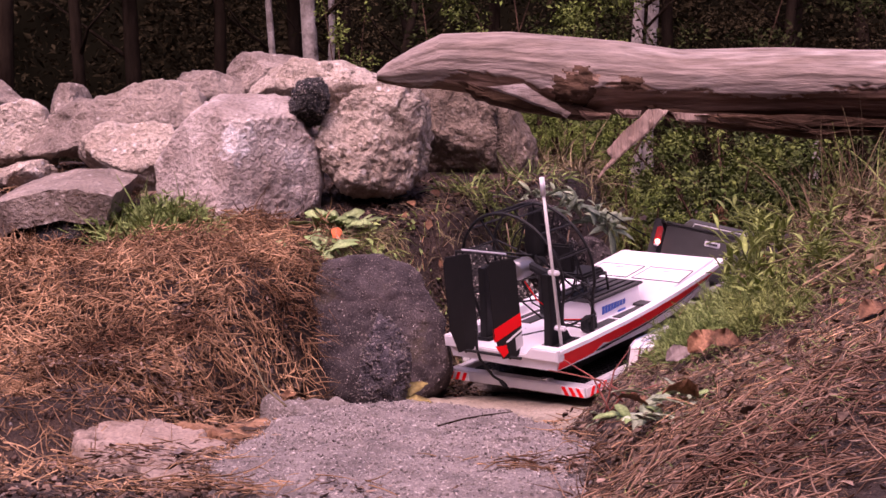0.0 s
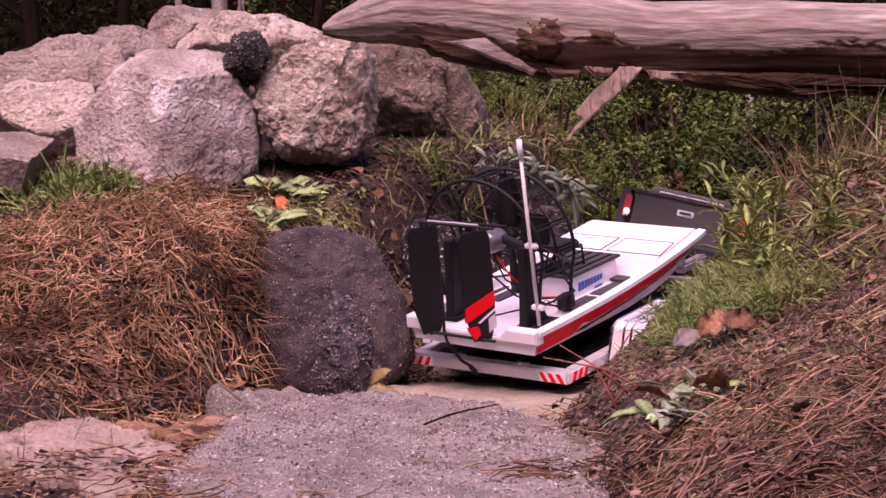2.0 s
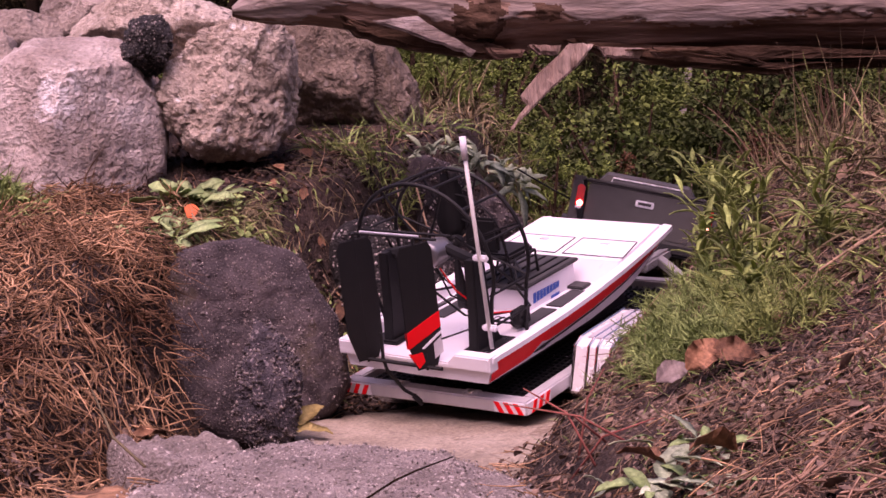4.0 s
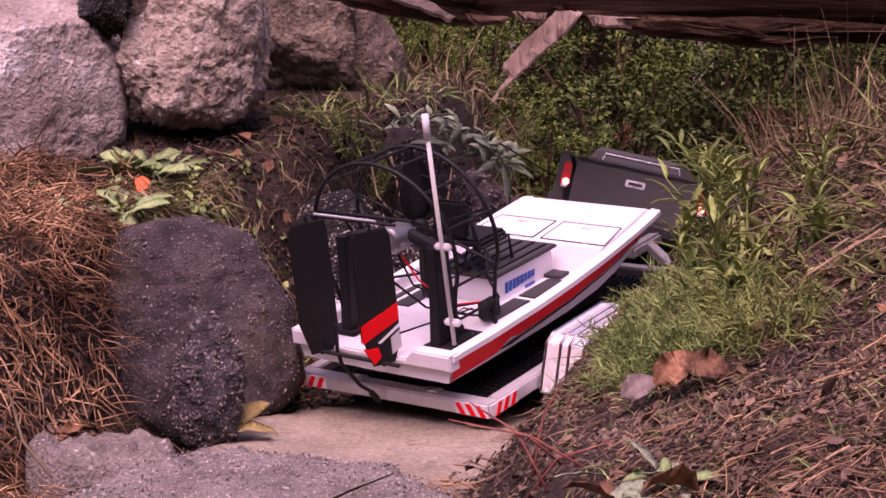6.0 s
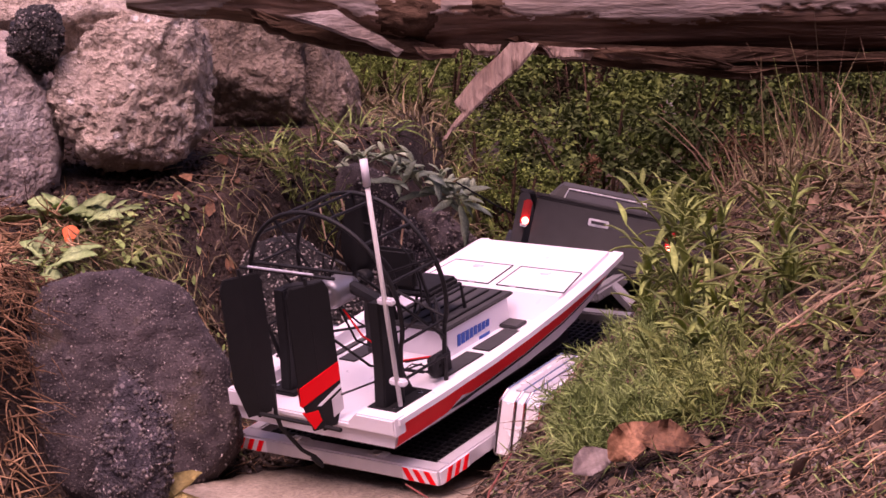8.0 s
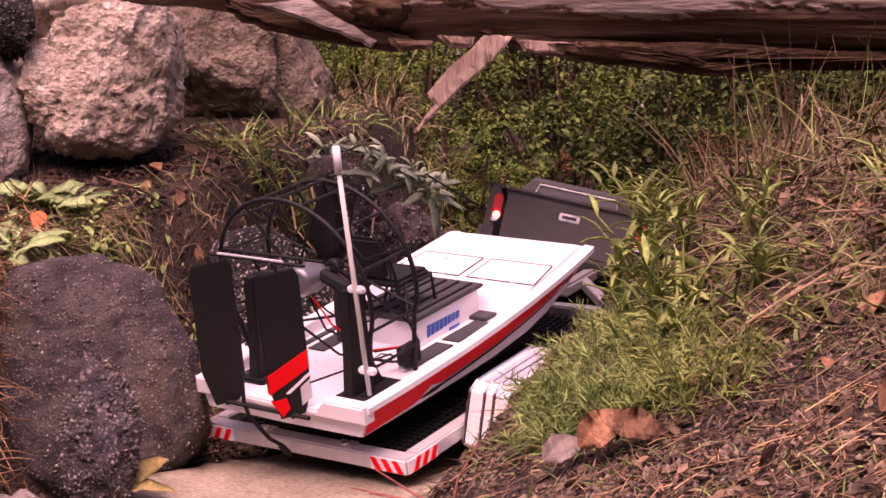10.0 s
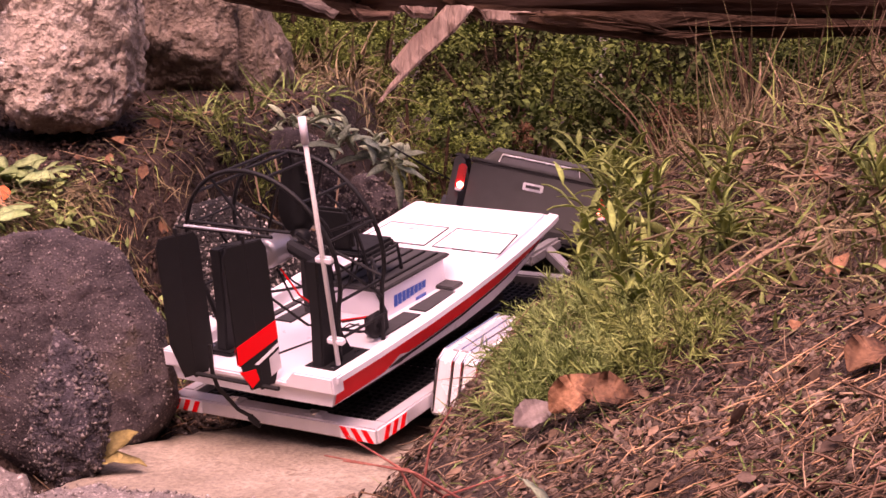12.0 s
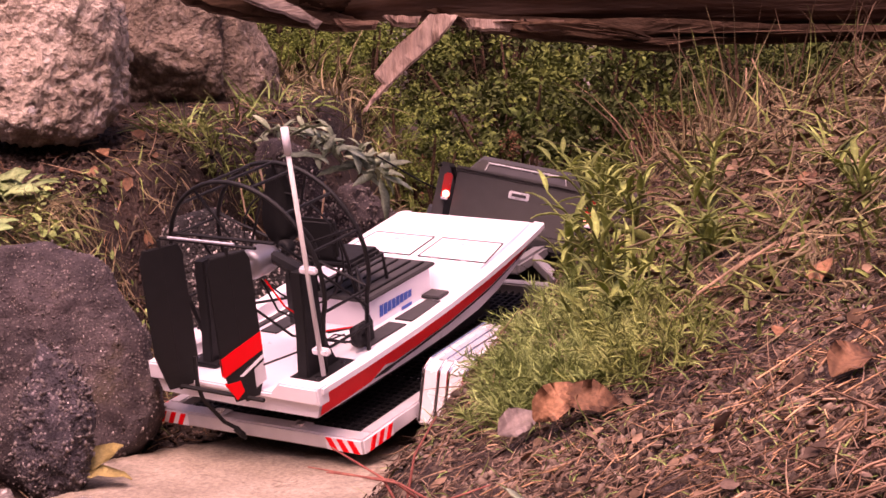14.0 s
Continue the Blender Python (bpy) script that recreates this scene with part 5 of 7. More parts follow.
# ---- plants and litter ----
def blades(name, root, way, length, width, mat, droop=0.3, seg=3, curl=0.0, seed=0, solid=False):
    """Grass blades (a shallow fold) or needles (three-sided) as one mesh."""
    rng = np.random.default_rng(seed)
    n = len(root)
    way = way / np.linalg.norm(way, axis=1, keepdims=True)
    length = np.broadcast_to(np.asarray(length, float).reshape(-1, 1), (n, 1))
    side = np.cross(way, rng.normal(size=(n, 3)))
    side /= np.maximum(np.linalg.norm(side, axis=1, keepdims=True), 1e-6)
    up = np.cross(side, way)
    bend = side * rng.normal(size=(n, 1)) * curl
    sag = droop * rng.uniform(0.1, 1.9, (n, 1))
    rows = []
    for k in range(seg + 1):
        t = k / seg
        c = root + way * length * t + (bend + np.array((0, 0, -1.0)) * sag) * length * t * t
        w = width * (1 - 0.85 * t ** 1.5) * (0.55 if (k == 0 and not solid) else 1)
        if solid:
            rows.append(np.stack([c + side * w / 2, c - side * w / 4 + up * w * 0.43, c - side * w / 4 - up * w * 0.43], 1))
        else:
            rows.append(np.stack([c + side * w / 2 + up * w * 0.2, c, c - side * w / 2 + up * w * 0.2], 1))
    v = np.stack(rows, 1).reshape(-1, 3)
    base = np.arange(n)[:, None] * (seg + 1) * 3
    f = []
    for k in range(seg):
        for a, z in (((0, 1), (1, 2), (2, 0)) if solid else ((0, 1), (1, 2))):
            f.append(base + [k * 3 + a, k * 3 + z, k * 3 + 3 + z, k * 3 + 3 + a])
    return mesh_np(name, v, np.concatenate(f), mat)


def spread(n, xr, yr, seed, keep=None):
    rng = np.random.default_rng(seed)
    x, y = rng.uniform(*xr, n * 4), rng.uniform(*yr, n * 4)
    # the patch thins out towards an uneven border
    fx, fy = np.minimum(x - xr[0], xr[1] - x) / (0.18 * (xr[1] - xr[0])), np.minimum(y - yr[0], yr[1] - y) / (0.18 * (yr[1] - yr[0]))
    thin = np.minimum(np.minimum(fx, fy), 1) + 0.35 * np.sin(x * 9 + 1.3) * np.sin(y * 7) > rng.random(n * 4) * 0.9
    x, y = x[thin], y[thin]
    if keep is not None:
        k = keep(x, y, rng.random(len(x)))
        x, y = x[k], y[k]
    x, y = x[:n], y[:n]
    return np.stack([x, y, height(x, y)], 1)


def flat_way(n, seed, lift=0.15, bias=(0, 0, 0), spread_=1.0):
    rng = np.random.default_rng(seed)
    a = rng.uniform(0, math.tau, n)
    return np.stack([np.cos(a) * spread_, np.sin(a) * spread_, rng.normal(0, lift, n)], 1) + np.array(bias)


def slope(p):
    e = 0.01
    gx_ = (height(p[:, 0] + e, p[:, 1]) - height(p[:, 0] - e, p[:, 1])) / (2 * e)
    gy_ = (height(p[:, 0], p[:, 1] + e) - height(p[:, 0], p[:, 1] - e)) / (2 * e)
    return np.stack([gx_, gy_], 1)


def lay(way, p, down=0.0, steep=2.0):
    """Turns level directions so that they lie along the slope, leaning downhill by down."""
    g = slope(p)
    way = way.copy()
    way[:, :2] -= down * np.clip(g, -1.5, 1.5)
    way[:, 2] += (way[:, :2] * np.clip(g, -steep, steep)).sum(1)
    return way


# thick pine straw over the bank
def straw_zone(x, y, r):
    s = bank_side(x, y)
    d = np.maximum(s / 0.05, np.where(x < -0.19, np.clip((s + 0.09) / 0.10, 0, 1) * 0.55, 0)) * np.where(x > -0.15, 0.1, 1) * np.clip((2.36 - y) / 0.10, 0, 1) * np.where((x > -0.24) & (y > 2.10), 0.12, 1)
    return (s > np.where(x < -0.19, -0.09, -0.01)) & (r < np.clip(d, 0.03, 1)) & ~((x > -0.17) & (y < 2.14) & (y > 1.95) & (s < 0.10))


p = spread(42000, (-1.4, 0.12), (1.25, 2.5), 21, straw_zone)
rng = np.random.default_rng(22)
clump = np.sin(p[:, 0] * 61 + 3 * np.sin(p[:, 1] * 37)) * np.sin(p[:, 1] * 53 + 2 * np.sin(p[:, 0] * 41))
keep_ = (clump > -0.3) | (rng.random(len(p)) < 0.4)
p, clump = p[keep_], clump[keep_]
p[:, 2] += (rng.uniform(0.0, 0.018, len(p)) + 0.016 * np.clip(clump, 0, 1) ** 0.7) * smooth(1.6, 1.9, p[:, 1])
tagged(blades("pine_straw", p, lay(flat_way(len(p), 23, 0.40), p, 0.05, 0.7), rng.uniform(0.014, 0.044, len(p)), 0.0024, M_STRAW, 0.18, 4, 0.6, 24, True),
       "thick reddish-brown pine straw covering the bank", "pine straw", kind="stuff")
# sparse straw and twigs on the gully floor and the facing bank
p = np.r_[spread(380, (-0.6, 0.2), (1.0, 1.75), 31, lambda x, y, r: (np.hypot((x + 0.04) / 0.17, (y - 1.45) / 0.30) > 1) & (np.hypot((x + 0.265) / 0.08, (y - 1.47) / 0.13) > 1)),
          spread(1700, (0.0, 1.25), (0.75, 2.2), 32, lambda x, y, r: r < np.clip((x - 0.08) / 0.1, 0.15, 1)),
          spread(500, (-0.12, 0.3), (2.05, 2.35), 33), spread(1100, (0.09, 0.60), (0.95, 1.58), 37)]
rng = np.random.default_rng(34)
p[:, 2] += rng.uniform(0.0, 0.008, len(p))
tagged(blades("scattered_straw", p, lay(flat_way(len(p), 35, 0.10), p), rng.uniform(0.010, 0.034, len(p)), 0.0011, M_STRAW, 0.1, 3, 0.3, 36, True), "scattered pine needles on bare soil", "pine straw", kind="stuff")
p = np.r_[spread(500, (0.12, 1.0), (1.0, 2.1), 41), spread(160, (-0.6, -0.1), (1.3, 2.2), 42), spread(260, (-0.1, 0.25), (2.2, 2.7), 43)]
p[:, 2] += 0.006
rng = np.random.default_rng(44)
tagged(blades("dry_twigs", p, lay(flat_way(len(p), 45, 0.25), p), rng.uniform(0.02, 0.08, len(p)), 0.0016, M_TWIG, 0.1, 4, 0.3, 46, True), "thin dry twigs and stalks on the banks", "twigs", kind="stuff")


def chips(name, p, size, mat, seed, lift=0.004):
    """Curled bits of dead leaf lying on the ground, each of six triangles."""
    rng = np.random.default_rng(seed)
    n = len(p)
    a = rng.uniform(0, math.tau, n)
    way = lay(np.stack([np.cos(a), np.sin(a), rng.normal(0, 0.25, n)], 1), p)
    way /= np.linalg.norm(way, axis=1, keepdims=True)
    up = np.array((0, 0, 1.0)) + rng.normal(0, 0.22, (n, 3))
    side = np.cross(way, up)
    side /= np.linalg.norm(side, axis=1, keepdims=True)
    up = np.cross(side, way)
    s = size * rng.uniform(0.4, 1.4, (n, 1))
    w = s * rng.uniform(0.35, 0.8, (n, 1))
    cu = rng.uniform(-0.1, 0.4, (n, 1))
    c = p + (0, 0, lift) - way * s / 2
    v = np.stack([c, c + way * s * 0.35 + side * w / 2 + up * w * cu, c + way * s * 0.4, c + way * s * 0.35 - side * w / 2 + up * w * cu,
                  c + way * s * 0.75 + side * w * 0.35 + up * w * cu, c + way * s + up * s * cu * 0.4, c + way * s * 0.75 - side * w * 0.35 + up * w * cu], 1).reshape(-1, 3)
    i = np.arange(n)[:, None] * 7
    f = np.concatenate([i + t for t in ([0, 2, 1], [0, 3, 2], [1, 2, 4], [2, 3, 6], [2, 5, 4], [2, 6, 5])])
    return mesh_np(name, v, f, mat)


p = np.r_[spread(21000, (-0.02, 1.15), (0.8, 2.4), 51, lambda x, y, r: r < np.clip((x - 0.06) / 0.12, 0.1, 1)), spread(900, (-0.6, 0.1), (1.0, 1.8), 52, lambda x, y, r: np.hypot((x + 0.04) / 0.17, (y - 1.45) / 0.30) > 1),
          spread(900, (-0.2, 0.35), (2.1, 2.75), 53), spread(600, (-0.9, -0.1), (1.5, 2.4), 54)]
tagged(chips("leaf_litter", p, 0.0044, M_LITTER, 55), "broken brown leaf litter on the banks", "leaf litter", kind="stuff")
p = np.r_[spread(34, (0.3, 1.0), (1.4, 2.3), 57), spread(24, (-0.15, 0.2), (2.1, 2.6), 58)]
tagged(chips("fallen_leaves", p, 0.022, M_DEAD, 59, 0.008), "larger curled orange-brown fallen leaves", "fallen leaves", kind="stuff")


def gravel(name, p, size, mat, seed):
    rng = np.random.default_rng(seed)
    v0, f0 = (np.array([(1, 0, 0), (-1, 0, 0), (0, 1, 0), (0, -1, 0), (0, 0, 1), (0, 0, -1)], float), np.array([(0, 2, 4), (2, 1, 4), (1, 3, 4), (3, 0, 4), (2, 0, 5), (1, 2, 5), (3, 1, 5), (0, 3, 5)]))
    s = size * rng.uniform(0.3, 1.3, (len(p), 1, 1)) * rng.uniform(0.6, 1.2, (len(p), 1, 3))
    v = (p[:, None, :] + v0[None] * s + rng.normal(0, 0.2, (len(p), 6, 3)) * s).reshape(-1, 3)
    f = (np.arange(len(p))[:, None, None] * 6 + f0[None]).reshape(-1, 3)
    return mesh_np(name, v, f, mat)


p = np.r_[spread(1600, (-0.5, 0.3), (1.0, 2.4), 61), spread(1200, (0.1, 0.9), (1.0, 2.0), 62)]
tagged(gravel("grit", p, 0.0022, surf("grit", (0.16, 0.13, 0.115), (0.42, 0.37, 0.34), 60, bump=0, rand=0.5), 63), "loose grit and crumbs on the soil", "grit", kind="stuff")


def tuft(c, r, n, length, mat, label, seed, width=0.004, lean=(0, 0, 0), name="grass_tuft", group="grass tufts", up=0.9, droop=0.45, z=None):
    rng = np.random.default_rng(seed)
    a, q = rng.uniform(0, math.tau, n), np.sqrt(rng.random(n)) * r
    x, y = c[0] + q * np.cos(a), c[1] + q * np.sin(a)
    zz = height(x, y) if z is None else np.full(n, z)
    p = np.stack([x, y, zz - 0.004], 1)
    w = np.stack([np.cos(a) * q / r * 0.9, np.sin(a) * q / r * 0.9, np.full(n, up)], 1) + rng.normal(0, 0.30, (n, 3)) + np.array(lean)
    ob = blades(name, p - np.array((c[0], c[1], 0)), w, length * rng.uniform(0.4, 1.15, n), width, mat, droop, 4, 0.2, seed)
    ob.location = (c[0], c[1], 0)
    return tagged(ob, label, "grass", group, "stuff")


tuft((-0.440, 2.315), 0.060, 330, 0.125, M_GRASS, "bright green grass tuft against a boulder", 71, 0.0034, droop=0.6, up=0.6)
tuft((-0.40, 2.285), 0.055, 220, 0.105, M_GRASS, "bright green grass tuft against a boulder", 72, 0.0032, droop=0.6, up=0.6)
tuft((-0.47, 2.28), 0.050, 200, 0.055, M_WEED, "low yellow-green grass at the edge of the straw", 73, 0.0030, droop=0.6, up=0.5)
# green grass along the lip of the facing bank
k = 0
def sprigs(c, r, stems, hgt, leaf, mat, label, seed, width=0.0012, lean=(0, 0), group="feathery weeds", per=26):
    """A clump of soft stems, each set with fine needle leaves all round, as one mesh."""
    rng = np.random.default_rng(seed)
    a, q = rng.uniform(0, math.tau, stems), np.sqrt(rng.random(stems)) * r
    x, y = c[0] + q * np.cos(a), c[1] + q * np.sin(a)
    base = np.stack([x - c[0], y - c[1], height(x, y) - 0.003], 1)
    out = np.stack([np.cos(a) * q / r * 0.7 + lean[0], np.sin(a) * q / r * 0.7 + lean[1], np.full(stems, 1.0)], 1) + rng.normal(0, 0.28, (stems, 3))
    out /= np.linalg.norm(out, axis=1, keepdims=True)
    ln = hgt * rng.uniform(0.5, 1.15, (stems, 1))
    t = np.tile(np.linspace(0.12, 1.0, per), stems)[:, None]
    k = np.repeat(np.arange(stems), per)
    p = base[k] + out[k] * ln[k] * t + np.array((0, 0, -0.25)) * ln[k] * t * t
    w = out[k] * 0.7 + rng.normal(0, 0.55, (len(k), 3))
    size = (leaf * (1.1 - 0.6 * t) * rng.uniform(0.7, 1.2, t.shape)).ravel()
    p, w, size = np.r_[base, p], np.r_[out, w], np.r_[ln.ravel(), size]
    ob = blades("feathery_weed", p, w, size, width, mat, 0.22, 3, 0.15, seed)
    ob.location = (c[0], c[1], 0)
    return tagged(ob, label, "weed", group, "stuff")


for x, y, r, n in ((0.266, 1.685, 0.034, 46), (0.302, 1.70, 0.046, 60), (0.348, 1.655, 0.036, 36), (0.292, 1.75, 0.040, 46), (0.325, 1.78, 0.046, 50), (0.36, 1.70, 0.042, 34), (0.335, 1.86, 0.034, 30)):
    k += 1
    sprigs((x, y), r, n, 0.048, 0.023, M_GRASS if k % 3 else M_WEED, "low feathery green weed on the bank lip", 80 + k, 0.0013, (-0.15, -0.12))
for x, y, r, n, hgt in ((-0.455, 2.335, 0.040, 60, 0.095), (-0.42, 2.31, 0.040, 50, 0.075), (-0.39, 2.28, 0.034, 40, 0.055)):
    k += 1
    sprigs((x, y), r, n, hgt, 0.026, M_GRASS, "bright leafy green weed against a boulder", 80 + k, 0.0040, per=22)
for x, y, r, n, hgt in ((0.34, 2.93, 0.03, 16, 0.2), (0.10, 2.40, 0.018, 14, 0.09), (0.085, 2.50, 0.02, 14, 0.12)):
    k += 1
    sprigs((x, y), r, n, hgt, 0.034 if hgt > 0.12 else 0.018, M_WEED, "light green feathery weed at the back of the gully" if hgt > 0.12 else "yellow-green feathery weed beside the asphalt", 80 + k, 0.0026, per=34)
for x, y, r, n, ln in ((0.41, 1.90, 0.045, 90, 0.05), (0.43, 1.84, 0.05, 130, 0.06), (0.46, 1.75, 0.05, 130, 0.065), (0.40, 1.78, 0.05, 120, 0.06), (0.435, 1.68, 0.045, 120, 0.055), (0.43, 2.03, 0.04, 60, 0.05), (0.49, 1.66, 0.05, 120, 0.06), (0.375, 1.80, 0.036, 90, 0.06), (0.53, 1.62, 0.05, 110, 0.06), (0.56, 1.70, 0.05, 110, 0.07), (0.52, 1.78, 0.05, 90, 0.07), (0.41, 1.62, 0.035, 60, 0.045), (0.60, 1.64, 0.05, 90, 0.065), (0.50, 1.95, 0.05, 60, 0.07), (0.57, 1.88, 0.05, 60, 0.08), (0.55, 2.02, 0.05, 60, 0.09), (0.66, 1.92, 0.06, 60, 0.09)):
    k += 1
    tuft((x, y), r, int(n * 0.45), ln * 0.75, M_WEED, "yellow-green broad-bladed grass on the bank", 80 + k, 0.0042, (-0.15, -0.15, 0), droop=0.35, up=0.8)
for x, y, n, ln in ((0.395, 1.86, 30, 0.085), (0.435, 1.90, 18, 0.075), (0.365, 1.80, 16, 0.065), (0.47, 1.80, 18, 0.07)):
    k += 1
    tuft((x, y), 0.014, n, ln, M_LANCE, "broad-bladed green grass clump on the bank lip", 80 + k, 0.0085, (-0.1, -0.15, 0), droop=0.5, up=0.55)
for j, (x, y, r, n, ln) in enumerate(((0.52, 2.05, 0.022, 44, 0.15), (0.56, 2.08, 0.02, 36, 0.17), (0.55, 2.12, 0.07, 50, 0.16), (0.62, 2.05, 0.07, 40, 0.14), (0.68, 2.2, 0.08, 46, 0.17), (0.50, 2.2, 0.05, 34, 0.15), (0.48, 2.08, 0.05, 26, 0.10), (0.78, 2.1, 0.09, 46, 0.15), (0.70, 1.90, 0.08, 46, 0.11), (0.86, 1.95, 0.1, 46, 0.12), (0.62, 1.6, 0.07, 40, 0.06))):
    k += 1
    sort = (1, 1, 2, 0, 2, 1, 0, 2, 1, 2, 1)[j]
    tuft((x, y), r, int(n * 0.65), ln, (M_WEED, M_HAY, M_CREST)[sort], ("tall green grass on the bank crest", "tall dry straw-coloured grass on the bank crest", "tall withered brown grass on the bank crest")[sort], 80 + k, 0.0022, (-0.02, -0.03, 0), droop=0.18, up=1.3)
# dry and green grass among the asphalt chunks and under the boulders
for x, y, r, n, ln, m in ((-0.06, 2.22, 0.05, 60, 0.040, M_WEED), (0.0, 2.30, 0.03, 16, 0.040, M_WEED), (0.04, 2.44, 0.03, 14, 0.05, M_HAY), (-0.03, 2.16, 0.03, 40, 0.05, M_WEED), (0.10, 2.47, 0.03, 16, 0.05, M_WEED), (-0.02, 2.42, 0.04, 14, 0.06, M_WEED),
                         (0.045, 2.56, 0.02, 46, 0.080, M_GRASS), (0.020, 2.58, 0.03, 50, 0.065, M_GRASS), (0.105, 2.62, 0.02, 36, 0.075, M_GRASS), (0.17, 2.70, 0.05, 80, 0.07, M_GRASS), (-0.09, 2.28, 0.03, 24, 0.05, M_WEED), (0.05, 2.27, 0.03, 26, 0.05, M_WEED),
                         (0.24, 2.98, 0.10, 240, 0.10, M_HAY), (0.18, 3.1, 0.10, 260, 0.14, M_HAY), (0.32, 3.05, 0.08, 160, 0.12, M_WEED), (0.26, 2.82, 0.06, 120, 0.10, M_HAY), (0.36, 2.86, 0.06, 90, 0.09, M_WEED)):
    k += 1
    tuft((x, y), r, n, ln, m, "dry grass growing from the bank" if m is M_HAY else "green grass growing from the bank", 80 + k, 0.0032, droop=0.6, up=0.7)


def leaf_mesh(name, ln, w, fold, arch, mat, tip=1.0, nx=8):
    """One broad leaf: a folded, arched blade with a little thickness and a wavy rim."""
    v, f = [], []
    for i in range(nx + 1):
        t = i / nx
        h = w / 2 * math.sin(math.pi * min(t ** (0.75 * tip) * 0.97 + 0.03, 1)) ** 0.8
        z = arch * ln * (t - t * t * 1.05)
        wav = 0.06 * w * math.sin(t * 17)
        for s in (-1, 0, 1):
            v.append((t * ln, s * h, z + abs(s) * (fold * h + wav)))
        for s in (1, 0, -1):
            v.append((t * ln, s * h * 0.9, z + abs(s) * (fold * h + wav) - 0.0006))
    for i in range(nx):
        for j in range(6):
            a, b = i * 6 + j, i * 6 + (j + 1) % 6
            f.append((a, b, b + 6, a + 6))
    me = bpy.data.meshes.new(name)
    me.from_pydata(v, [], f)
    me.materials.append(mat)
    me.shade_smooth()
    return me


ROSE = [leaf_mesh("leaf", 0.066, 0.020, 0.18, 0.30, M_ROSEG, 2.9, 10), leaf_mesh("leaf", 0.054, 0.021, 0.22, 0.42, M_ROSEG, 2.8, 10), leaf_mesh("leaf", 0.040, 0.020, 0.25, 0.5, M_ROSEG, 2.6, 10)]
HANG = [leaf_mesh("leaf", 0.060, 0.015, 0.25, 0.25, M_ROSE, 1.3), leaf_mesh("leaf", 0.052, 0.014, 0.25, 0.3, M_ROSE, 1.2), leaf_mesh("leaf", 0.042, 0.012, 0.3, 0.4, M_ROSE, 1.2)]


def rosette(c, n, scale, label, seed, up=(8, 60), name="rosette_plant", tilt=(0, 0), meshes=ROSE, category="plant", loose=0.008):
    rnd = random.Random(seed)
    ob = thing(name, pose(*c, *tilt, 0), label, category, "rosette plants")
    for i in range(n):
        t = i / n
        leaf = new("leaf", meshes[min(int(t * 3 + rnd.random() * 0.4), 2)])
        leaf.parent = ob
        s = scale * rnd.uniform(0.55, 1.2) * (1 - 0.25 * t)
        leaf.matrix_local = Matrix.Translation((rnd.gauss(0, loose), rnd.gauss(0, loose), 0)) @ Matrix.Rotation(i * 2.4 + rnd.uniform(-0.6, 0.6), 4, "Z") @ Matrix.Rotation(-radians(up[0] + (up[1] - up[0]) * t + rnd.uniform(-22, 22)), 4, "Y") @ Matrix.Rotation(rnd.uniform(-0.6, 0.6), 4, "X") @ Matrix.Scale(s, 4)
    return ob


rosette((-0.156, 2.275, on_ground(-0.156, 2.275) + 0.014), 76, 0.92, "pale green leafy rosette on the bank", 1, (-2, 26), tilt=(12, 0), loose=0.014)
rosette((-0.174, 2.130, on_ground(-0.174, 2.13) + 0.006), 30, 0.75, "small pale green leafy rosette", 2, (2, 26), tilt=(10, 0), loose=0.014)
rosette((0.212, 2.47, 0.268), 40, 0.85, "grey-green long-leaved plant hanging over an asphalt slab", 3, (-24, 50), tilt=(24, 8), meshes=HANG, loose=0.014)
rosette((0.258, 2.49, 0.246), 42, 0.85, "grey-green long-leaved plant hanging over an asphalt slab", 4, (-30, 46), tilt=(26, 16), meshes=HANG, loose=0.014)
rosette((0.152, 2.49, 0.288), 24, 0.85, "grey-green long-leaved plant at the slab top", 5, (-18, 50), tilt=(14, -10), meshes=HANG, loose=0.012)
WILT = [leaf_mesh("leaf", 0.044, 0.016, 0.2, 0.3, M_ROSE, 1.2), leaf_mesh("leaf", 0.048, 0.012, 0.3, 0.15, M_ROSE, 1.1), leaf_mesh("leaf", 0.036, 0.012, 0.2, 0.5, M_ROSEG, 1.2)]
rosette((0.190, 1.40, on_ground(0.190, 1.40) + 0.012), 24, 0.9, "limp pale green weed lying on the bank foot", 6, (-4, 14), meshes=WILT, loose=0.020)
rosette((0.225, 1.45, on_ground(0.225, 1.45) + 0.012), 18, 0.85, "limp pale green weed lying on the bank foot", 7, (-4, 14), meshes=WILT, loose=0.018)
flower = thing("orange_petal", pose(-0.153, 2.200, on_ground(-0.153, 2.200) + 0.022, 62, 10, 0), "small orange petal among rosette leaves", "petal")
part("petal", plate([(0.0075 * math.cos(a) * (1 + 0.25 * math.sin(3 * a)), 0.010 * math.sin(a)) for a in np.linspace(0, math.tau, 14, endpoint=False)], 0, 0.0012, "z", 0.0004), P_ORANGE, flower)

# weeds with lance-shaped leaves on the bank
LANCE = [leaf_mesh("leaf", 0.036, 0.0068, 0.4, 0.25, M_LANCE, nx=5), leaf_mesh("leaf", 0.030, 0.0062, 0.4, 0.35, M_LANCE, nx=5)]


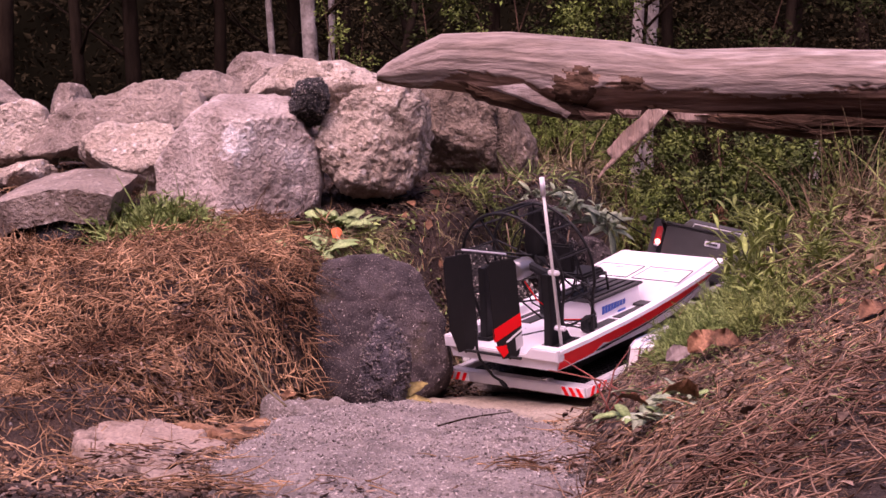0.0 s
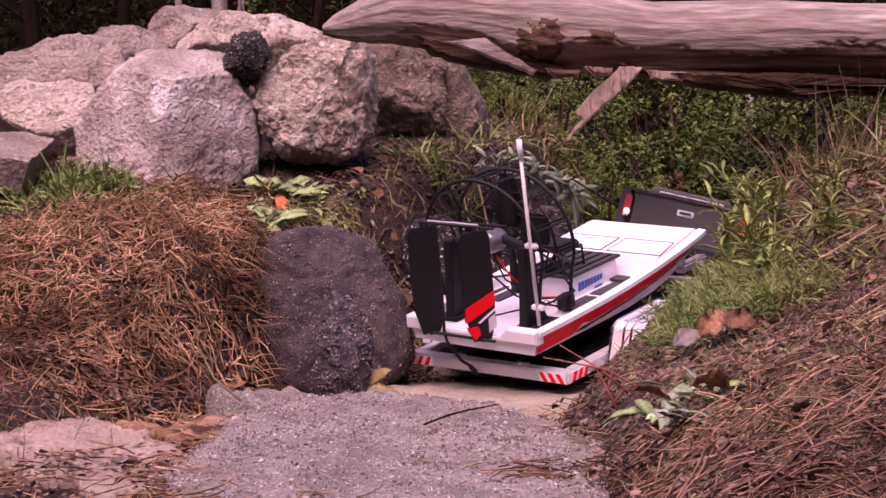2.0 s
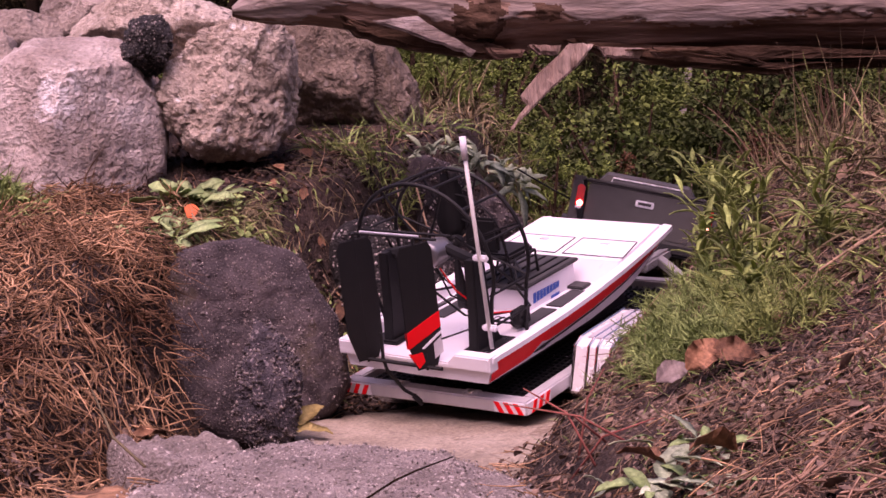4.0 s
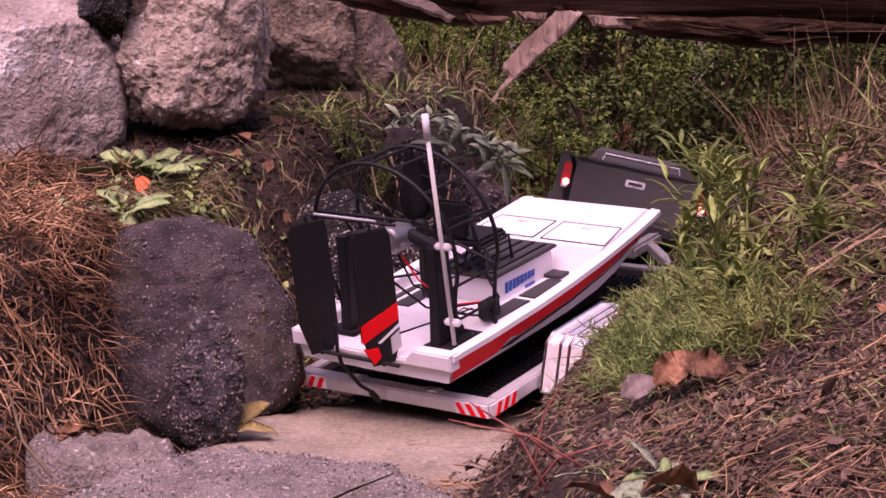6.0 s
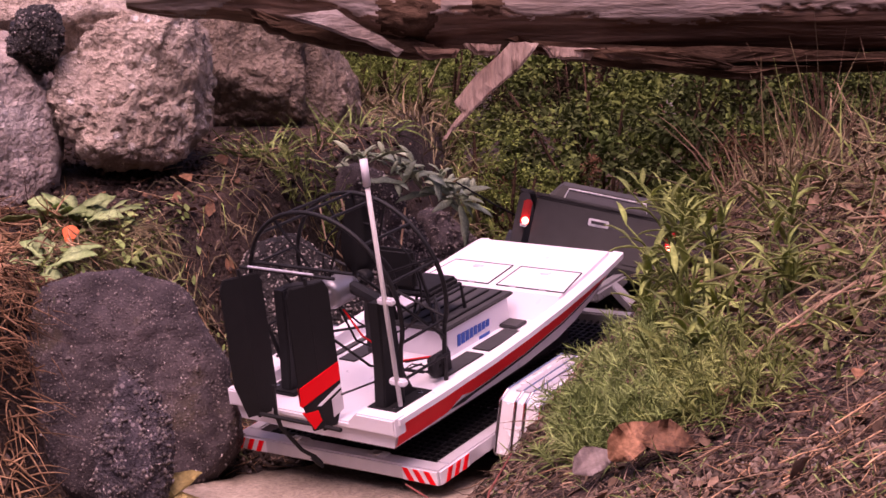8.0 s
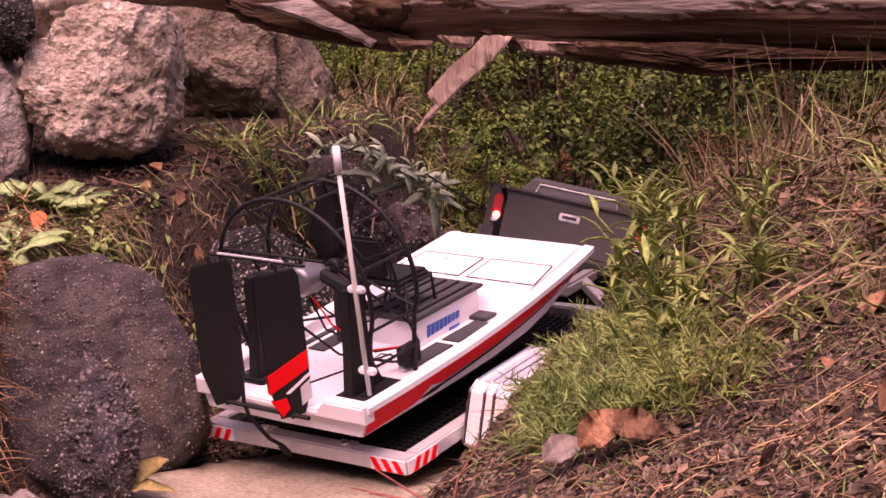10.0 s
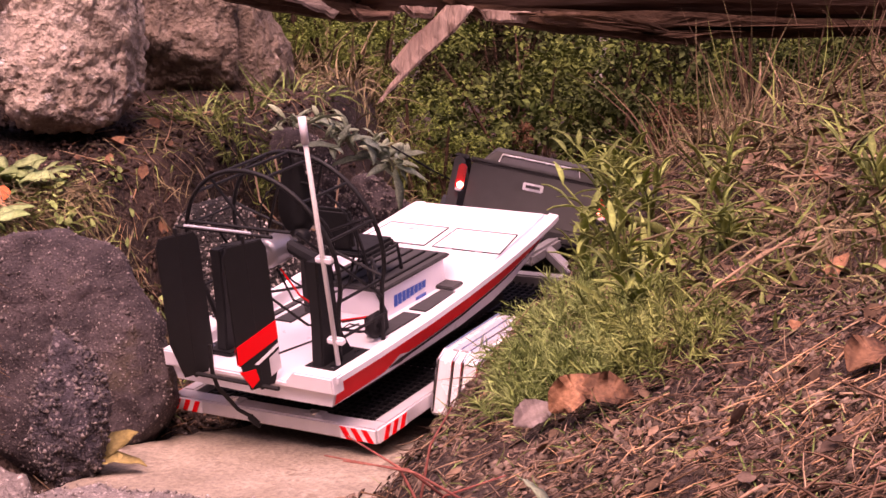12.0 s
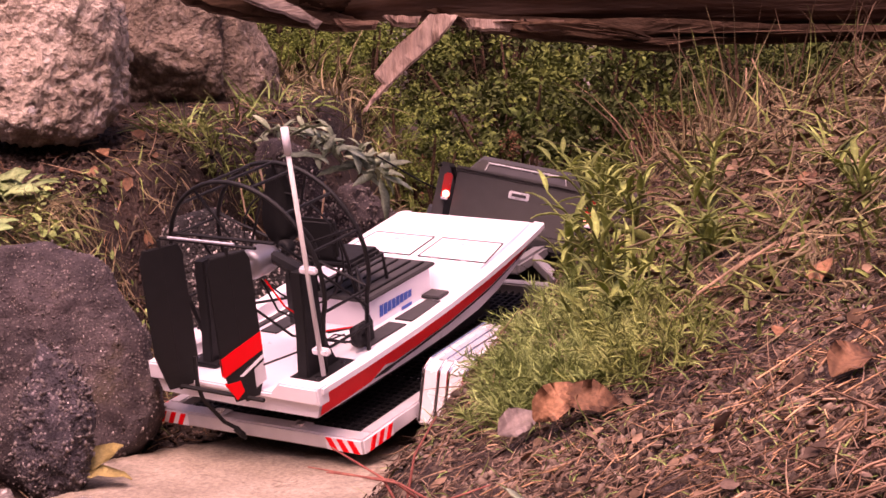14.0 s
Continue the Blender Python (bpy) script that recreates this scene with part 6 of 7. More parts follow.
def weed(c, stems, hgt, label, seed, lean=(-0.25, -0.1)):
    rnd = random.Random(seed)
    ob = thing("weed", pose(c[0], c[1], on_ground(*c) - 0.004), label, "weed", "leafy weeds")
    for s in range(stems):
        a, h = rnd.uniform(0, 6.28), hgt * rnd.uniform(0.6, 1.1)
        dx, dy = 0.35 * h * math.cos(a) + lean[0] * h, 0.35 * h * math.sin(a) + lean[1] * h
        pts = [(dx * t * t, dy * t * t, h * t) for t in (0, 0.33, 0.66, 1)]
        stem = part("stem", tube(pts, [0.0013, 0.0012, 0.001, 0.0007], 5), M_WEED, ob)
        for i in range(6):
            t = 0.35 + 0.65 * i / 5
            leaf = new("leaf", LANCE[i % 2])
            leaf.parent = stem
            leaf.matrix_local = Matrix.Translation((dx * t * t, dy * t * t, h * t)) @ Matrix.Rotation(i * 2.4 + a, 4, "Z") @ Matrix.Rotation(-radians(rnd.uniform(-5, 55)), 4, "Y") @ Matrix.Scale(rnd.uniform(0.6, 1.05), 4)
    return ob


for i, (x, y, n, h) in enumerate(((0.385, 1.93, 6, 0.07), (0.415, 2.02, 6, 0.08), (0.43, 1.95, 6, 0.07), (0.375, 1.84, 5, 0.06), (0.44, 1.78, 6, 0.06), (0.445, 2.10, 6, 0.075), (0.47, 2.14, 5, 0.08), (0.47, 1.88, 5, 0.07), (0.36, 1.89, 5, 0.055), (0.53, 1.70, 5, 0.06), (0.36, 1.74, 5, 0.05))):
    weed((x, y), n, h, "yellow-green leafy weed on the bank lip", 300 + i)
# a few single leaves that stand out
DLEAF = leaf_mesh("blade", 0.045, 0.028, 0.5, 0.5, M_DEAD, nx=7)
YLEAF = leaf_mesh("blade", 0.052, 0.024, 0.3, 0.3, surf("yellowish_leaf", (0.30, 0.22, 0.07), (0.44, 0.34, 0.13), 60, bump=0.1), nx=7)
GLEAF = leaf_mesh("blade", 0.036, 0.024, 0.5, 0.4, surf("grey_leaf", (0.16, 0.12, 0.115), (0.30, 0.24, 0.22), 60, bump=0.1), nx=7)
for me, x, y, dz, rx, ry, rz, lab in ((DLEAF, 0.258, 1.612, 0.020, 55, -32, 10, "curled orange-brown dead leaf in grass"), (GLEAF, 0.236, 1.622, 0.020, 48, -18, 8, "curled grey-brown dead leaf in grass"), (DLEAF, 0.278, 1.613, 0.024, 50, 12, -14, "curled orange-brown dead leaf in grass"),
                                      (DLEAF, 0.40, 1.47, 0.010, 25, -15, 30, "orange-brown dead leaf on the bank"), (DLEAF, 0.195, 1.43, 0.010, 10, -20, 150, "orange-brown dead leaf on the bank foot"), (YLEAF, -0.056, 1.918, 0.042, 14, 2, -8, "yellowish fallen leaf on the slab"),
                                      (YLEAF, -0.057, 1.926, 0.044, 40, -25, 20, "yellowish fallen leaf on the slab"), (DLEAF, 0.055, 2.245, 0.014, 10, -8, 10, "orange fallen leaf beside an asphalt chunk"), (DLEAF, -0.20, 1.90, 0.016, 5, -5, 40, "brown fallen leaf at the bank foot"),
                                      (GLEAF, -0.264, 1.466, 0.016, 4, 0, 20, "dark curled leaf on a pinkish slab"), (DLEAF, 0.22, 2.12, 0.02, 10, 0, 80, "orange fallen leaf on the track"), (DLEAF, 0.235, 1.41, 0.01, 30, -10, 200, "curled orange-brown dead leaf on the bank foot")):
    fl = thing("fallen_leaf", pose(x, y, on_ground(x, y) + dz, rx, ry, rz) @ Matrix.Scale(0.86, 4), lab, "leaf", "fallen leaves")
    new("blade", me).parent = fl

# ---- undergrowth beyond the log ----
def bush(c, rx, rz, n, size, mat, label, seed, twigs=7):
    rnd = random.Random(seed)
    z = on_ground(*c)
    ob = thing("bush", pose(c[0], c[1], z - 0.02), label, "bush", "undergrowth bushes")
    cs, rr = [], []
    for i in range(34):
        a, q, h = rnd.uniform(0, 6.28), rx * math.sqrt(rnd.random()), rnd.random()
        cs.append((q * math.cos(a), q * math.sin(a), rz * (0.12 + 0.95 * h)))
        rr.append((rx * rnd.choice((0.08, 0.12, 0.16, 0.26)),) * 2 + (rz * rnd.uniform(0.04, 0.10),))
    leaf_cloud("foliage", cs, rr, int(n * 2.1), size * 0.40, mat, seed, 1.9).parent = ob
    # outer and upper clumps; on M_BUSH their lighter green paints in the highlights
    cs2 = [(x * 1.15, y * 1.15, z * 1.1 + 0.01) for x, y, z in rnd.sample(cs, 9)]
    leaf_cloud("foliage", cs2, [(rx * 0.16, rx * 0.16, rz * 0.07)] * 9, int(n * 0.36), size * 0.42, M_BUSH_HI if mat is M_BUSH else mat, seed + 1, 1.9).parent = ob
    for i in range(twigs):
        q = cs[i]
        part("branch", tube([(q[0] * 0.15, q[1] * 0.15, 0), (q[0] * 0.5, q[1] * 0.5, q[2] * 0.6), q], [0.005, 0.0035, 0.0018], 5), M_BARK, ob)
    return ob


for i, (x, y, rx, rz, n, s, m) in enumerate(((0.62, 3.3, 0.20, 0.30, 1500, 0.026, M_BUSH), (0.95, 3.5, 0.24, 0.34, 1700, 0.028, M_BUSH), (0.85, 3.2, 0.18, 0.22, 1200, 0.030, M_BUSHL), (1.25, 3.6, 0.26, 0.36, 1700, 0.03, M_BUSH), (0.42, 3.7, 0.20, 0.34, 1300, 0.034, M_BUSHL), (0.50, 3.15, 0.10, 0.20, 700, 0.020, M_BUSHL),
                                              (0.70, 3.95, 0.3, 0.45, 1700, 0.034, M_BUSH), (1.1, 4.2, 0.34, 0.5, 1900, 0.036, M_BUSH), (1.6, 4.2, 0.36, 0.5, 1900, 0.036, M_BUSH), (0.3, 4.3, 0.3, 0.45, 1500, 0.034, M_BUSHL), (1.6, 3.5, 0.28, 0.4, 1700, 0.036, M_BUSHL), (2.0, 3.9, 0.34, 0.5, 1700, 0.034, M_BUSH),
                                              (0.1, 5.2, 0.5, 0.8, 2000, 0.05, M_FARBUSH), (1.0, 5.4, 0.5, 0.8, 2000, 0.05, M_FARBUSH), (1.9, 5.3, 0.5, 0.8, 2000, 0.05, M_FARBUSH), (2.7, 5.0, 0.5, 0.8, 1800, 0.05, M_FARBUSH), (0.62, 3.05, 0.07, 0.13, 420, 0.018, M_BUSHL), (0.36, 3.35, 0.12, 0.22, 600, 0.022, M_BUSHL),
                                              (0.70, 3.02, 0.16, 0.12, 700, 0.024, M_BROWN), (0.52, 3.0, 0.06, 0.22, 520, 0.022, M_BROWN), (0.79, 2.98, 0.07, 0.24, 560, 0.022, M_BROWN), (0.60, 2.92, 0.10, 0.09, 420, 0.020, M_BROWN), (0.78, 2.86, 0.12, 0.10, 420, 0.022, M_BROWN), (0.95, 3.08, 0.18, 0.14, 700, 0.024, M_BROWN), (0.50, 3.35, 0.18, 0.16, 700, 0.024, M_BROWN), (1.25, 3.2, 0.2, 0.16, 700, 0.026, M_BROWN), (1.5, 3.0, 0.2, 0.22, 800, 0.026, M_BROWN), (0.40, 3.0, 0.055, 0.26, 1900, 0.013, M_FERN), (0.365, 3.02, 0.045, 0.32, 1500, 0.013, M_FERN), (0.44, 2.95, 0.055, 0.19, 1900, 0.013, M_FERN), (0.60, 3.2, 0.14, 0.36, 700, 0.03, M_BUSHL), (0.75, 3.35, 0.14, 0.34, 600, 0.03, M_BUSHL), (0.55, 2.95, 0.06, 0.16, 380, 0.02, M_BUSHL), (0.44, 2.98, 0.06, 0.10, 500, 0.018, M_FERN), (1.05, 3.35, 0.1, 0.42, 500, 0.024, M_BUSHL),
                                              (0.235, 3.10, 0.055, 0.10, 1500, 0.013, M_FERN), (0.285, 3.02, 0.050, 0.08, 1300, 0.013, M_FERN), (0.20, 3.2, 0.05, 0.14, 1100, 0.013, M_FERN), (0.4, 6.6, 0.45, 1.25, 3200, 0.06, M_FERN), (0.0, 7.2, 0.5, 1.2, 1300, 0.05, M_FOREST), (1.3, 7.0, 0.6, 1.1, 1500, 0.05, M_FOREST), (-0.42, 7.0, 0.22, 1.0, 800, 0.05, M_FERN), (2.3, 7.0, 0.6, 1.2, 1500, 0.05, M_FOREST))):
    n, s = (n, s * 1.45) if m is M_BUSH else (n, s)
    bush((x, y), rx, rz, n, s, m, "fresh green leafy bush in the undergrowth" if m is M_BUSHL else "bright leafy green shrub lit against dark woods" if m is M_FERN else "low reddish-brown bush in the undergrowth" if m is M_BROWN else "dark green leafy bush in the undergrowth", 500 + i)
p = spread(900, (0.36, 1.1), (1.7, 2.5), 97)
rng = np.random.default_rng(98)
p[:, 2] += rng.uniform(0.002, 0.024, len(p)) * smooth(0.42, 0.6, p[:, 0])
tagged(chips("withered_leaves", p, 0.0085, M_CREST, 99), "withered pinkish-brown leaves on dry stems", "withered leaves", kind="stuff")
p = spread(5600, (0.14, 1.0), (1.0, 2.1), 101)
rng = np.random.default_rng(102)
w = flat_way(len(p), 103, 0.4, (0, 0, 0.8))
tagged(blades("sparse_grass", p, w, rng.uniform(0.008, 0.028, len(p)), 0.0014, M_GRASS, 0.4, 3, 0.2, 104), "sparse short green grass on the bank", "grass", kind="stuff")
p = np.r_[spread(2600, (0.1, 2.4), (2.9, 4.6), 91)]
tagged(chips("woodland_litter", p, 0.04, M_LITTER, 92), "brown leaf litter under the bushes", "leaf litter", kind="stuff")
sapling = thing("sapling", pose(1.25, 5.3, on_ground(1.25, 5.3) - 0.05, 0, 4, 0), "bare pale sapling stem among dark bushes", "tree")
part("trunk", tube([(0, 0, 0), (0.01, 0, 0.15), (0.02, 0, 0.32), (0.015, 0, 0.5)], [0.02, 0.018, 0.015, 0.008], 8), M_TRUNK, sapling, "", True)
p = spread(170, (0.2, 2.4), (2.9, 4.6), 93)
rng = np.random.default_rng(94)
w = flat_way(len(p), 95, 0.5, (0, 0, 0.9))
tagged(blades("woodland_stems", p, w, rng.uniform(0.15, 0.5, len(p)), 0.0032, M_BARK, 0.15, 4, 0.3, 96, True), "thin bare stems in the undergrowth", "stems", kind="stuff")

# loose sticks and roots
M_REDTWIG = surf("reddish_twig", (0.24, 0.06, 0.05), (0.42, 0.15, 0.11), 40, bump=0, rand=0.3)


def stick(pts, r, mat, label, name="twig"):
    ob = thing(name, pose(*pts[0]), label, "twig", "loose twigs")
    o = Vector(pts[0])
    part("stem", tube([Vector(q) - o for q in pts], r, 6), mat, ob, "", True)
    return ob


stick([(-0.005, 1.50, 0.027), (0.02, 1.56, 0.027), (0.04, 1.60, 0.026), (0.075, 1.66, 0.024)], [0.0009, 0.0009, 0.0008, 0.0005], M_DTRUNK, "thin dark twig on the gravelly slab")
stick([(-0.17, 1.66, 0.03), (-0.20, 1.72, 0.045), (-0.225, 1.80, 0.075)], [0.0012, 0.0012, 0.0008], M_HAY, "pale dry stalk leaning on the bank foot", "dry_stalk")
for i, (x, y, dx, dy, h) in enumerate(((0.16, 1.60, 0.06, -0.03, 0.05), (0.175, 1.57, -0.05, 0.03, 0.06), (0.19, 1.60, -0.07, -0.02, 0.035), (0.17, 1.62, 0.03, 0.03, 0.07), (0.15, 1.56, 0.07, 0.01, 0.02), (0.20, 1.56, -0.09, 0.04, 0.03))):
    z = on_ground(x, y)
    stick([(x, y, z), (x + dx * 0.4, y + dy * 0.4, z + h * 0.7), (x + dx, y + dy, z + h)], [0.0011, 0.0009, 0.0005], M_REDTWIG, "thin reddish twig at the foot of the bank")
stick([(0.125, 2.44, 0.25), (0.135, 2.40, 0.19), (0.165, 2.39, 0.165), (0.19, 2.40, 0.18), (0.20, 2.43, 0.23)], 0.0014, M_TWIG, "bare curved root hanging from the bank", "root")
stick([(0.10, 2.42, 0.24), (0.105, 2.38, 0.20), (0.13, 2.37, 0.17)], 0.0011, M_TWIG, "bare thin root hanging from the bank", "root")
stick([(-0.02, 2.46, 0.26), (-0.022, 2.44, 0.22), (-0.018, 2.43, 0.19)], 0.0013, M_STRAW, "orange dry stalk on the bank", "dry_stalk")
M_FRAG = surf("crumbled_straw", (0.13, 0.076, 0.054), (0.35, 0.242, 0.175), 7, rough=0.85, bump=0, rand=0.6, spec=0.1)
# larger bits of litter and short needles in drifts on the facing bank
p = spread(1500, (0.1, 1.1), (1.0, 2.2), 111)
tagged(chips("leaf_bits", p, 0.011, M_CREST, 112, 0.005), "curled brown leaf bits on the bank", "leaf litter", kind="stuff")
p = spread(80, (0.14, 0.50), (1.22, 1.55), 113, lambda x, y, r: np.abs((y - 1.42) - 0.5 * (x - 0.3)) < 0.05 + 0.05 * r)
rng = np.random.default_rng(114)
p[:, 2] += rng.uniform(0.002, 0.012, len(p))
tagged(blades("needle_drift", p, lay(np.stack([rng.normal(0.9, 0.25, len(p)), rng.normal(0.25, 0.3, len(p)), rng.normal(0, 0.1, len(p))], 1), p), rng.uniform(0.02, 0.055, len(p)), 0.0013, M_STRAW, 0.1, 3, 0.12, 115, True), "drift of orange pine needles on the bank", "pine straw", kind="stuff")
p = spread(26000, (0.06, 1.15), (0.9, 2.2), 121)
rng = np.random.default_rng(122)
p[:, 2] += rng.uniform(0.0, 0.007, len(p))
tagged(blades("crumbled_straw", p, lay(flat_way(len(p), 123, 0.3), p), rng.uniform(0.006, 0.026, len(p)), 0.0012, M_FRAG, 0.1, 2, 0.4, 124, True), "crumbled reddish-brown straw and stalks on the bank", "pine straw", kind="stuff")
# clods and small stones in the bare soil
p = np.r_[spread(2600, (-0.28, 0.30), (2.10, 2.72), 131), spread(1500, (-0.75, -0.1), (1.15, 1.95), 132), spread(1200, (-0.15, 0.35), (2.02, 2.4), 133)]
p[:, 2] += 0.002
tagged(gravel("soil_clods", p, 0.0042, surf("clod", (0.022, 0.014, 0.011), (0.12, 0.078, 0.062), 80, bump=0.6, rand=0.6, spec=0.1), 134), "small dark clods and grit on bare soil", "clods", kind="stuff")
p = np.r_[spread(1700, (-0.20, 0.16), (2.04, 2.30), 161, lambda x, y, r: bank_side(x, y) > 0.0), spread(300, (-0.05, 0.2), (2.3, 2.55), 162)]
rng = np.random.default_rng(163)
p[:, 2] += rng.uniform(0.002, 0.014, len(p))
tagged(blades("matted_grass", p, lay(flat_way(len(p), 164, 0.35), p), rng.uniform(0.018, 0.055, len(p)), 0.0017, M_HAY, 0.15, 4, 0.45, 165), "matted dry grass stalks on the bank", "dry grass", kind="stuff")
p = spread(650, (-0.20, 0.16), (2.04, 2.26), 168, lambda x, y, r: bank_side(x, y) > 0.0)
p[:, 2] += 0.006
tagged(blades("short_grass", p, flat_way(len(p), 169, 0.4, (0, 0, 0.5)), np.random.default_rng(170).uniform(0.015, 0.045, len(p)), 0.0022, M_WEED, 0.5, 4, 0.4, 170), "short yellow-green grass among dry stalks", "grass", kind="stuff")
p = spread(240, (-0.16, 0.16), (2.06, 2.36), 166, lambda x, y, r: bank_side(x, y) > 0.0)
p[:, 2] += 0.012
tagged(chips("clover_leaves", p, 0.011, M_GRASS, 167, 0.006), "small round green leaves among dry grass", "weeds", kind="stuff")
# pale dry stalks arching over the bare soil under the boulders
rnd = random.Random(61)
for i in range(16):
    x, y = rnd.uniform(-0.14, 0.14), rnd.uniform(2.22, 2.48)
    a, n = rnd.uniform(0, 6.28), rnd.uniform(0.03, 0.07)
    z = on_ground(x, y) + 0.002
    dx, dy = n * math.cos(a), n * math.sin(a)
    stick([(x, y, z), (x + dx * 0.35, y + dy * 0.35, z + n * 0.35), (x + dx * 0.75, y + dy * 0.75, z + n * 0.38), (x + dx, y + dy, z + n * 0.12)], [0.0008, 0.0008, 0.0007, 0.0004], M_HAY, "thin pale dry stalk arching over soil", "dry_stalk")
# dry stalks, brown leaves and twigs tangled over the upper bank
k = 0
for x, y, r, n, ln in ((0.42, 1.80, 0.06, 70, 0.055), (0.47, 1.70, 0.06, 70, 0.055), (0.38, 1.72, 0.05, 50, 0.05), (0.52, 1.66, 0.06, 60, 0.06), (0.55, 1.80, 0.06, 80, 0.07), (0.50, 1.92, 0.06, 90, 0.07), (0.58, 1.95, 0.06, 90, 0.08), (0.62, 1.82, 0.07, 90, 0.08), (0.45, 2.0, 0.05, 70, 0.07), (0.70, 1.78, 0.07, 80, 0.08)):
    k += 1
    tuft((x, y), r, n, ln, M_HAY, "tangled dry stalks on the bank", 700 + k, 0.0020, droop=0.5, up=0.35)
p = spread(480, (0.36, 0.95), (1.62, 2.25), 711)
rng = np.random.default_rng(712)
p[:, 2] += rng.uniform(0.004, 0.022, len(p)) * smooth(0.40, 0.55, p[:, 0])
tagged(chips("brown_leaves", p, 0.017, M_CREST, 713), "curled brown leaves caught in grass on the upper bank", "withered leaves", kind="stuff")
p = spread(4200, (0.40, 1.15), (1.55, 2.40), 721, lambda x, y, r: r < np.clip((x - 0.38) / 0.12, 0.1, 1))
rng = np.random.default_rng(722)
p[:, 2] += rng.uniform(0.002, 0.026, len(p))
tagged(blades("stalk_mat", p, lay(flat_way(len(p), 723, 0.45), p), rng.uniform(0.025, 0.075, len(p)), 0.0019, M_HAY, 0.2, 4, 0.5, 724), "mat of dry straw-coloured stalks on the upper bank", "dry grass", kind="stuff")
# needles and leaf crumbs lodged between the boulders
p = spread(900, (-0.98, -0.42), (2.36, 2.86), 741)
rng = np.random.default_rng(742)
p[:, 2] += rng.uniform(0.0, 0.02, len(p))
tagged(blades("lodged_straw", p, lay(flat_way(len(p), 743, 0.3), p), rng.uniform(0.02, 0.05, len(p)), 0.0022, M_STRAW, 0.15, 4, 0.5, 744, True), "brown pine straw lodged between boulders", "pine straw", kind="stuff")
p = spread(1200, (-0.98, -0.42), (2.36, 2.86), 745)
tagged(chips("lodged_litter", p, 0.014, M_LITTER, 746, 0.010), "brown leaf litter lodged between boulders", "leaf litter", kind="stuff")
# bare stems standing and leaning in front of the bushes
for x, y, h, lx, ly, r in ((0.60, 2.98, 0.17, 0.004, 0.0, 0.0050), (0.66, 2.96, 0.14, -0.02, 0.0, 0.0022), (0.74, 2.92, 0.15, -0.06, -0.02, 0.0020), (0.52, 3.0, 0.12, 0.03, 0.0, 0.0018), (0.86, 2.9, 0.18, 0.03, 0.0, 0.0024), (0.95, 2.85, 0.16, -0.07, 0.0, 0.0022), (0.46, 2.96, 0.10, -0.03, 0.0, 0.0018)):
    z = on_ground(x, y) - 0.01
    stick([(x, y, z), (x + lx * 0.4, y + ly * 0.4, z + h * 0.4), (x + lx * 0.8 + 0.004, y + ly * 0.8, z + h * 0.75), (x + lx, y + ly, z + h)], [r, r * 0.9, r * 0.75, r * 0.5], M_TWIG, "bare tan sapling standing in the undergrowth", "dead_sapling")
# straw hanging over the rim of the big chunk
rng = np.random.default_rng(761)
n = 260
x, y = rng.uniform(-0.235, -0.165, n), rng.uniform(1.955, 2.085, n)
p = np.stack([x, y, height(x, y) + rng.uniform(0.0, 0.02, n)], 1)
tagged(blades("overhanging_straw", p, flat_way(n, 762, 0.2, (0.55, -0.55, 0.05), 0.6), rng.uniform(0.02, 0.05, n), 0.0022, M_STRAW, 0.35, 4, 0.4, 763, True), "pine straw hanging over a dark asphalt chunk", "pine straw", kind="stuff")
# needles, crumbs and clods on the steep foot of the straw bank
def foot(x, y, r):
    return bank_side(x, y) > -0.06


p = spread(700, (-0.36, -0.10), (1.62, 2.0), 751, foot)
rng = np.random.default_rng(752)
p[:, 2] += rng.uniform(0.0, 0.012, len(p))
tagged(blades("slipped_straw", p, lay(flat_way(len(p), 753, 0.25), p, 0.5), rng.uniform(0.015, 0.045, len(p)), 0.0020, M_STRAW, 0.15, 4, 0.5, 754, True), "pine straw slipped down the bank foot", "pine straw", kind="stuff")
p = spread(900, (-0.36, -0.10), (1.62, 2.0), 755, foot)
tagged(chips("foot_litter", p, 0.010, M_LITTER, 756, 0.005), "brown leaf crumbs at the bank foot", "leaf litter", kind="stuff")
p = spread(1100, (-0.36, -0.10), (1.62, 2.0), 757, foot)
tagged(gravel("foot_clods", p, 0.0040, surf("foot_clod", (0.030, 0.021, 0.018), (0.20, 0.15, 0.135), 80, bump=0.6, rand=0.6, spec=0.1), 758), "clods and grey grit at the bank foot", "clods", kind="stuff")
# straw wisps and leaf crumbs drifted over the rims of the slabs
RIMS = ((-0.20, 1.24, 0.06, 0.020, 130), (0.085, 1.37, 0.045, 0.02, 80), (-0.205, 1.40, 0.02, 0.06, 60), (-0.19, 1.60, 0.025, 0.06, 60), (-0.34, 1.72, 0.06, 0.015, 70), (-0.31, 1.42, 0.03, 0.06, 50), (0.12, 1.55, 0.015, 0.10, 60))
rng = np.random.default_rng(731)
p = np.concatenate([rng.normal((x, y), (rx, ry), (n, 2)) for x, y, rx, ry, n in RIMS])
p = np.c_[p, height(p[:, 0], p[:, 1]) + 0.024 + rng.uniform(0, 0.008, len(p))]
way = flat_way(len(p), 732, 0.10, (0.5, 0.1, -0.05))
tagged(blades("straw_wisps", p, way, rng.uniform(0.015, 0.05, len(p)), 0.0016, M_STRAW, 0.12, 3, 0.3, 733, True), "wisps of orange pine straw on slab rims", "pine straw", kind="stuff")
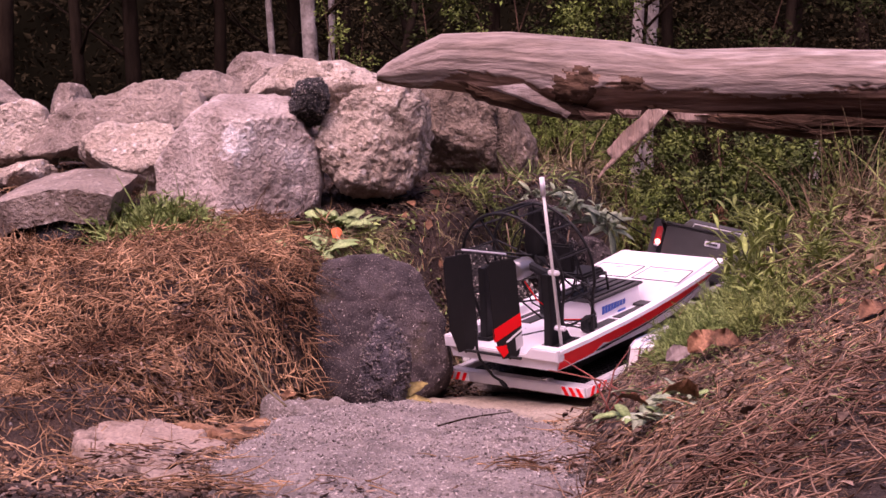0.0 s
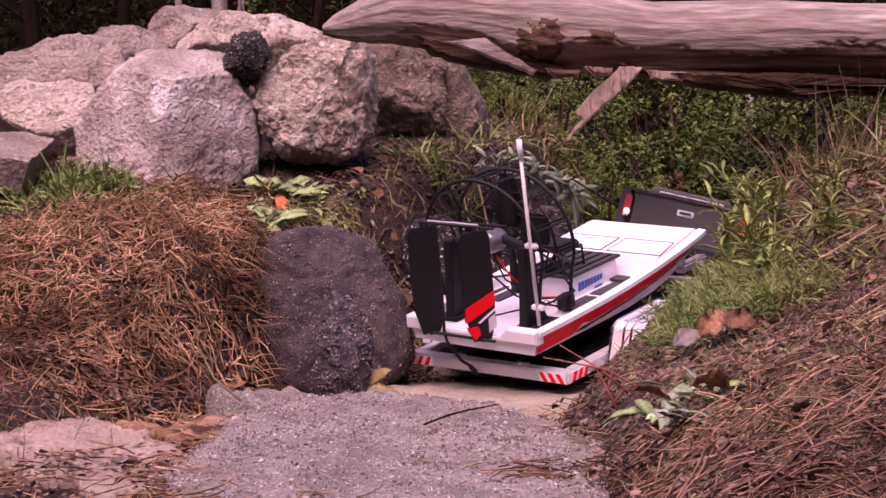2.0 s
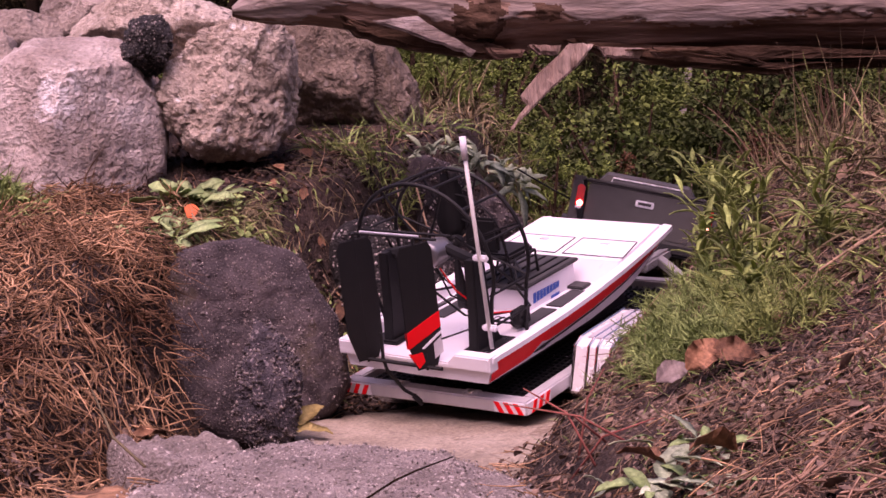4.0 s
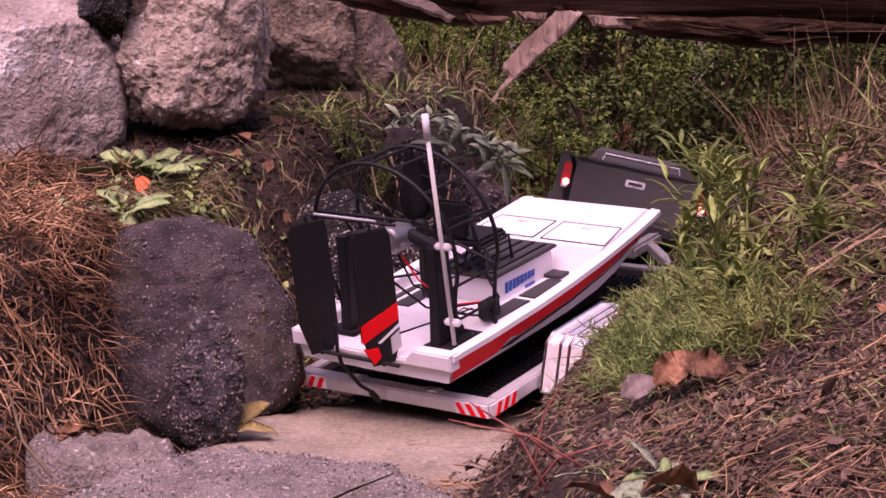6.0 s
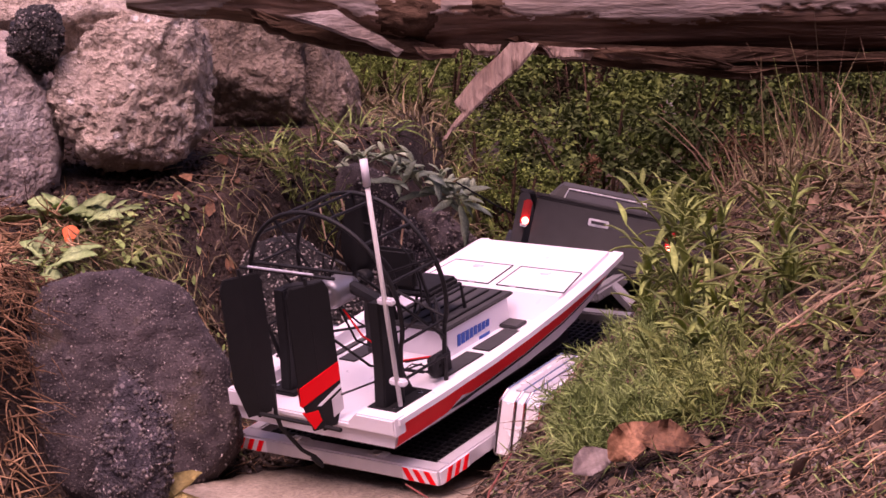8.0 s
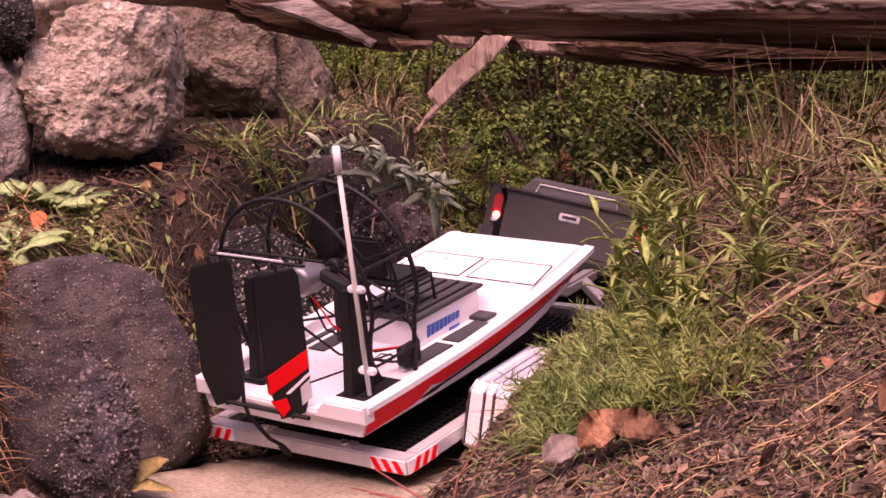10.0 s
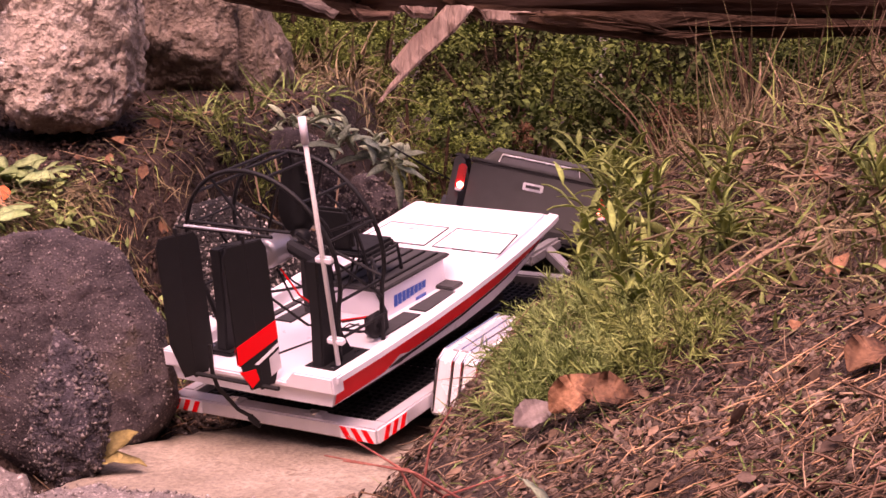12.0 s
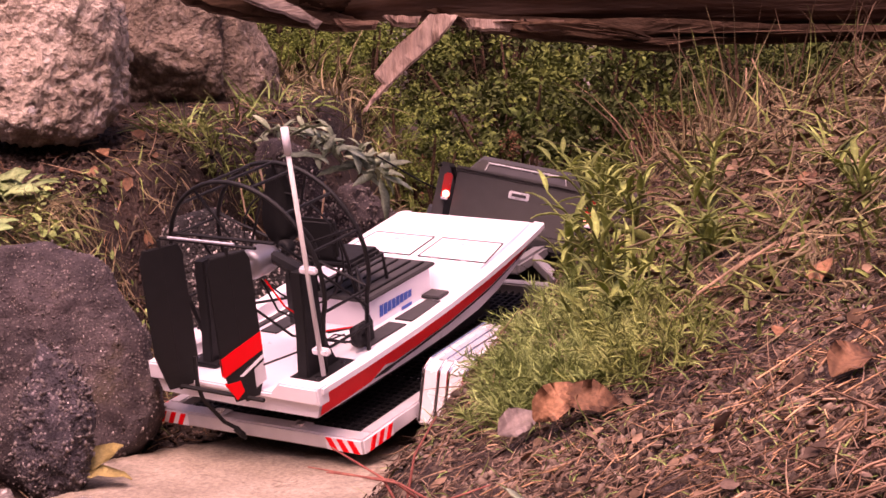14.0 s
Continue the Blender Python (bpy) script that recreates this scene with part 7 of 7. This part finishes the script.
p = np.concatenate([rng.normal((x, y), (rx * 1.1, ry * 1.1), (n * 4, 2)) for x, y, rx, ry, n in RIMS])
p = np.c_[p, height(p[:, 0], p[:, 1]) + 0.018]
tagged(chips("rim_litter", p, 0.008, M_LITTER, 734), "dark leaf crumbs along the slab rims", "leaf litter", kind="stuff")
rnd = random.Random(71)
for i in range(14):
    x, y = rnd.uniform(0.36, 0.62), rnd.uniform(1.62, 1.98)
    a, n = rnd.uniform(-1.2, 1.2) + (3.14 if i % 2 else 0), rnd.uniform(0.05, 0.12)
    z, dx, dy = on_ground(x, y) + rnd.uniform(0.015, 0.035), n * math.cos(a), n * math.sin(a)
    e = on_ground(x + dx, y + dy) + 0.004
    stick([(x, y, z), (x + dx * 0.5, y + dy * 0.5, (z + e) / 2 + 0.006), (x + dx, y + dy, e)], [0.0013, 0.0011, 0.0007], M_HAY if i % 3 else M_TWIG, "long dry stalk lying across the grass", "dry_stalk")
p = spread(15000, (0.08, 1.0), (1.0, 2.1), 141)
p[:, 2] += 0.001
tagged(gravel("bank_crumbs", p, 0.0036, surf("crumb", (0.055, 0.039, 0.031), (0.245, 0.182, 0.140), 9, bump=0, rand=0.6, spec=0.08), 142), "crumbs of soil and rotted leaves on the bank", "crumbs", kind="stuff")
p = spread(420, (0.10, 0.85), (0.90, 1.50), 145)
p[:, 2] += 0.004
tagged(chips("bark_bits", p, 0.013, M_LITTER, 146), "curled bits of bark and leaf low on the bank", "leaf litter", kind="stuff")
# reddish straw in a loose tangle low on the facing bank
p = spread(1900, (0.08, 0.80), (0.92, 1.40), 151)
rng = np.random.default_rng(152)
p[:, 2] += rng.uniform(0.002, 0.016, len(p))
tagged(blades("straw_tangle", p, lay(flat_way(len(p), 153, 0.3), p), rng.uniform(0.018, 0.055, len(p)), 0.0021, surf("reddish_straw", (0.13, 0.068, 0.045), (0.44, 0.275, 0.190), 7, rough=0.8, bump=0, rand=0.55, spec=0.1), 0.12, 4, 0.5, 154, True), "loose tangle of reddish-brown straw on the bank", "pine straw", kind="stuff")
